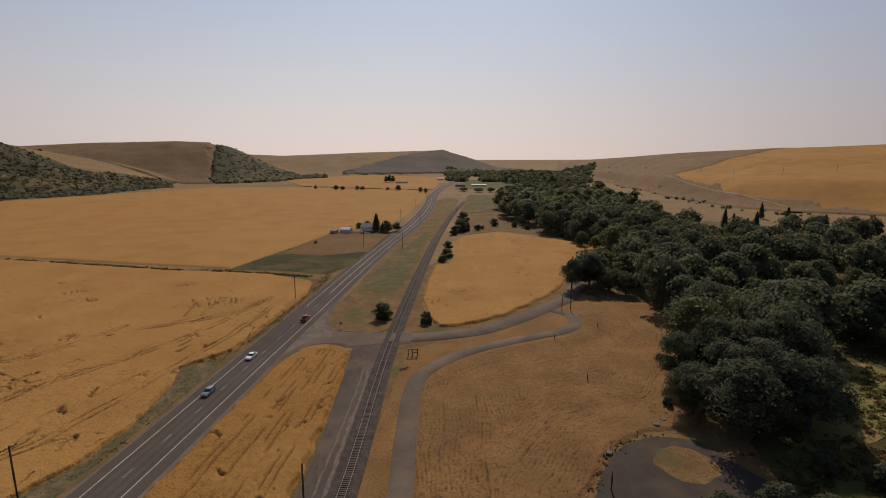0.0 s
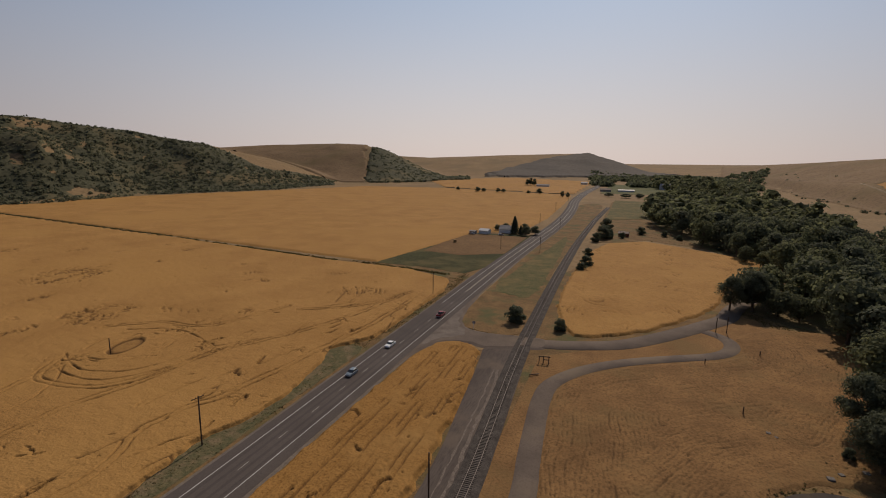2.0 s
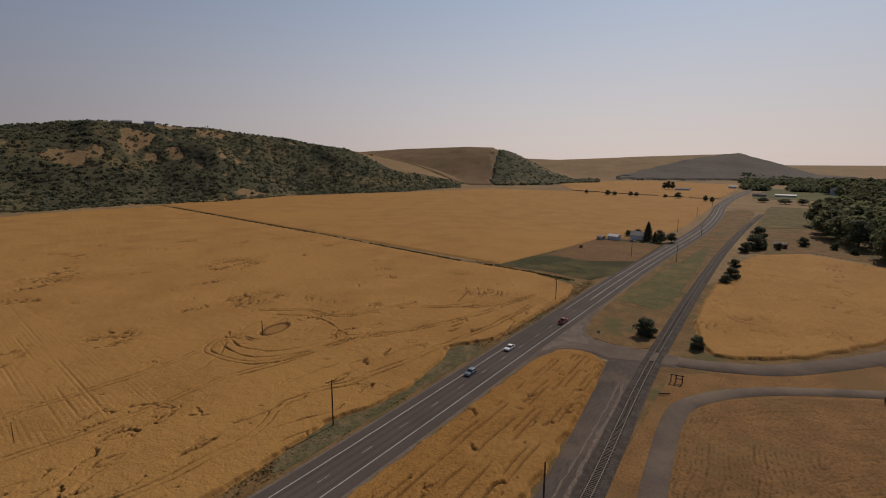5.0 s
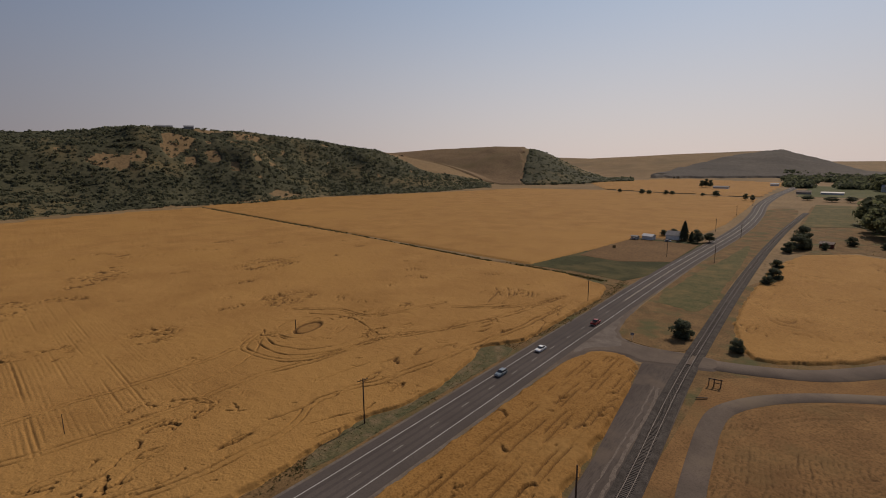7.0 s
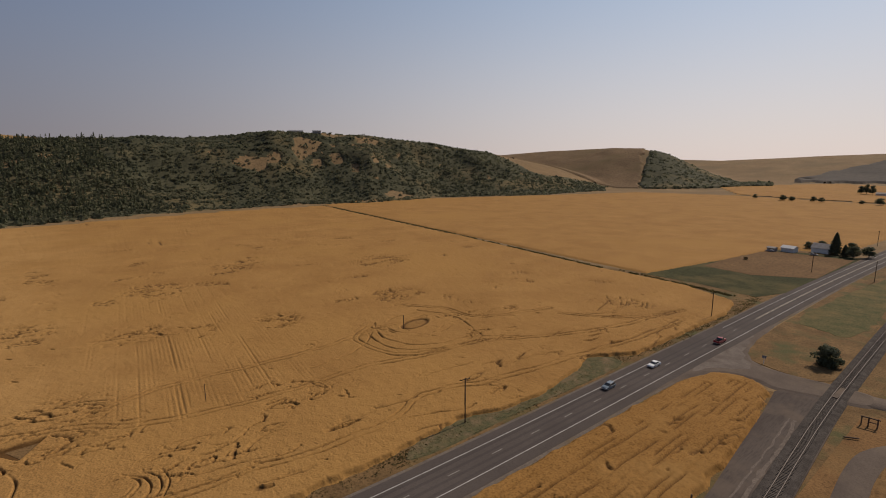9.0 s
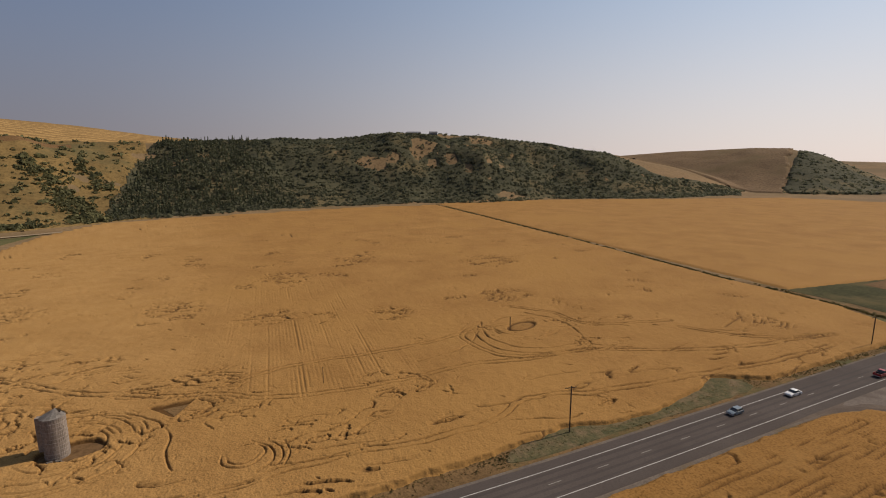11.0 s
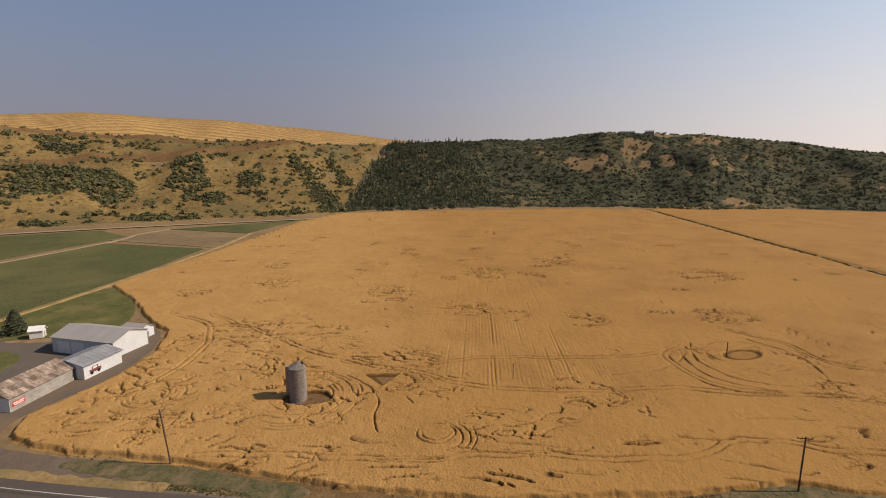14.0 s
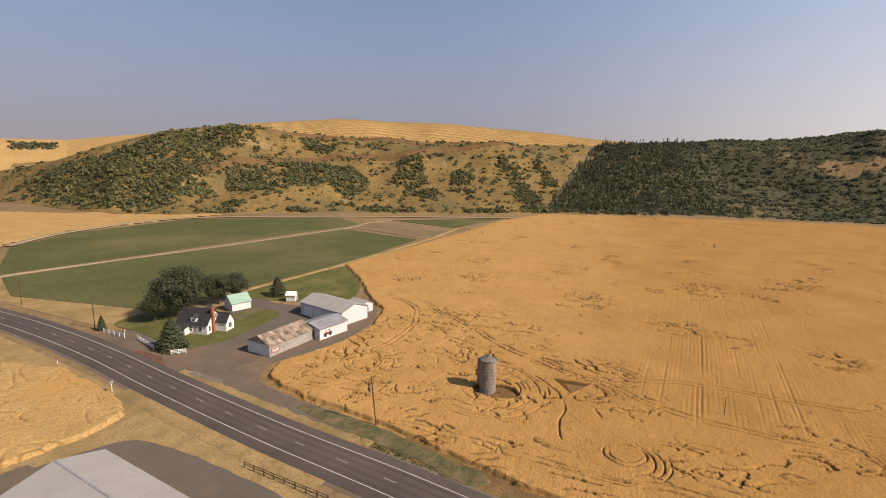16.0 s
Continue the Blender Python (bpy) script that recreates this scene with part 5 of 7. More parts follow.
blob_field("spur_scrub", slope_spots(2600, 18, 30.4, lambda a, k, x, y: 0.8 * (a < 30.0 - 1.2 * k) * sm((k + 0.05) * 10) * sm((0.99 - k) * 8), 93, 0.0, 1.0, (1.8, 4.2), "spur"), M["shrub"], "dark scrub on the steep end of the spur", 16)
g2 = np.random.default_rng(99)
ta, tr = np.radians(g2.uniform(-12, 4.5, 1500)), 960 + 560 * g2.uniform(0, 1, 1500) ** 1.3
keep = fbm(ta * 20, tr / 200, 98, 2) > -0.1 - 0.3 * (tr > 1200)
blob_field("valley_trees", list(zip(-np.sin(ta[keep]) * tr[keep], np.cos(ta[keep]) * tr[keep], g2.uniform(3.5, 7.5, 1500)[keep])), M["leaf"], "belt of dark trees at the valley's end")
blob_field("east_bank_bushes", slope_spots(900, -45, -13, lambda a, k, x, y: 0.8 * sm((fbm(x / 40, y / 40, 85, 3) + 0.05) * 4) * sm((np.interp(a, [-45, -37, -30, -23, -20, -17], [-0.02, 0.0, 0.05, 0.12, 0.20, 0.5]) - k) * 20), 95, -0.08, 0.4, (1.0, 2.6), "east"), M["shrub"], "low bushes on the dry eastern bank")

# young pine plantation on the slope
p = np.array(slope_spots(3200, 78, 100, lambda a, k, x, y: (1 - 0.95 * sm((cleared(a, k, x, y) - 0.35) * 5)) * sm((k - 0.02) * 20) * sm((a - 79 - 6 * k) / 5) * sm((99.7 - 5.8 * k + 0.5 * fbm(x / 30, y / 30, 86, 3) - a) / 0.8) * sm((0.97 - k) * 14), 96, 0, 1, (1.7, 2.9)))
base = np.repeat(np.column_stack([p[:, :2], rise(p[:, 0], p[:, 1])]), 26, 0)
size = np.repeat(p[:, 2], 26)
t, a = rng.uniform(0, 1, len(base)), rng.uniform(0, 6.28, len(base))
r = size * 0.62 * (1 - t) * rng.uniform(0.6, 1.1, len(base))
pos = base + np.stack([np.cos(a) * r, np.sin(a) * r, t * size * 3.0], 1)
v, f = quads(pos, np.stack([np.cos(a), np.sin(a), np.full(len(base), 0.5)], 1), size * (0.55 - 0.3 * t), rng)
tagged(new("pine_plantation", mesh_from("pine_plantation", v, f, M["needle"])), "dense young pines on the hillside", "woods", kind="stuff")
for model in (*HERO_KINDS, *NEAR_KINDS, *MID_KINDS, *CONIFERS, BUSH):
    drop_model(model)

# ---- things: helpers ----
M["white_wall"] = material("white_painted_boards", (0.62, 0.60, 0.56), (0.72, 0.70, 0.66), 0.6, fine=6, rough=0.6, bump=0.15)
M["white_metal"] = material("white_steel_sheet", (0.52, 0.52, 0.52), (0.60, 0.60, 0.60), 0.3, fine=4, rough=0.45, bump=0.1)
M["grey_metal"] = material("grey_steel_roof", (0.20, 0.20, 0.21), (0.27, 0.27, 0.28), 0.4, fine=4, rough=0.45, bump=0.1, rand=0.06)
M["pale_metal"] = material("pale_steel_roof", (0.27, 0.252, 0.235), (0.305, 0.287, 0.27), 0.15, fine=4, rough=0.5, bump=0.03, rand=0.03, grain=0.1)
M["rust"] = material("rusty_roof_sheet", (0.150, 0.100, 0.072), (0.335, 0.275, 0.225), 1.1, fine=4, rough=0.75, rand=0.42, streak=(0.3, 1, 1))
M["weathered"] = material("weathered_boards", (0.27, 0.24, 0.21), (0.40, 0.37, 0.33), 0.8, fine=6, rand=0.10)
M["shingle"] = material("dark_shingles", (0.030, 0.028, 0.029), (0.055, 0.051, 0.051), 1.2, fine=8, rand=0.10)
M["mint"] = material("mint_green_roof", (0.24, 0.36, 0.29), (0.31, 0.43, 0.35), 0.5, fine=5, rough=0.5)
M["brick"] = material("red_brick", (0.26, 0.085, 0.055), (0.36, 0.13, 0.08), 3, fine=14)
M["glass"] = material("window_glass", (0.03, 0.035, 0.04), (0.05, 0.055, 0.06), 1, rough=0.08, bump=0, spec=0.5)
M["trim"] = material("white_trim", (0.66, 0.65, 0.62), (0.74, 0.73, 0.70), 1, rough=0.5, bump=0.05)
M["concrete"] = material("old_concrete", (0.185, 0.152, 0.125), (0.30, 0.252, 0.21), 1.2, fine=7, rand=0.10, streak=(1, 1, 0.35))
M["wood"] = material("old_brown_wood", (0.075, 0.052, 0.036), (0.15, 0.11, 0.08), 1.5, fine=9, streak=(1, 1, 0.2))
M["sleeper"] = material("grey_sleeper_wood", (0.085, 0.072, 0.060), (0.130, 0.110, 0.092), 1.5, fine=7, rand=0.18)
M["steel"] = material("worn_rail_steel", (0.12, 0.10, 0.085), (0.185, 0.155, 0.135), 2, fine=9, rough=0.6, metal=0.3)
M["tyre"] = material("tyre_rubber", (0.015, 0.015, 0.015), (0.025, 0.025, 0.025), 2, rough=0.8, bump=0)
M["chrome"] = material("bright_metal", (0.45, 0.45, 0.46), (0.6, 0.6, 0.6), 2, rough=0.3, metal=0.8, bump=0)
M["lamp"] = material("headlight_glass", (0.6, 0.6, 0.58), (0.7, 0.7, 0.68), 2, rough=0.2, bump=0)
M["red_lamp"] = material("tail_light_red", (0.35, 0.02, 0.02), (0.45, 0.03, 0.03), 2, rough=0.25, bump=0)
M["sign_red"] = material("red_sign_paint", (0.42, 0.05, 0.04), (0.52, 0.07, 0.05), 2, bump=0)
M["mural"] = material("faded_maroon_paint", (0.16, 0.055, 0.05), (0.24, 0.09, 0.08), 2, bump=0)
M["yellow_paint"] = material("pale_yellow_road_paint", (0.36, 0.32, 0.25), (0.48, 0.43, 0.34), 0.7, fine=4, bump=0.1)
M["sign_barn"] = material("faded_red_boards", (0.13, 0.045, 0.030), (0.20, 0.075, 0.050), 0.8, fine=5)
M["stone"] = material("grey_stone", (0.11, 0.098, 0.085), (0.18, 0.16, 0.14), 1.5, fine=7)


def box(bm, x0, x1, y0, y1, z0, z1):
    v = [bm.verts.new((x, y, z)) for z in (z0, z1) for x, y in ((x0, y0), (x1, y0), (x1, y1), (x0, y1))]
    for f in ((3, 2, 1, 0), (4, 5, 6, 7), (0, 1, 5, 4), (1, 2, 6, 5), (2, 3, 7, 6), (3, 0, 4, 7)):
        bm.faces.new([v[i] for i in f])
    return v


def boxes(name, dims, mat, parent, label="", bevel=0.0):
    bm = bmesh.new()
    for d in dims:
        box(bm, *d)
    if bevel:
        bmesh.ops.bevel(bm, geom=list(bm.edges), offset=bevel, segments=2, affect="EDGES", profile=0.5)
    return part(name, bm, mat, parent, label)


def thing(name, m, label, category, group=""):
    root = new(name)
    root.matrix_basis = m
    return tagged(root, label, category, group)


def gable_walls(name, w, l, eave, ridge, thick, mat, parent):
    """Four walls of a gabled house in one shell; the ridge runs along y, the house is centred on its base."""
    bm = bmesh.new()
    def loop(ww, ll, drop):
        return [[bm.verts.new(p) for p in ((-ww, y, 0), (ww, y, 0), (ww, y, eave - drop), (0, y, ridge - drop), (-ww, y, eave - drop))] for y in (-ll, ll)]
    a, b = loop(w / 2, l / 2, 0), loop(w / 2 - thick, l / 2 - thick, 0)
    for k, s in ((a, 1), (b, -1)):
        fs = [k[0][::1], k[1][::-1], (k[0][1], k[0][0], k[1][0], k[1][1]), (k[0][2], k[0][1], k[1][1], k[1][2]), (k[0][0], k[0][4], k[1][4], k[1][0])]
        fs[2] = None
        for f in fs:
            if f:
                bm.faces.new(f if s > 0 else f[::-1])
    bmesh.ops.recalc_face_normals(bm, faces=bm.faces)
    return part(name, bm, mat, parent)


def roof_sheets(w, l, eave, ridge, over, mat, parent, n=1, thick=0.12, name="roof", rows=1):
    """Two pitches of a gabled roof, each laid from n by rows sheets that overlap a little."""
    made = []
    slope = math.hypot(w / 2, ridge - eave)
    dx, dz = (w / 2) / slope, (ridge - eave) / slope
    for side in (-1, 1):
        base = part(name, bmesh.new(), mat, parent)
        bm = bmesh.new()
        span = slope + over
        corners = [(0, -l / 2 - over, 0), (span, -l / 2 - over, 0), (span, l / 2 + over, 0), (0, l / 2 + over, 0)]
        top = [bm.verts.new((side * c[0] * dx, c[1], ridge - c[0] * dz + thick)) for c in corners]
        low = [bm.verts.new((side * c[0] * dx, c[1], ridge - c[0] * dz)) for c in corners]
        bm.faces.new(top)
        bm.faces.new(low[::-1])
        for k in range(4):
            bm.faces.new((top[k], top[(k + 1) % 4], low[(k + 1) % 4], low[k]))
        bmesh.ops.recalc_face_normals(bm, faces=bm.faces)
        bm.to_mesh(base.data)
        bm.free()
        made.append(base)
        if n > 1 or rows > 1:
            step, rise_step = (l + 2 * over) / n, span / rows
            for i in range(n):
                for j in range(rows):
                    b2 = bmesh.new()
                    y0 = -l / 2 - over + i * step
                    u0, u1 = j * rise_step, min(span + 0.05, (j + 1) * rise_step + 0.08)
                    lift = thick + 0.02 + 0.015 * (i % 2)
                    t2 = [b2.verts.new((side * u * dx, y, ridge - u * dz + lift + e)) for u, y, e in ((u0, y0 + 0.03, 0), (u1, y0 + 0.03, 0.03), (u1, y0 + step - 0.03, 0.03), (u0, y0 + step - 0.03, 0))]
                    l2 = [b2.verts.new(v.co - Vector((0, 0, 0.03))) for v in t2]
                    b2.faces.new(t2)
                    for k in range(4):
                        b2.faces.new((t2[k], t2[(k + 1) % 4], l2[(k + 1) % 4], l2[k]))
                    bmesh.ops.recalc_face_normals(b2, faces=b2.faces)
                    part("roof_sheet" if name == "roof" else "sheet", b2, mat, base)
    return made


def window(parent, x, y, z, w, h, face, bars=True):
    """A framed window set on a wall; face is the wall's outward turn in degrees (0: +y)."""
    frame_ob = boxes("window", [(-w / 2 - 0.1, w / 2 + 0.1, -0.02, 0.07, -0.1, 0.0), (-w / 2 - 0.1, w / 2 + 0.1, -0.02, 0.07, h, h + 0.1), (-w / 2 - 0.1, -w / 2, -0.02, 0.07, 0, h), (w / 2, w / 2 + 0.1, -0.02, 0.07, 0, h)]
                     + ([(-w / 2, w / 2, 0, 0.05, h / 2 - 0.03, h / 2 + 0.03)] if bars else []), M["trim"], parent)
    frame_ob.matrix_basis = pose(x, y, z, 0, 0, face)
    boxes("pane", [(-w / 2, w / 2, 0.0, 0.025, 0, h)], M["glass"], frame_ob, "dark window glass")
    return frame_ob


# ---- road paint ----
M["dash_paint"] = material("worn_pale_road_paint", (0.25, 0.235, 0.20), (0.36, 0.34, 0.30), 0.7, fine=4, bump=0.1)
road = bpy.data.objects["road"]
LINE_PART = ROAD[(ROAD[:, 1] < 1000) & (ROAD[:, 1] > -420)]
for off, piece in ((-3.05, LINE_PART), (3.05, LINE_PART[LINE_PART[:, 1] > 153]), (3.05, LINE_PART[LINE_PART[:, 1] < 113])):
    ribbon("edge_line", piece, off - 0.08, off + 0.08, 0.306, M["paint"], "white painted edge line", road, 0)
for off in (-0.15, 0.15):
    ribbon("centre_line", LINE_PART[LINE_PART[:, 1] > 168], off - 0.06, off + 0.06, 0.306, M["yellow_paint"], "worn double centre line", road, 0)
seg = np.concatenate([[0], np.cumsum(np.hypot(*np.diff(LINE_PART, axis=0).T))])
for s0 in np.arange(4, seg[-1] - 4, 9.84):
    q = np.stack([np.interp(np.linspace(s0, s0 + 2.45, 4), seg, LINE_PART[:, k]) for k in (0, 1)], 1)
    if q[0, 1] < 162:
        ribbon("dash", q, -0.06, 0.06, 0.306, M["dash_paint"], "", road, 0)
polished = material("polished_asphalt", (0.060, 0.050, 0.045), (0.078, 0.065, 0.058), 0.08, fine=5.0, rough=0.75, grain=0.15, bump=0.05)
for mid in (-2.35, -0.85, 0.85, 2.35):
    ribbon("wheel_track", LINE_PART, mid - 0.28, mid + 0.28, 0.303, polished, "darker worn wheel track", road, 0)

# ---- railway ----
ballast = bpy.data.objects["ballast"]
rseg = np.concatenate([[0], np.cumsum(np.hypot(*np.diff(RAIL, axis=0).T))])
for off in (-0.612, 0.612):
    ribbon("rail", RAIL, off - 0.04, off + 0.04, 0.56, M["steel"], "worn steel rail", ballast, 0.03)
bm = bmesh.new()
box(bm, -0.98, 0.98, -0.115, 0.115, 0.20, 0.42)
bmesh.ops.bevel(bm, geom=list(bm.edges), offset=0.02, segments=1, affect="EDGES")
sleeper_mesh = bpy.data.meshes.new("sleeper")
bm.to_mesh(sleeper_mesh)
bm.free()
sleeper_mesh.materials.append(M["sleeper"])
at_s = np.arange(42, 215, 0.46)
for i, s0 in enumerate(at_s[:298]):
    p0, p1 = (np.array([np.interp(s0 + e, rseg, RAIL[:, k]) for k in (0, 1)]) for e in (0, 0.3))
    ob = new("sleeper", sleeper_mesh)
    ob.parent = ballast
    ob.matrix_basis = pose(p0[0], p0[1], random.uniform(-0.02, 0.02), 0, 0, math.degrees(math.atan2(p1[1] - p0[1], p1[0] - p0[0])) - 90 + random.uniform(-1.5, 1.5))
bm = bmesh.new()
for s0 in np.arange(at_s[297] + 0.46, 460, 0.46):
    p0 = [np.interp(s0, rseg, RAIL[:, k]) for k in (0, 1)]
    box(bm, p0[0] - 0.98, p0[0] + 0.98, p0[1] - 0.115, p0[1] + 0.115, 0.20, 0.42)
tagged(part("far_sleepers", bm, M["sleeper"], ballast), kind="stuff")
boxes("crossing_panel", [(-25.1, -24.1, 124.4, 131.2, 0.2, 0.55)], M["tarmac_old"], ballast, "paved panel between the rails")

# pale streaks of gravel beside the track
pale_gravel = material("pale_gravel", (0.115, 0.092, 0.075), (0.175, 0.142, 0.115), 0.8, fine=4)
for pts, wide in (([(-22, 20), (-22.8, 50), (-23.2, 66), (-24.6, 84), (-25.2, 96), (-26.8, 108)], 0.30), ([(-24, 40), (-24.8, 66), (-26.4, 92), (-27.8, 108)], 0.16), ([(-24.2, 98), (-24.8, 104), (-25.3, 112)], 0.4)):
    q = curve_points(pts, 14, False)
    sway = 0.35 * fbm(q[:, 0] * 0 + wide * 50, q[:, 1] / 3, 33, 3)
    body = np.clip(wide + wide * 1.6 * fbm(q[:, 0] * 0, q[:, 1] / 2.2, 34, 3), 0.02, 1)
    ribbon("gravel_streak", q, sway - body, sway + body, 0.150, pale_gravel, "pale streak of fine gravel", None, 0)

# ---- farm buildings ----
def sheet_shed(name, m, label, w, l, eave, ridge, wall, roof, n, rows=1):
    root = thing(name, m, label, "shed")
    gable_walls("wall", w, l, eave, ridge, 0.15, wall, root)
    roof_sheets(w, l, eave, ridge, 0.35, roof, root, n, 0.10, "roof", rows)
    return root


# old barn with a rusty roof: its ridge runs towards the hill
barn = sheet_shed("barn", pose(-103.2, -86.2, 0.1, 0, 0, 82), "low old barn with white gable and rusty patched roof", 8.2, 15.2, 3.0, 5.0, M["weathered"], M["rust"], 14, 3)
boxes("gable_board", [(-4.1, 4.1, -7.66, -7.6, 0.0, 2.98)], M["white_wall"], barn, "white-painted gable boards")
for k in range(12):
    boxes("board", [(4.1, 4.15, -7.5, 7.5, 0.06 + 0.245 * k, 0.28 + 0.245 * k)], M["weathered"], barn)
sign = boxes("sign", [(4.16, 4.21, -7.2, -4.4, 1.0, 2.0)], M["sign_red"], barn, "red painted sign with white unreadable writing")
boxes("lettering", [(4.215, 4.225, -7.0, -5.9, 1.55, 1.8), (4.215, 4.225, -5.7, -4.6, 1.55, 1.8), (4.215, 4.225, -6.8, -4.8, 1.18, 1.38)], M["trim"], sign, "white bars of writing")

# white garage with a painted vehicle on its gable wall
garage = sheet_shed("garage", pose(-116.2, -81.6, 0.1, 0, 0, 77), "white steel garage with a vehicle painted on its long wall", 8.6, 10.6, 3.3, 4.4, M["white_metal"], M["grey_metal"], 9)
art = boxes("wall_painting", [(4.31, 4.33, -3.9, -0.7, 1.0, 1.75), (4.31, 4.33, -3.2, -1.5, 1.75, 2.4)], M["mural"], garage, "faded maroon pickup-shaped wall painting")
for y in (-3.3, -1.4):
    bm = bmesh.new()
    bmesh.ops.create_cone(bm, cap_ends=True, segments=20, radius1=0.42, radius2=0.42, depth=0.03, matrix=Matrix.Translation((4.335, y, 0.95)) @ Matrix.Rotation(radians(90), 4, "Y"))
    part("painted_wheel", bm, M["tyre"], art, "black painted wheel")
boxes("painted_window", [(4.331, 4.34, -2.95, -1.8, 1.82, 2.25)], M["trim"], art, "pale painted window")
boxes("side_door", [(-2.6, 2.2, -5.37, -5.31, 0.0, 2.7)], M["grey_metal"], garage, "grey roll-up door")

shop = sheet_shed("workshop", pose(-130.7, -87.7, 0.1, 0, 0, -15), "large white steel workshop with a shallow pale roof", 11.0, 19.5, 4.2, 6.0, M["white_metal"], M["pale_metal"], 14)
for y in (-6.0, -1.5):
    boxes("roll_door", [(5.51, 5.56, y - 1.9, y + 1.9, 0, 3.2)] + [(5.56, 5.58, y - 1.9, y + 1.9, 0.4 * k, 0.4 * k + 0.03) for k in range(1, 8)], M["trim"], shop, "pale ribbed roll-up door")
boxes("corner_trim", [(5.45, 5.57, 9.68, 9.80, 0, 4.2), (-5.57, -5.45, 9.68, 9.80, 0, 4.2)], M["grey_metal"], shop)
annex = sheet_shed("lean_to", pose(-139.6, -83.0, 0.1, 0, 0, -15), "small white outbuilding behind the workshop", 5.0, 6.5, 2.8, 3.9, M["white_metal"], M["pale_metal"], 6)
boxes("door", [(-0.5, 0.5, 3.26, 3.31, 0, 1.7)], M["grey_metal"], annex)

green_shed = sheet_shed("shed", pose(-125.0, -122.0, 0.1, 0, 0, 68), "white shed with a mint-green metal roof", 6.0, 6.4, 2.6, 4.9, M["white_wall"], M["mint"], 7)
boxes("door", [(-1.2, 1.2, -3.26, -3.21, 0, 1.75)], M["trim"], green_shed)
hut = sheet_shed("hut", pose(-139.6, -111.2, 0.1, 0, 0, 20), "tiny white garden hut", 2.6, 3.2, 2.3, 3.3, M["white_wall"], M["trim"], 3)
boxes("door", [(-0.45, 0.45, 1.61, 1.65, 0, 1.6)], M["weathered"], hut)

# farmhouse: a main gable, a cross wing towards the yard, a brick chimney and a dormer
house = thing("farmhouse", pose(-103.4, -115.6, 0.2, 0, 0, 10) @ Matrix.Diagonal((0.86, 0.84, 0.94, 1)), "white one-and-a-half-storey farmhouse with dark shingle roof", "house")
gable_walls("wall", 8.0, 11.5, 3.1, 7.0, 0.2, M["white_wall"], house)
roof_sheets(8.0, 11.5, 3.1, 7.0, 0.45, M["shingle"], house, 10, 0.14, "roof", 6)
wing = boxes("wing", [], M["white_wall"], house, "white gabled wing")
wing.matrix_basis = pose(-2.6, 7.2, 0)
gable_walls("wing_wall", 4.4, 5.4, 2.9, 5.4, 0.2, M["white_wall"], wing)
roof_sheets(4.4, 5.4, 2.9, 5.4, 0.35, M["shingle"], wing, 1, 0.14, "wing_roof")
wing2 = boxes("rear_wing", [], M["white_wall"], house, "low rear wing")
wing2.matrix_basis = pose(-5.0, -1.0, 0, 0, 0, 90)
gable_walls("wing_wall", 6.0, 5.0, 2.9, 5.9, 0.2, M["white_wall"], wing2)
roof_sheets(6.0, 5.0, 2.9, 5.9, 0.35, M["shingle"], wing2, 1, 0.14, "wing_roof")
dormer = boxes("dormer", [], M["white_wall"], house, "small roof dormer")
dormer.matrix_basis = pose(2.3, 0.5, 3.6, 0, 0, 90)
gable_walls("dormer_wall", 2.2, 2.6, 1.3, 2.2, 0.12, M["white_wall"], dormer)
roof_sheets(2.2, 2.6, 1.3, 2.2, 0.2, M["shingle"], dormer, 1, 0.1, "dormer_roof")
chimney = boxes("chimney", [(0.5, 1.5, 5.55, 6.4, -0.1, 7.4), (0.42, 1.58, 5.47, 6.48, 7.4, 7.6), (0.65, 1.35, 5.7, 6.25, 7.6, 8.0)], M["brick"], house, "red brick chimney")
for k in range(24):
    boxes("brick_course", [(0.47, 1.53, 6.4, 6.42, 0.1 + 0.3 * k, 0.36 + 0.3 * k)], M["brick"], chimney)
for x, y, z, w, h, f in ((-2.3, 5.76, 0.9, 1.0, 1.5, 0), (2.6, 5.76, 0.9, 0.9, 1.5, 0), (-0.9, 5.76, 4.2, 0.9, 1.2, 0), (4.01, 3.2, 0.9, 1.3, 1.4, -90), (4.01, -0.5, 0.9, 1.3, 1.4, -90), (4.01, -3.6, 0.9, 1.1, 1.4, -90), (0.0, -5.76, 0.9, 1.3, 1.4, 180)):
    window(house, x, y, z, w, h, f)
window(wing, 0, 2.71, 0.9, 1.5, 1.4, 0)
window(dormer, 0, -1.32, 0.2, 1.2, 0.8, 180, False)
porch = boxes("porch", [(4.0, 6.2, -4.6, -1.0, 0.0, 2.3)], M["white_wall"], house, "enclosed white front porch")
bm = bmesh.new()
pv = [bm.verts.new(q) for q in ((3.9, -4.9, 3.2), (3.9, -0.7, 3.2), (6.6, -0.7, 2.35), (6.6, -4.9, 2.35), (3.9, -4.9, 2.3), (3.9, -0.7, 2.3), (6.6, -0.7, 2.25), (6.6, -4.9, 2.25))]
for q in ((0, 3, 2, 1), (4, 5, 6, 7), (0, 1, 5, 4), (1, 2, 6, 5), (2, 3, 7, 6), (3, 0, 4, 7)):
    bm.faces.new([pv[i] for i in q])
part("porch_roof", bm, M["shingle"], porch, "dark shingled porch roof")
for y in (-3.9, -2.8, -1.7):
    window(porch, 6.21, y, 0.9, 0.7, 1.0, -90, False)
boxes("door", [(4.01, 4.06, 0.9, 1.8, 0.35, 2.4)], M["weathered"], house, "brown front door")
boxes("path", [(-126, -113, -105.6, -104.6, 0.1, 0.24)], M["tarmac_old"], None)
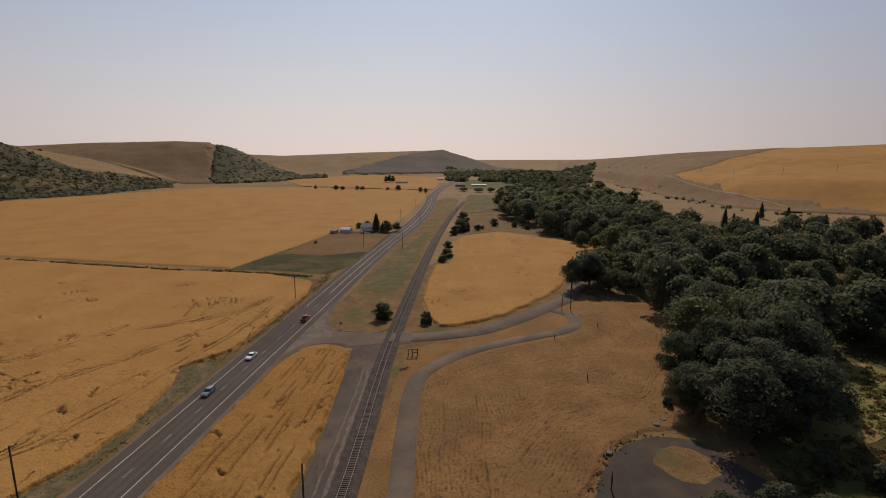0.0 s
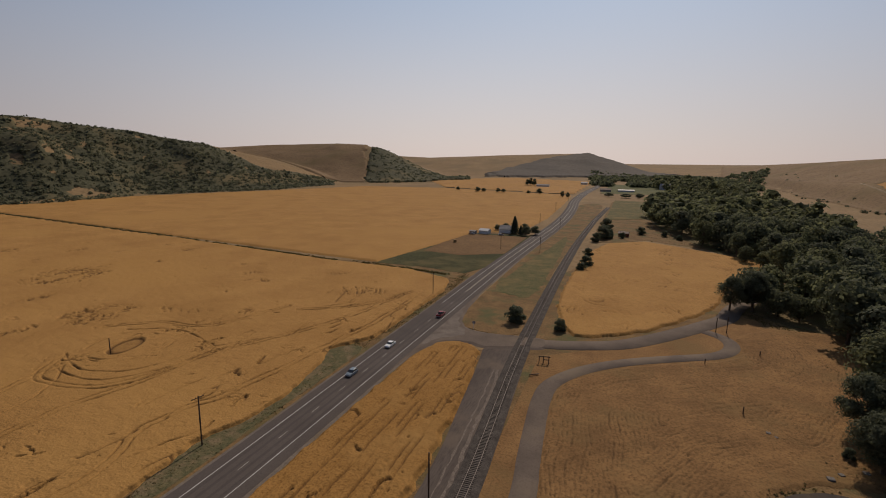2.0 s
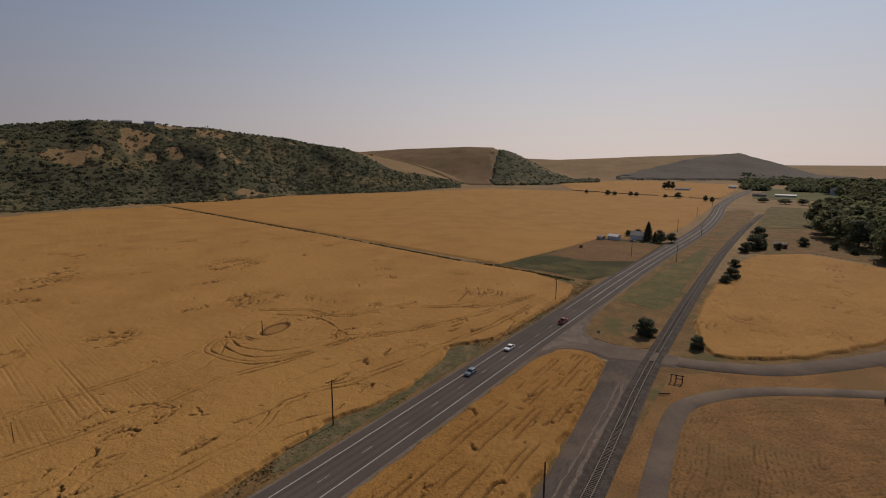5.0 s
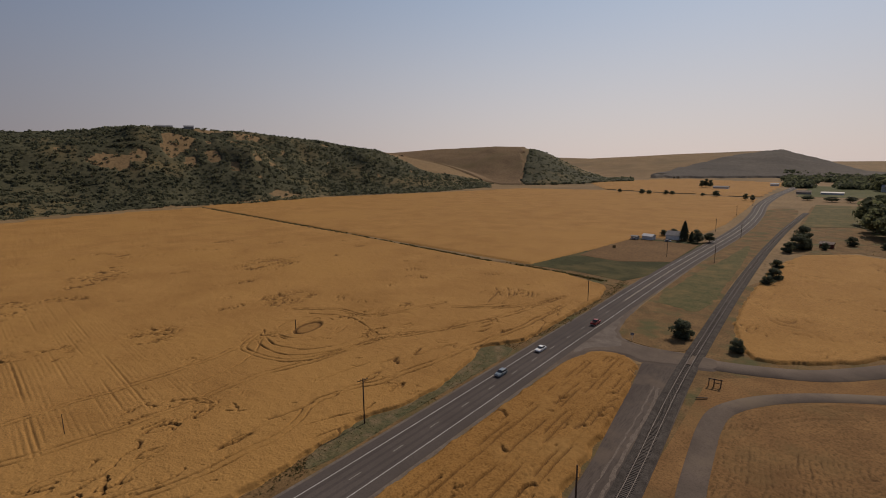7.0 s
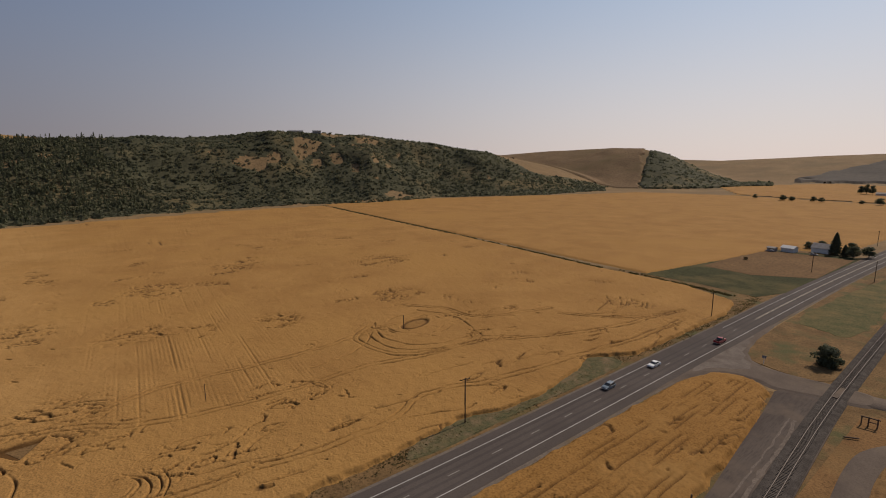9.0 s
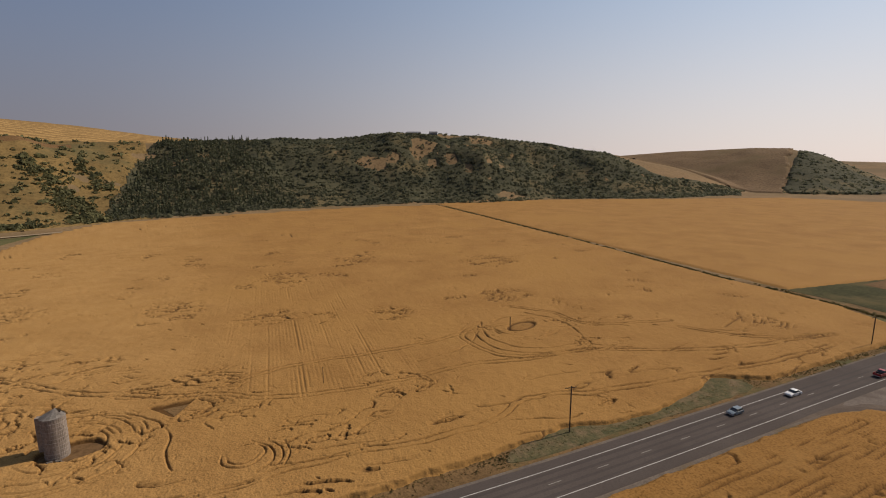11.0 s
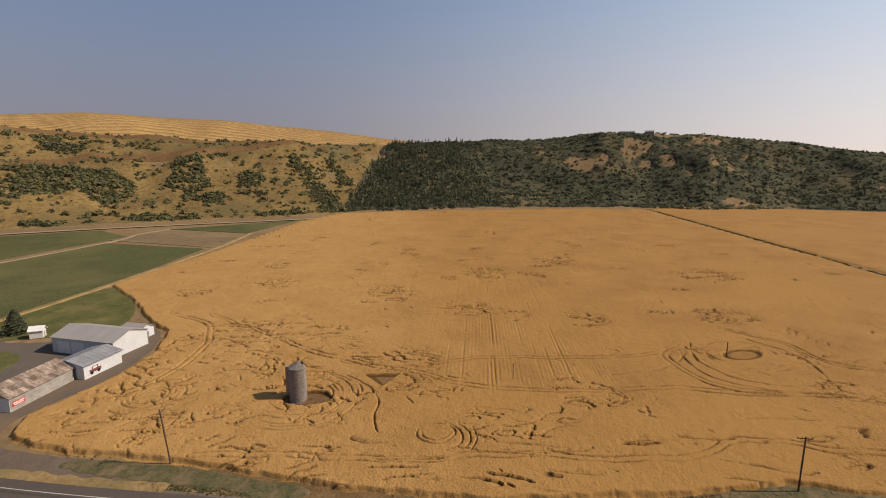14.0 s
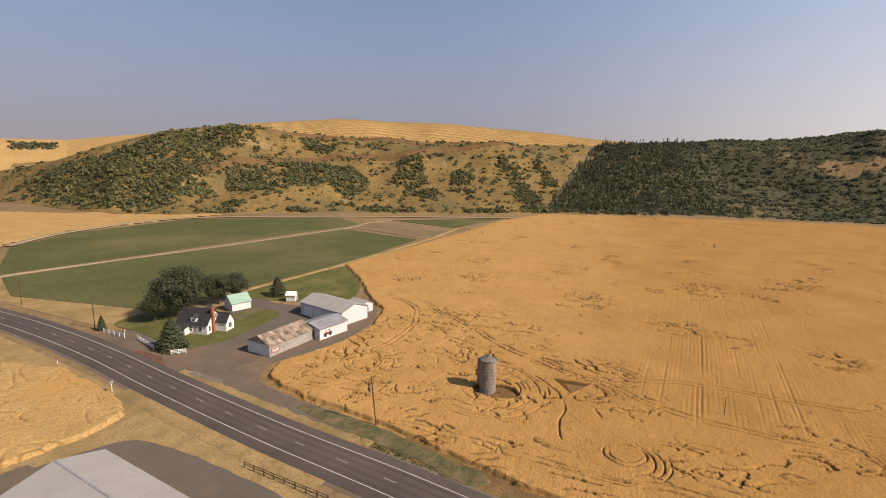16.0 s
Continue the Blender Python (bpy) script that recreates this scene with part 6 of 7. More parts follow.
tagged(bpy.data.objects["path"], "pale footpath across the lawn", "path", kind="structure")
bpy.data.objects["path"].matrix_basis = pose(0, -9, 0)

# steel building on the near side of the road
steel_hall = sheet_shed("steel_hall", pose(-37.6, -58.0, 0.1, 0, 0, -9), "large steel hall with a pale grey roof beside the lot", 12.5, 34.0, 4.6, 6.3, M["white_metal"], M["pale_metal"], 12)
boxes("ridge_cap", [(-0.14, 0.14, -17.3, 17.3, 6.42, 6.46)], M["grey_metal"], steel_hall, "darker ridge cap")
boxes("roll_door", [(-6.31, -6.26, -4, 0, 0, 3.6)], M["trim"], steel_hall)

# ---- silo ----
silo = thing("silo", pose(*SILO, 0.05), "old grey concrete stave silo with a broken roof", "silo")
R_S, H_S = 1.80, 7.5
for k in range(36):
    bm = bmesh.new()
    a0, a1 = 2 * math.pi * k / 36, 2 * math.pi * (k + 0.93) / 36
    o = [bm.verts.new((math.cos(a) * r, math.sin(a) * r, z)) for z in (-0.3, H_S + random.uniform(-0.05, 0.03)) for r, a in ((R_S, a0), (R_S, a1), (R_S - 0.14, a1), (R_S - 0.14, a0))]
    for f in ((4, 5, 6, 7), (0, 1, 5, 4), (1, 2, 6, 5), (2, 3, 7, 6), (3, 0, 4, 7)):
        bm.faces.new([o[i] for i in f])
    bmesh.ops.recalc_face_normals(bm, faces=bm.faces)
    part("stave", bm, M["concrete"], silo)
bm = bmesh.new()
bmesh.ops.create_cone(bm, cap_ends=False, segments=36, radius1=R_S - 0.1, radius2=R_S - 0.1, depth=H_S, matrix=Matrix.Translation((0, 0, H_S / 2)))
part("lining", bm, M["concrete"], silo)
for k in range(11):
    bm = bmesh.new()
    tube(bm, [(math.cos(a) * (R_S + 0.02), math.sin(a) * (R_S + 0.02), 0.5 + 0.68 * k) for a in np.linspace(0, 2 * math.pi, 33)], [0.022] * 33, 5)
    part("hoop", bm, M["weathered"], silo, "rusty steel hoop")
bm = bmesh.new()
tip = Vector((-0.25, 0.45, H_S + 1.25))
for k in range(12):
    if k == 3:
        continue
    a0, a1 = 2 * math.pi * k / 12, 2 * math.pi * (k + 1) / 12
    rim = [Vector((math.cos(a) * (R_S + 0.12), math.sin(a) * (R_S + 0.12), H_S - 0.02)) for a in (a0, a1)]
    mid = [q.lerp(tip, 0.45) for q in rim]
    v = [bm.verts.new(q) for q in (rim[0], rim[1], mid[1], mid[0])]
    bm.faces.new(v)
    if k not in (2, 4):
        bm.faces.new((v[3], v[2], bm.verts.new(tip)))
bmesh.ops.solidify(bm, geom=list(bm.faces), thickness=0.05)
part("roof", bm, M["weathered"], silo, "broken low-pitched roof with a gap")
boxes("chute", [(-0.45, 0.45, -R_S - 0.75, -R_S + 0.1, 1.2, H_S - 0.1)], M["concrete"], silo, "dark vertical unloading chute").rotation_euler = (0, 0, radians(-15))
for k in range(7):
    o = boxes("rubble", [(-0.3, 0.3, -0.2, 0.25, 0, 0.3)], M["stone"], silo, bevel=0.06)
    o.matrix_basis = pose(2.4 + 0.5 * math.cos(k * 2.1), -1.5 + 0.75 * k * 0.6, 0.0, 0, 0, 50 * k) @ Matrix.Scale(random.uniform(0.5, 1.2), 4)

# ---- poles ----
def power_pole(x, y, h, arms, turn, label, lean=0.0, name="power_pole", slim=1.0):
    root = thing(name, pose(x, y, 0, lean, 0, turn), label, "pole", "poles along the road")
    bm = bmesh.new()
    tube(bm, [(0, 0, -0.5), (0, 0, h * 0.5), (0.02, 0, h)], [0.17 * slim, 0.145 * slim, 0.11 * slim], 9)
    part("shaft", bm, M["wood"], root)
    for k in range(arms):
        z = h - 0.45 - 0.9 * k
        arm = boxes("crossarm", [(-1.15, 1.15, 0.09, 0.19, z, z + 0.12)], M["wood"], root)
        for xx in (-1.0, -0.4, 0.4, 1.0):
            bm = bmesh.new()
            bmesh.ops.create_cone(bm, cap_ends=True, segments=8, radius1=0.05, radius2=0.035, depth=0.18, matrix=Matrix.Translation((xx, 0.14, z + 0.21)))
            part("insulator", bm, M["glass"], arm)
        bm = bmesh.new()
        tube(bm, [(-0.7, 0.14, z), (0, 0.1, z - 0.6), (0.7, 0.14, z)], [0.025] * 3, 4)
        part("brace", bm, M["steel"], root)
    return root


WP = "weathered brown wooden power pole with a crossarm"
power_pole(-66.5, 57.8, 9.4, 1, 80, WP)
power_pole(-65.0, 160.3, 8.8, 1, 85, WP)
power_pole(-77.0, -42.7, 9.8, 1, -8, WP + " leaning slightly", 6)
power_pole(-24.0, 58.2, 9.0, 0, 0, "plain dark wooden pole beside the gravel track")
power_pole(-92.0, -144.0, 10.0, 2, 20, "wooden power pole with two crossarms beside the drive")
power_pole(-98.0, -189.0, 8.5, 1, 10, WP)
power_pole(-66, 262, 9, 1, 85, WP)
power_pole(-46, 350, 9, 1, 85, WP)
power_pole(-44, 260, 9, 0, 85, "plain wooden pole in the grassy strip")
power_pole(-64, 372, 9, 1, 85, WP)
power_pole(-68, 480, 9, 1, 85, WP)
power_pole(-70, 590, 9, 1, 85, WP)
power_pole(26.0, 158.2, 4.6, 0, 0, "short dark wooden post at the woods' edge")
power_pole(28.9, 158.8, 5.0, 0, 0, "short dark wooden post at the woods' edge")
power_pole(-106.0, 20.4, 4.9, 0, 0, "thin bare pole standing in the wheat", 0, slim=0.5)
power_pole(-118.6, 78.6, 4.7, 0, 0, "thin bare pole beside the cleared ring")
power_pole(24.0, 106.5, 1.7, 0, 0, "stumpy wooden post in the meadow", 0, "post")
power_pole(20.0, 131.0, 1.6, 0, 0, "stumpy wooden post beside the lane", 0, "post")
power_pole(34.0, 142.0, 1.6, 0, 0, "stumpy wooden post in the meadow", 0, "post")
power_pole(20.0, 68.5, 3.0, 0, 0, "wooden post beside the turning loop", 0, "post")
for r, az in ((700, -25.5), (720, -29.5), (760, -33.5), (820, -22.5)):
    x, y = -math.sin(radians(az)) * r, math.cos(radians(az)) * r
    o = power_pole(x, y, 11, 1, 60, "distant power pole on the eastern slope")
    o.location.z = float(rise(x, y))

# old timber frame by the crossing and the timbers lying near it
rack = thing("crossing_rack", pose(-16.8, 116.4, 0.1, 0, 0, 8) @ Matrix.Scale(0.7, 4), "old brown timber rack beside the railway crossing", "rack")
for x in (-1.0, 0.9):
    boxes("post", [(x - 0.17, x + 0.17, -0.17, 0.17, -0.2, 2.6)], M["wood"], rack, bevel=0.03)
boxes("beam", [(-2.7, 1.4, -0.14, 0.14, 2.2, 2.5)], M["wood"], rack, bevel=0.03)
boxes("beam", [(-1.2, 1.1, -0.12, 0.12, 1.1, 1.35)], M["wood"], rack, bevel=0.03)
boxes("stub_post", [(-2.6, -2.3, -0.14, 0.14, 0.0, 2.2)], M["wood"], rack)
log = thing("timber", pose(-18.3, 108.4, 0.2, 0, 0, 35), "long weathered timber lying in dry grass", "timber")
boxes("beam", [(-1.2, 1.2, -0.12, 0.12, 0, 0.22)], M["wood"], log, bevel=0.03)

# ---- fences, posts and signs near the farm ----
def board_fence(x0, y0, x1, y1, label):
    l = math.hypot(x1 - x0, y1 - y0)
    root = thing("board_fence", pose(x0, y0, 0.15, 0, 0, math.degrees(math.atan2(y1 - y0, x1 - x0))), label, "fence")
    n = max(2, int(round(l / 2.2)) + 1)
    for k in range(n):
        boxes("post", [(l * k / (n - 1) - 0.08, l * k / (n - 1) + 0.08, -0.08, 0.08, 0, 1.35)], M["trim"], root)
    for z in (0.35, 0.72, 1.08):
        boxes("rail", [(0, l, 0.06, 0.11, z, z + 0.17)], M["trim"], root)
    return root


board_fence(-90.5, -138, -90, -129, "white three-rail board fence beside the drive")
board_fence(-90.5, -124.5, -87, -114, "white three-rail board fence under the spruce")
board_fence(-86.3, -107, -88.6, -104.5, "short piece of white board fence")


def marker_post(x, y, h, label, plate=False):
    root = thing("marker_post", pose(x, y, 0.1, 0, 0, 10), label, "post")
    boxes("stake", [(-0.06, 0.06, -0.04, 0.04, 0, h)], M["trim"], root)
    boxes("plate", [(-0.45, 0.45, 0.04, 0.07, h - 0.35, h + 0.35)] if plate else [(-0.09, 0.09, 0.04, 0.06, h - 0.25, h)], M["grey_metal"] if plate else M["red_lamp"], root, "pale sign plate" if plate else "small red reflector")
    return root


marker_post(-66.6, -101, 2.2, "pale road sign on a post beside the highway", True)
marker_post(-71.5, -127, 1.2, "white marker post beside the highway")
marker_post(-93, -133, 1.2, "white marker post at the drive")
marker_post(-41, 133.5, 1.8, "small sign post at the junction", True)
rail_fence = thing("rail_fence", pose(-56.8, -56.0, 0.1, 0, 0, 84), "weathered wooden rail fence in dry grass", "fence")
for k in range(9):
    stake = boxes("post", [(-0.07, 0.07, -0.07, 0.07, -0.2, 1.05)], M["wood"], rail_fence)
    stake.matrix_basis = pose(2.2 * k, 0, 0, random.uniform(-4, 4), random.uniform(-4, 4), 0)
    if k < 8:
        for z in (0.45, 0.88):
            boxes("rail", [(2.2 * k - 0.1, 2.2 * k + 2.3, 0.05, 0.11, z, z + 0.10)], M["wood"], rail_fence)

# swing frame on the lawn behind the sheds
swing = thing("swing_frame", pose(-152.0, -130.0, 0.2, 0, 0, 20), "rusty orange swing frame on the lawn", "swing")
M["orange"] = material("rusty_orange_paint", (0.25, 0.10, 0.045), (0.34, 0.15, 0.07), 2, rough=0.6, bump=0.1)
for x in (-1.3, 1.3):
    for y in (-0.9, 0.9):
        bm = bmesh.new()
        tube(bm, [(x, y, -0.1), (x, 0, 2.1)], [0.06, 0.06], 6)
        part("leg", bm, M["orange"], swing)
bm = bmesh.new()
tube(bm, [(-1.4, 0, 2.1), (1.4, 0, 2.1)], [0.06, 0.06], 6)
part("crossbar", bm, M["orange"], swing)

# round bale left on the bare field
bale = thing("hay_bale", pose(-96.5, 272, 0.9, 0, 0, 30), "round pale straw bale on the bare field", "bale")
bm = bmesh.new()
bmesh.ops.create_cone(bm, cap_ends=True, segments=18, radius1=0.9, radius2=0.9, depth=1.4, matrix=Matrix.Rotation(radians(90), 4, "X"))
bmesh.ops.bevel(bm, geom=[e for e in bm.edges if e.calc_length() < 0.5], offset=0.08, segments=2, affect="EDGES")
part("bale_body", bm, M["straw"], bale)

# ---- far buildings ----
def small_building(x, y, w, l, eave, ridge, turn, wall, roof, label, name="farm_building"):
    z = float(rise(x, y))
    root = thing(name, pose(x, y, z, 0, 0, turn), label, "building")
    gable_walls("wall", w, l, eave, ridge, 0.2, wall, root)
    roof_sheets(w, l, eave, ridge, 0.4, roof, root)
    window(root, 0, l / 2 + 0.01, 1.0, 1.6, 1.3, 0)
    window(root, w / 2 + 0.01, 0, 1.0, 1.6, 1.3, -90)
    boxes("door", [(w * 0.25, w * 0.25 + 1, l / 2, l / 2 + 0.06, 0, 1.72)], M["grey_metal"], root)
    return root


small_building(-90, 313, 4.6, 6.4, 2.4, 3.5, 80, M["trim"], M["white_wall"], "white low house at the far farmstead")
small_building(-78, 324, 7, 8, 2.8, 5.0, 85, M["trim"], M["weathered"], "grey-roofed farmhouse among the far trees")
small_building(-97, 309, 3, 4, 2.0, 2.5, 80, M["weathered"], M["weathered"], "low grey shed at the far farmstead", "shed")
small_building(-10, 822, 8, 24, 2.4, 3.6, 90, M["white_metal"], M["pale_metal"], "long pale barn far up the valley", "barn")
small_building(-40, 812, 9, 16, 3, 5, 90, M["weathered"], M["rust"], "brown shed beside the long far barn", "shed")
small_building(50, 915, 12, 16, 6, 10, 80, M["white_metal"], M["pale_metal"], "white far farm building", "barn")
small_building(-150, 884, 9, 22, 3, 4.6, 90, M["white_wall"], M["weathered"], "low far farm building by trees")
small_building(-90, 1000, 9, 12, 4, 6, 90, M["white_wall"], M["pale_metal"], "white far house by the road")
small_building(176, 352, 9, 12, 3.5, 6, 40, M["weathered"], M["grey_metal"], "grey house among conifers below the hill", "house")
small_building(200, 318, 9, 14, 3.2, 5, 60, M["white_wall"], M["pale_metal"], "pale house at the woods' edge", "house")
small_building(236, 300, 8, 12, 3.2, 5, 40, M["white_wall"], M["pale_metal"], "pale house at the woods' edge", "house")
small_building(-3.5, 341, 4, 6, 2.4, 3.4, 80, M["sign_barn"], M["rust"], "small rusty red shed in the rough pasture", "shed")
for az, w in ((67.8, 22), (65.6, 13)):
    r = 832
    x, y = -math.sin(radians(az)) * r, math.cos(radians(az)) * r
    small_building(x, y, 9, w, 3.4, 5.2, 90 + az, M["weathered"], M["grey_metal"], "low house on the hill's crest", "house")

# ---- vehicles ----
def car_paint(name, colour):
    return material(name, tuple(0.9 * c for c in colour), colour, 2, rough=0.3, bump=0, spec=0.5)


def vehicle(x, y, turn, paint, label, category, profile, cabin, width, wheels, name, z=0.30, bed=None):
    """A road vehicle: a body swept from its side profile, a glazed cabin, wheels with rims, lights; it faces +x."""
    root = thing(name, pose(x, y, z, 0, 0, turn) @ Matrix.Scale(1 / UNIT, 4), label, category)
    bm = bmesh.new()
    rows = []
    for yy, ins in ((-width / 2, 0.06), (-width / 2 + 0.08, 0.0), (width / 2 - 0.08, 0.0), (width / 2, 0.06)):
        rows.append([bm.verts.new((px * (1 - ins * 0.15), yy, pz - (ins if pz > 0.6 else 0))) for px, pz in profile])
    for a, b in zip(rows, rows[1:]):
        for k in range(len(profile)):
            bm.faces.new((a[k], a[(k + 1) % len(profile)], b[(k + 1) % len(profile)], b[k]))
    bm.faces.new(rows[0][::-1])
    bm.faces.new(rows[-1])
    bmesh.ops.recalc_face_normals(bm, faces=bm.faces)
    body = part("body", bm, paint, root)
    bm = bmesh.new()
    low = [bm.verts.new((px, yy, cabin[2])) for px, yy in ((cabin[0], -width / 2 + 0.06), (cabin[1], -width / 2 + 0.06), (cabin[1], width / 2 - 0.06), (cabin[0], width / 2 - 0.06))]
    hi = [bm.verts.new((px, yy, cabin[3])) for px, yy in ((cabin[4], -width / 2 + 0.24), (cabin[5], -width / 2 + 0.24), (cabin[5], width / 2 - 0.24), (cabin[4], width / 2 - 0.24))]
    for k in range(4):
        bm.faces.new((low[k], low[(k + 1) % 4], hi[(k + 1) % 4], hi[k]))
    bm.faces.new(hi)
    part("windows", bm, M["glass"], root, "dark tinted windows")
    boxes("roof", [(cabin[4] - 0.05, cabin[5] + 0.05, -width / 2 + 0.22, width / 2 - 0.22, cabin[3] - 0.02, cabin[3] + 0.05)], paint, root, bevel=0.03)
    for px in wheels:
        for yy in (-width / 2 + 0.1, width / 2 - 0.1):
            bm = bmesh.new()
            bmesh.ops.create_cone(bm, cap_ends=True, segments=20, radius1=0.34, radius2=0.34, depth=0.22, matrix=Matrix.Translation((px, yy, 0.34)) @ Matrix.Rotation(radians(90), 4, "X"))
            wheel = part("wheel", bm, M["tyre"], root, "black tyre")
            bm = bmesh.new()
            bmesh.ops.create_cone(bm, cap_ends=True, segments=14, radius1=0.2, radius2=0.2, depth=0.25, matrix=Matrix.Translation((px, yy, 0.34)) @ Matrix.Rotation(radians(90), 4, "X"))
            part("rim", bm, M["chrome"], wheel, "bright metal rim")
    x0, x1 = min(p[0] for p in profile), max(p[0] for p in profile)
    for yy in (-width / 2 + 0.3, width / 2 - 0.3):
        boxes("headlight", [(x1 - 0.04, x1 + 0.02, yy - 0.18, yy + 0.18, 0.62, 0.76)], M["lamp"], root, "clear headlight")
        boxes("tail_light", [(x0 - 0.02, x0 + 0.04, yy - 0.16, yy + 0.16, 0.68, 0.86)], M["red_lamp"], root, "red tail light")
        boxes("door_mirror", [(cabin[1] - 0.35, cabin[1] - 0.2, yy * 1.42 - 0.08, yy * 1.42 + 0.08, cabin[2], cabin[2] + 0.14)], paint, root)
    boxes("bumper", [(x1 - 0.08, x1 + 0.07, -width / 2 + 0.08, width / 2 - 0.08, 0.3, 0.52)], M["chrome"], root, bevel=0.03)
    boxes("bumper", [(x0 - 0.07, x0 + 0.08, -width / 2 + 0.08, width / 2 - 0.08, 0.32, 0.54)], M["chrome"], root, bevel=0.03)
    if bed:
        boxes("bed_floor", [(bed[0], bed[1], -width / 2 + 0.12, width / 2 - 0.12, 0.93, 0.96)], M["tyre"], root, "black load bed")
        boxes("bed_wall", [(bed[0], bed[1], -width / 2, -width / 2 + 0.1, 0.9, 1.2), (bed[0], bed[1], width / 2 - 0.1, width / 2, 0.9, 1.2), (bed[0], bed[0] + 0.08, -width / 2 + 0.1, width / 2 - 0.1, 0.9, 1.2)], paint, root)
    return root


SEDAN = [(-2.4, 0.35), (-2.4, 0.82), (-2.25, 0.95), (-1.4, 0.98), (0.75, 0.98), (1.6, 0.9), (2.2, 0.78), (2.4, 0.6), (2.4, 0.32), (1.9, 0.24), (-1.9, 0.24)]
TRUCK = [(-2.8, 0.45), (-2.8, 0.92), (-0.7, 0.95), (0.9, 1.15), (1.6, 1.12), (2.5, 1.02), (2.75, 0.85), (2.75, 0.4), (2.2, 0.32), (-2.3, 0.32)]
HATCH = [(-2.1, 0.35), (-2.15, 0.8), (-2.0, 1.0), (0.7, 1.0), (1.5, 0.95), (2.05, 0.8), (2.15, 0.6), (2.15, 0.32), (1.7, 0.25), (-1.7, 0.25)]
vehicle(-57.2, 111.0, -90, car_paint("white_car_paint", (0.75, 0.75, 0.73)), "white four-door saloon car on the highway", "car", SEDAN, (-1.75, 1.05, 0.96, 1.42, -1.0, 0.25), 1.82, (-1.4, 1.45), "saloon_car")
vehicle(-54.0, 140.0, 90, car_paint("red_truck_paint", (0.34, 0.035, 0.03)), "red pickup truck with an empty load bed", "pickup truck", TRUCK, (-0.75, 1.25, 1.1, 1.78, -0.55, 0.55), 1.95, (-1.75, 1.8), "pickup_truck", bed=(-2.75, -0.8))
vehicle(-57.4, 92.0, -90, car_paint("grey_blue_car_paint", (0.16, 0.20, 0.23)), "grey-blue hatchback car on the highway", "car", HATCH, (-1.95, 1.0, 0.98, 1.48, -1.6, 0.2), 1.8, (-1.3, 1.35), "hatchback_car")
vehicle(24.0, 64.0, 30, car_paint("dull_silver_paint", (0.14, 0.14, 0.14)), "dull silver car parked at the turning loop", "car", HATCH, (-1.95, 1.0, 0.98, 1.48, -1.6, 0.2), 1.8, (-1.3, 1.35), "hatchback_car", 0.26)

vehicle(-97.0, 306.0, 170, car_paint("grey_car_paint", (0.30, 0.30, 0.31)), "grey car parked at the far farmstead", "car", SEDAN, (-1.75, 1.05, 0.96, 1.42, -1.0, 0.25), 1.82, (-1.4, 1.45), "saloon_car", 0.22)
vehicle(-78.0, 310.0, 20, car_paint("pale_car_paint", (0.45, 0.45, 0.44)), "pale car parked at the far farmstead", "car", HATCH, (-1.95, 1.0, 0.98, 1.48, -1.6, 0.2), 1.8, (-1.3, 1.35), "hatchback_car", 0.22)

# ---- small ground pieces ----
M["slab"] = material("cracked_pale_concrete", (0.135, 0.110, 0.092), (0.195, 0.162, 0.138), 0.5, fine=3.0, grain=0.35)
patch("turning_loop", [(12, 50), (17, 66), (23, 78), (30, 83.5), (38, 83), (43, 76), (46, 68), (44, 50)], 0.22, M["loop"], "grey tarmac turning loop")
patch("loop_island", [(29, 74), (30.5, 79.5), (35, 81), (39, 77), (37, 72.5), (33, 71.5)], 0.26, M["verge"], "dry grass island in the loop", True, 1.6, 0.6)
M["bank_green"] = material("yellow_green_bank_grass", (0.105, 0.110, 0.036), (0.185, 0.165, 0.058), 0.25, fine=2.0, bump=0.6, third=(0.215, 0.150, 0.065), third_scale=0.08)
patch("river_bank_grass", [(56, 84), (66, 84), (84, 96), (96, 116), (88, 122), (76, 106)], 0.20, M["bank_green"], "grassy bank with green and dry patches")
water = material("river_water", (0.03, 0.035, 0.03), (0.05, 0.055, 0.045), 0.3, fine=2, rough=0.08, bump=0.05, spec=0.5)
patch("river", [(50, 40), (64, 62), (84, 80), (104, 104), (122, 128), (128, 124), (110, 98), (92, 74), (74, 56), (62, 40)], 0.18, water, "dark narrow river under the trees")
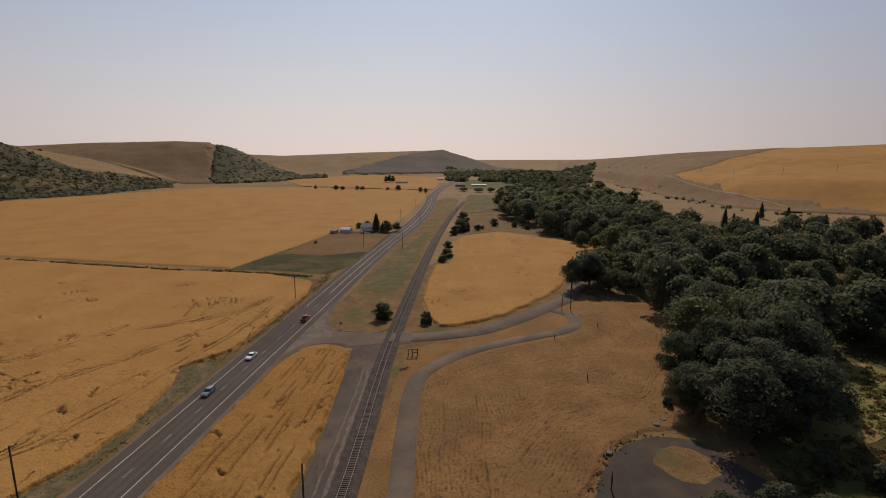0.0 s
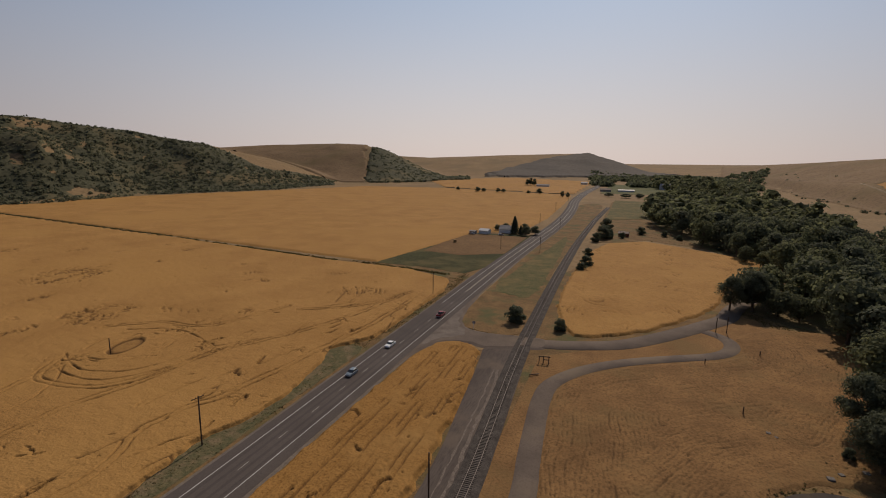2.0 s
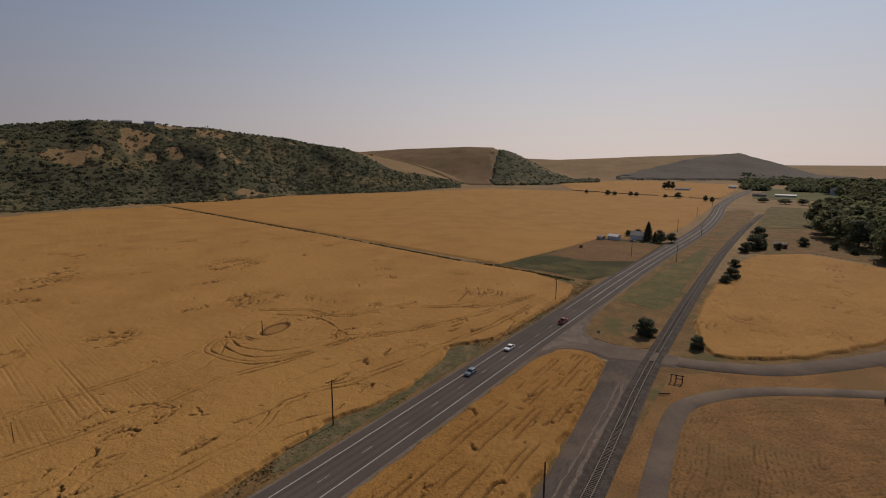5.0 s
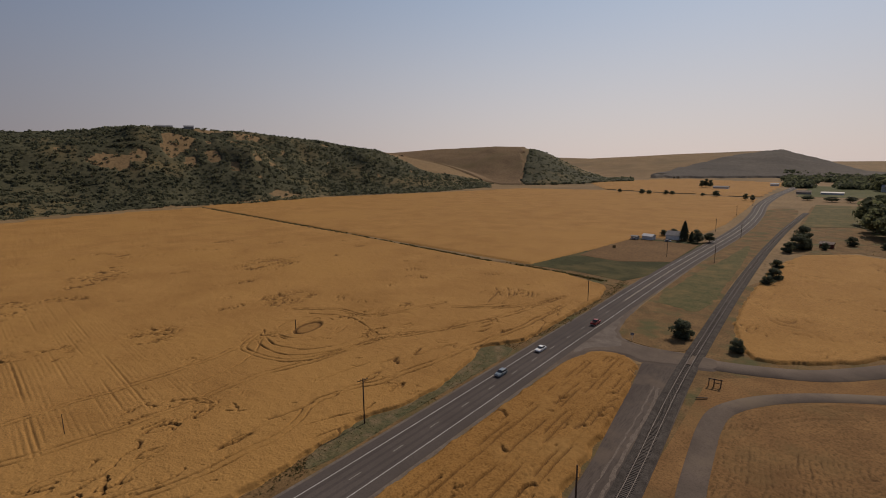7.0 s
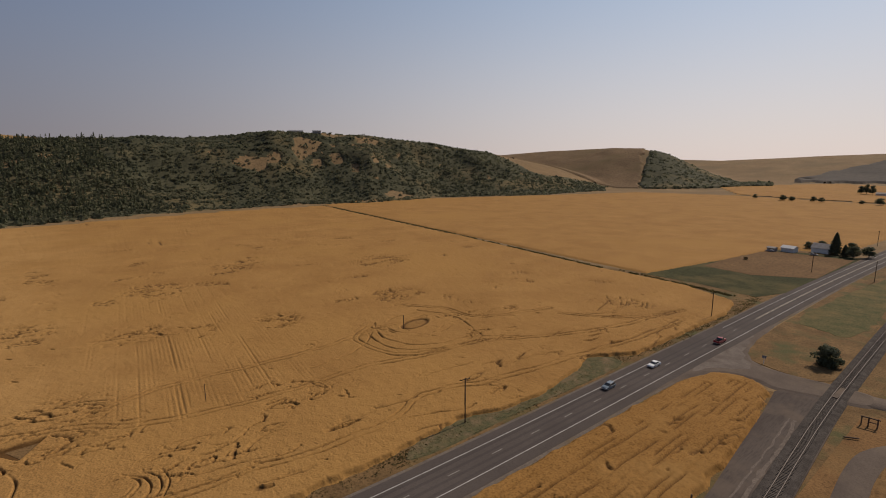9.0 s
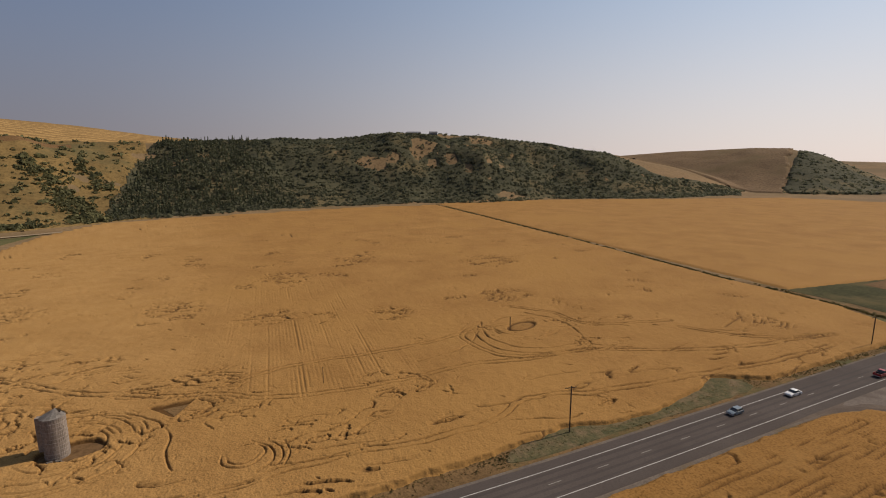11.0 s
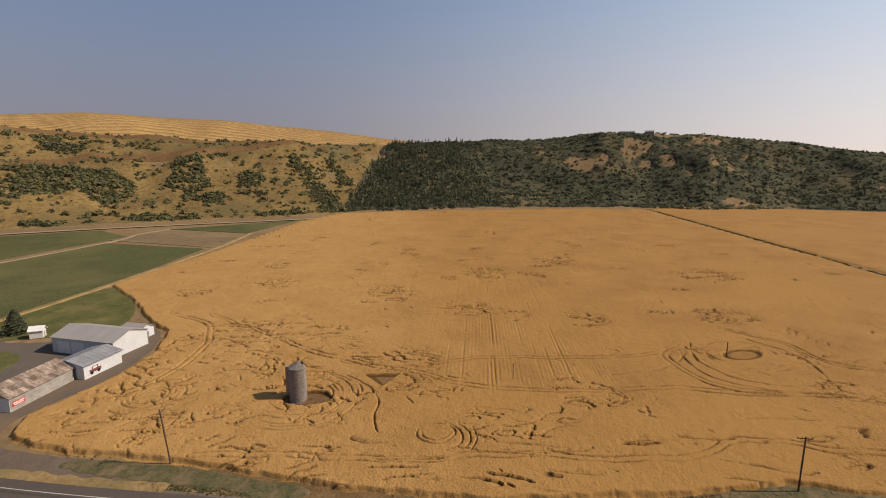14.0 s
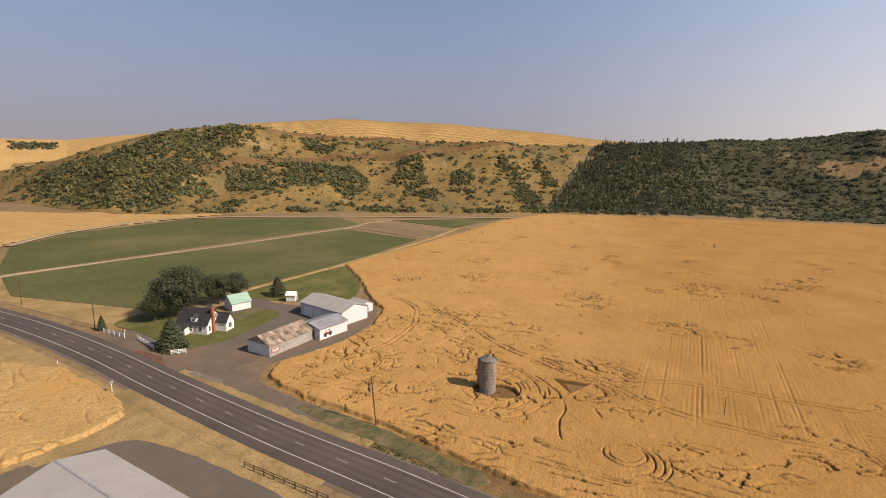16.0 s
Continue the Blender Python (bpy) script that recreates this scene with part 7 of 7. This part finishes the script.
M["matted"] = material("matted_green_weeds", (0.070, 0.070, 0.034), (0.138, 0.110, 0.056), 0.7, fine=2.5, bump=0.9, third=(0.165, 0.118, 0.068), third_scale=0.25)
patch("weed_patch", [(-66.5, -22), (-69.5, -30), (-71.5, -40), (-73.4, -50), (-76, -60), (-78, -58), (-77, -48), (-74.6, -36), (-71.5, -26), (-69, -18)], 0.235, M["matted"], "matted green weeds below the power pole", True, 0.9, 0.6)
patch("weed_pocket", [(-62.8, 44), (-62.8, 70), (-62.6, 96), (-64, 108), (-70.5, 104), (-68, 95), (-65.4, 80), (-65.6, 69), (-68, 57), (-66.5, 46)], 0.20, M["matted"], "matted grey-green weeds between highway and wheat", True, 0.9, 0.6)
patch("silo_ground", [(SILO[0] - 3, SILO[1] - 4), (SILO[0] + 3.5, SILO[1] - 4), (SILO[0] + 4, SILO[1] + 6.5), (SILO[0] - 3, SILO[1] + 6)], 0.08, M["brown"], "bare trampled soil round the silo")
patch("bog", [(-113, -13), (-110, -3.5), (-103.5, -8.5)], 0.10, M["verge"], "weedy triangular gap in the wheat", False)
patch("cleared_ring", [(-125, 78), (-124, 90), (-112, 92), (-111, 76)], 0.10, M["straw"], "weedy cleared ring round a pole")
patch("cracked_slab", [(-79.4, -94), (-78.5, -88), (-78.4, -82.5), (-79.8, -83.5), (-80.4, -88), (-81.2, -93)], 0.225, M["slab"], "cracked pale concrete patch in the yard", False, 0.8, 0.2)
for x, y, s in ((33, 88, 0.9), (35, 90, 0.7), (22, 78, 0.8), (39, 92, 0.8), (28, 99, 0.5), (27, 100, 0.7)):
    o = tagged(boxes("boulder", [(-0.6, 0.6, -0.5, 0.5, 0.0, 0.7)], M["stone"], None, bevel=0.18), "pale field stone in dry grass", "stone", "stones at the meadow's edge")
    o.matrix_basis = pose(x, y, 0.05, 0, 0, 60 * x) @ Matrix.Diagonal((s, s * 1.2, s * 0.8, 1))

# bring the plan to its true size
for ob in list(scene.objects):
    if ob.parent is None and ob.type in ("MESH", "EMPTY"):
        ob.matrix_basis = Matrix.Scale(UNIT, 4) @ ob.matrix_basis
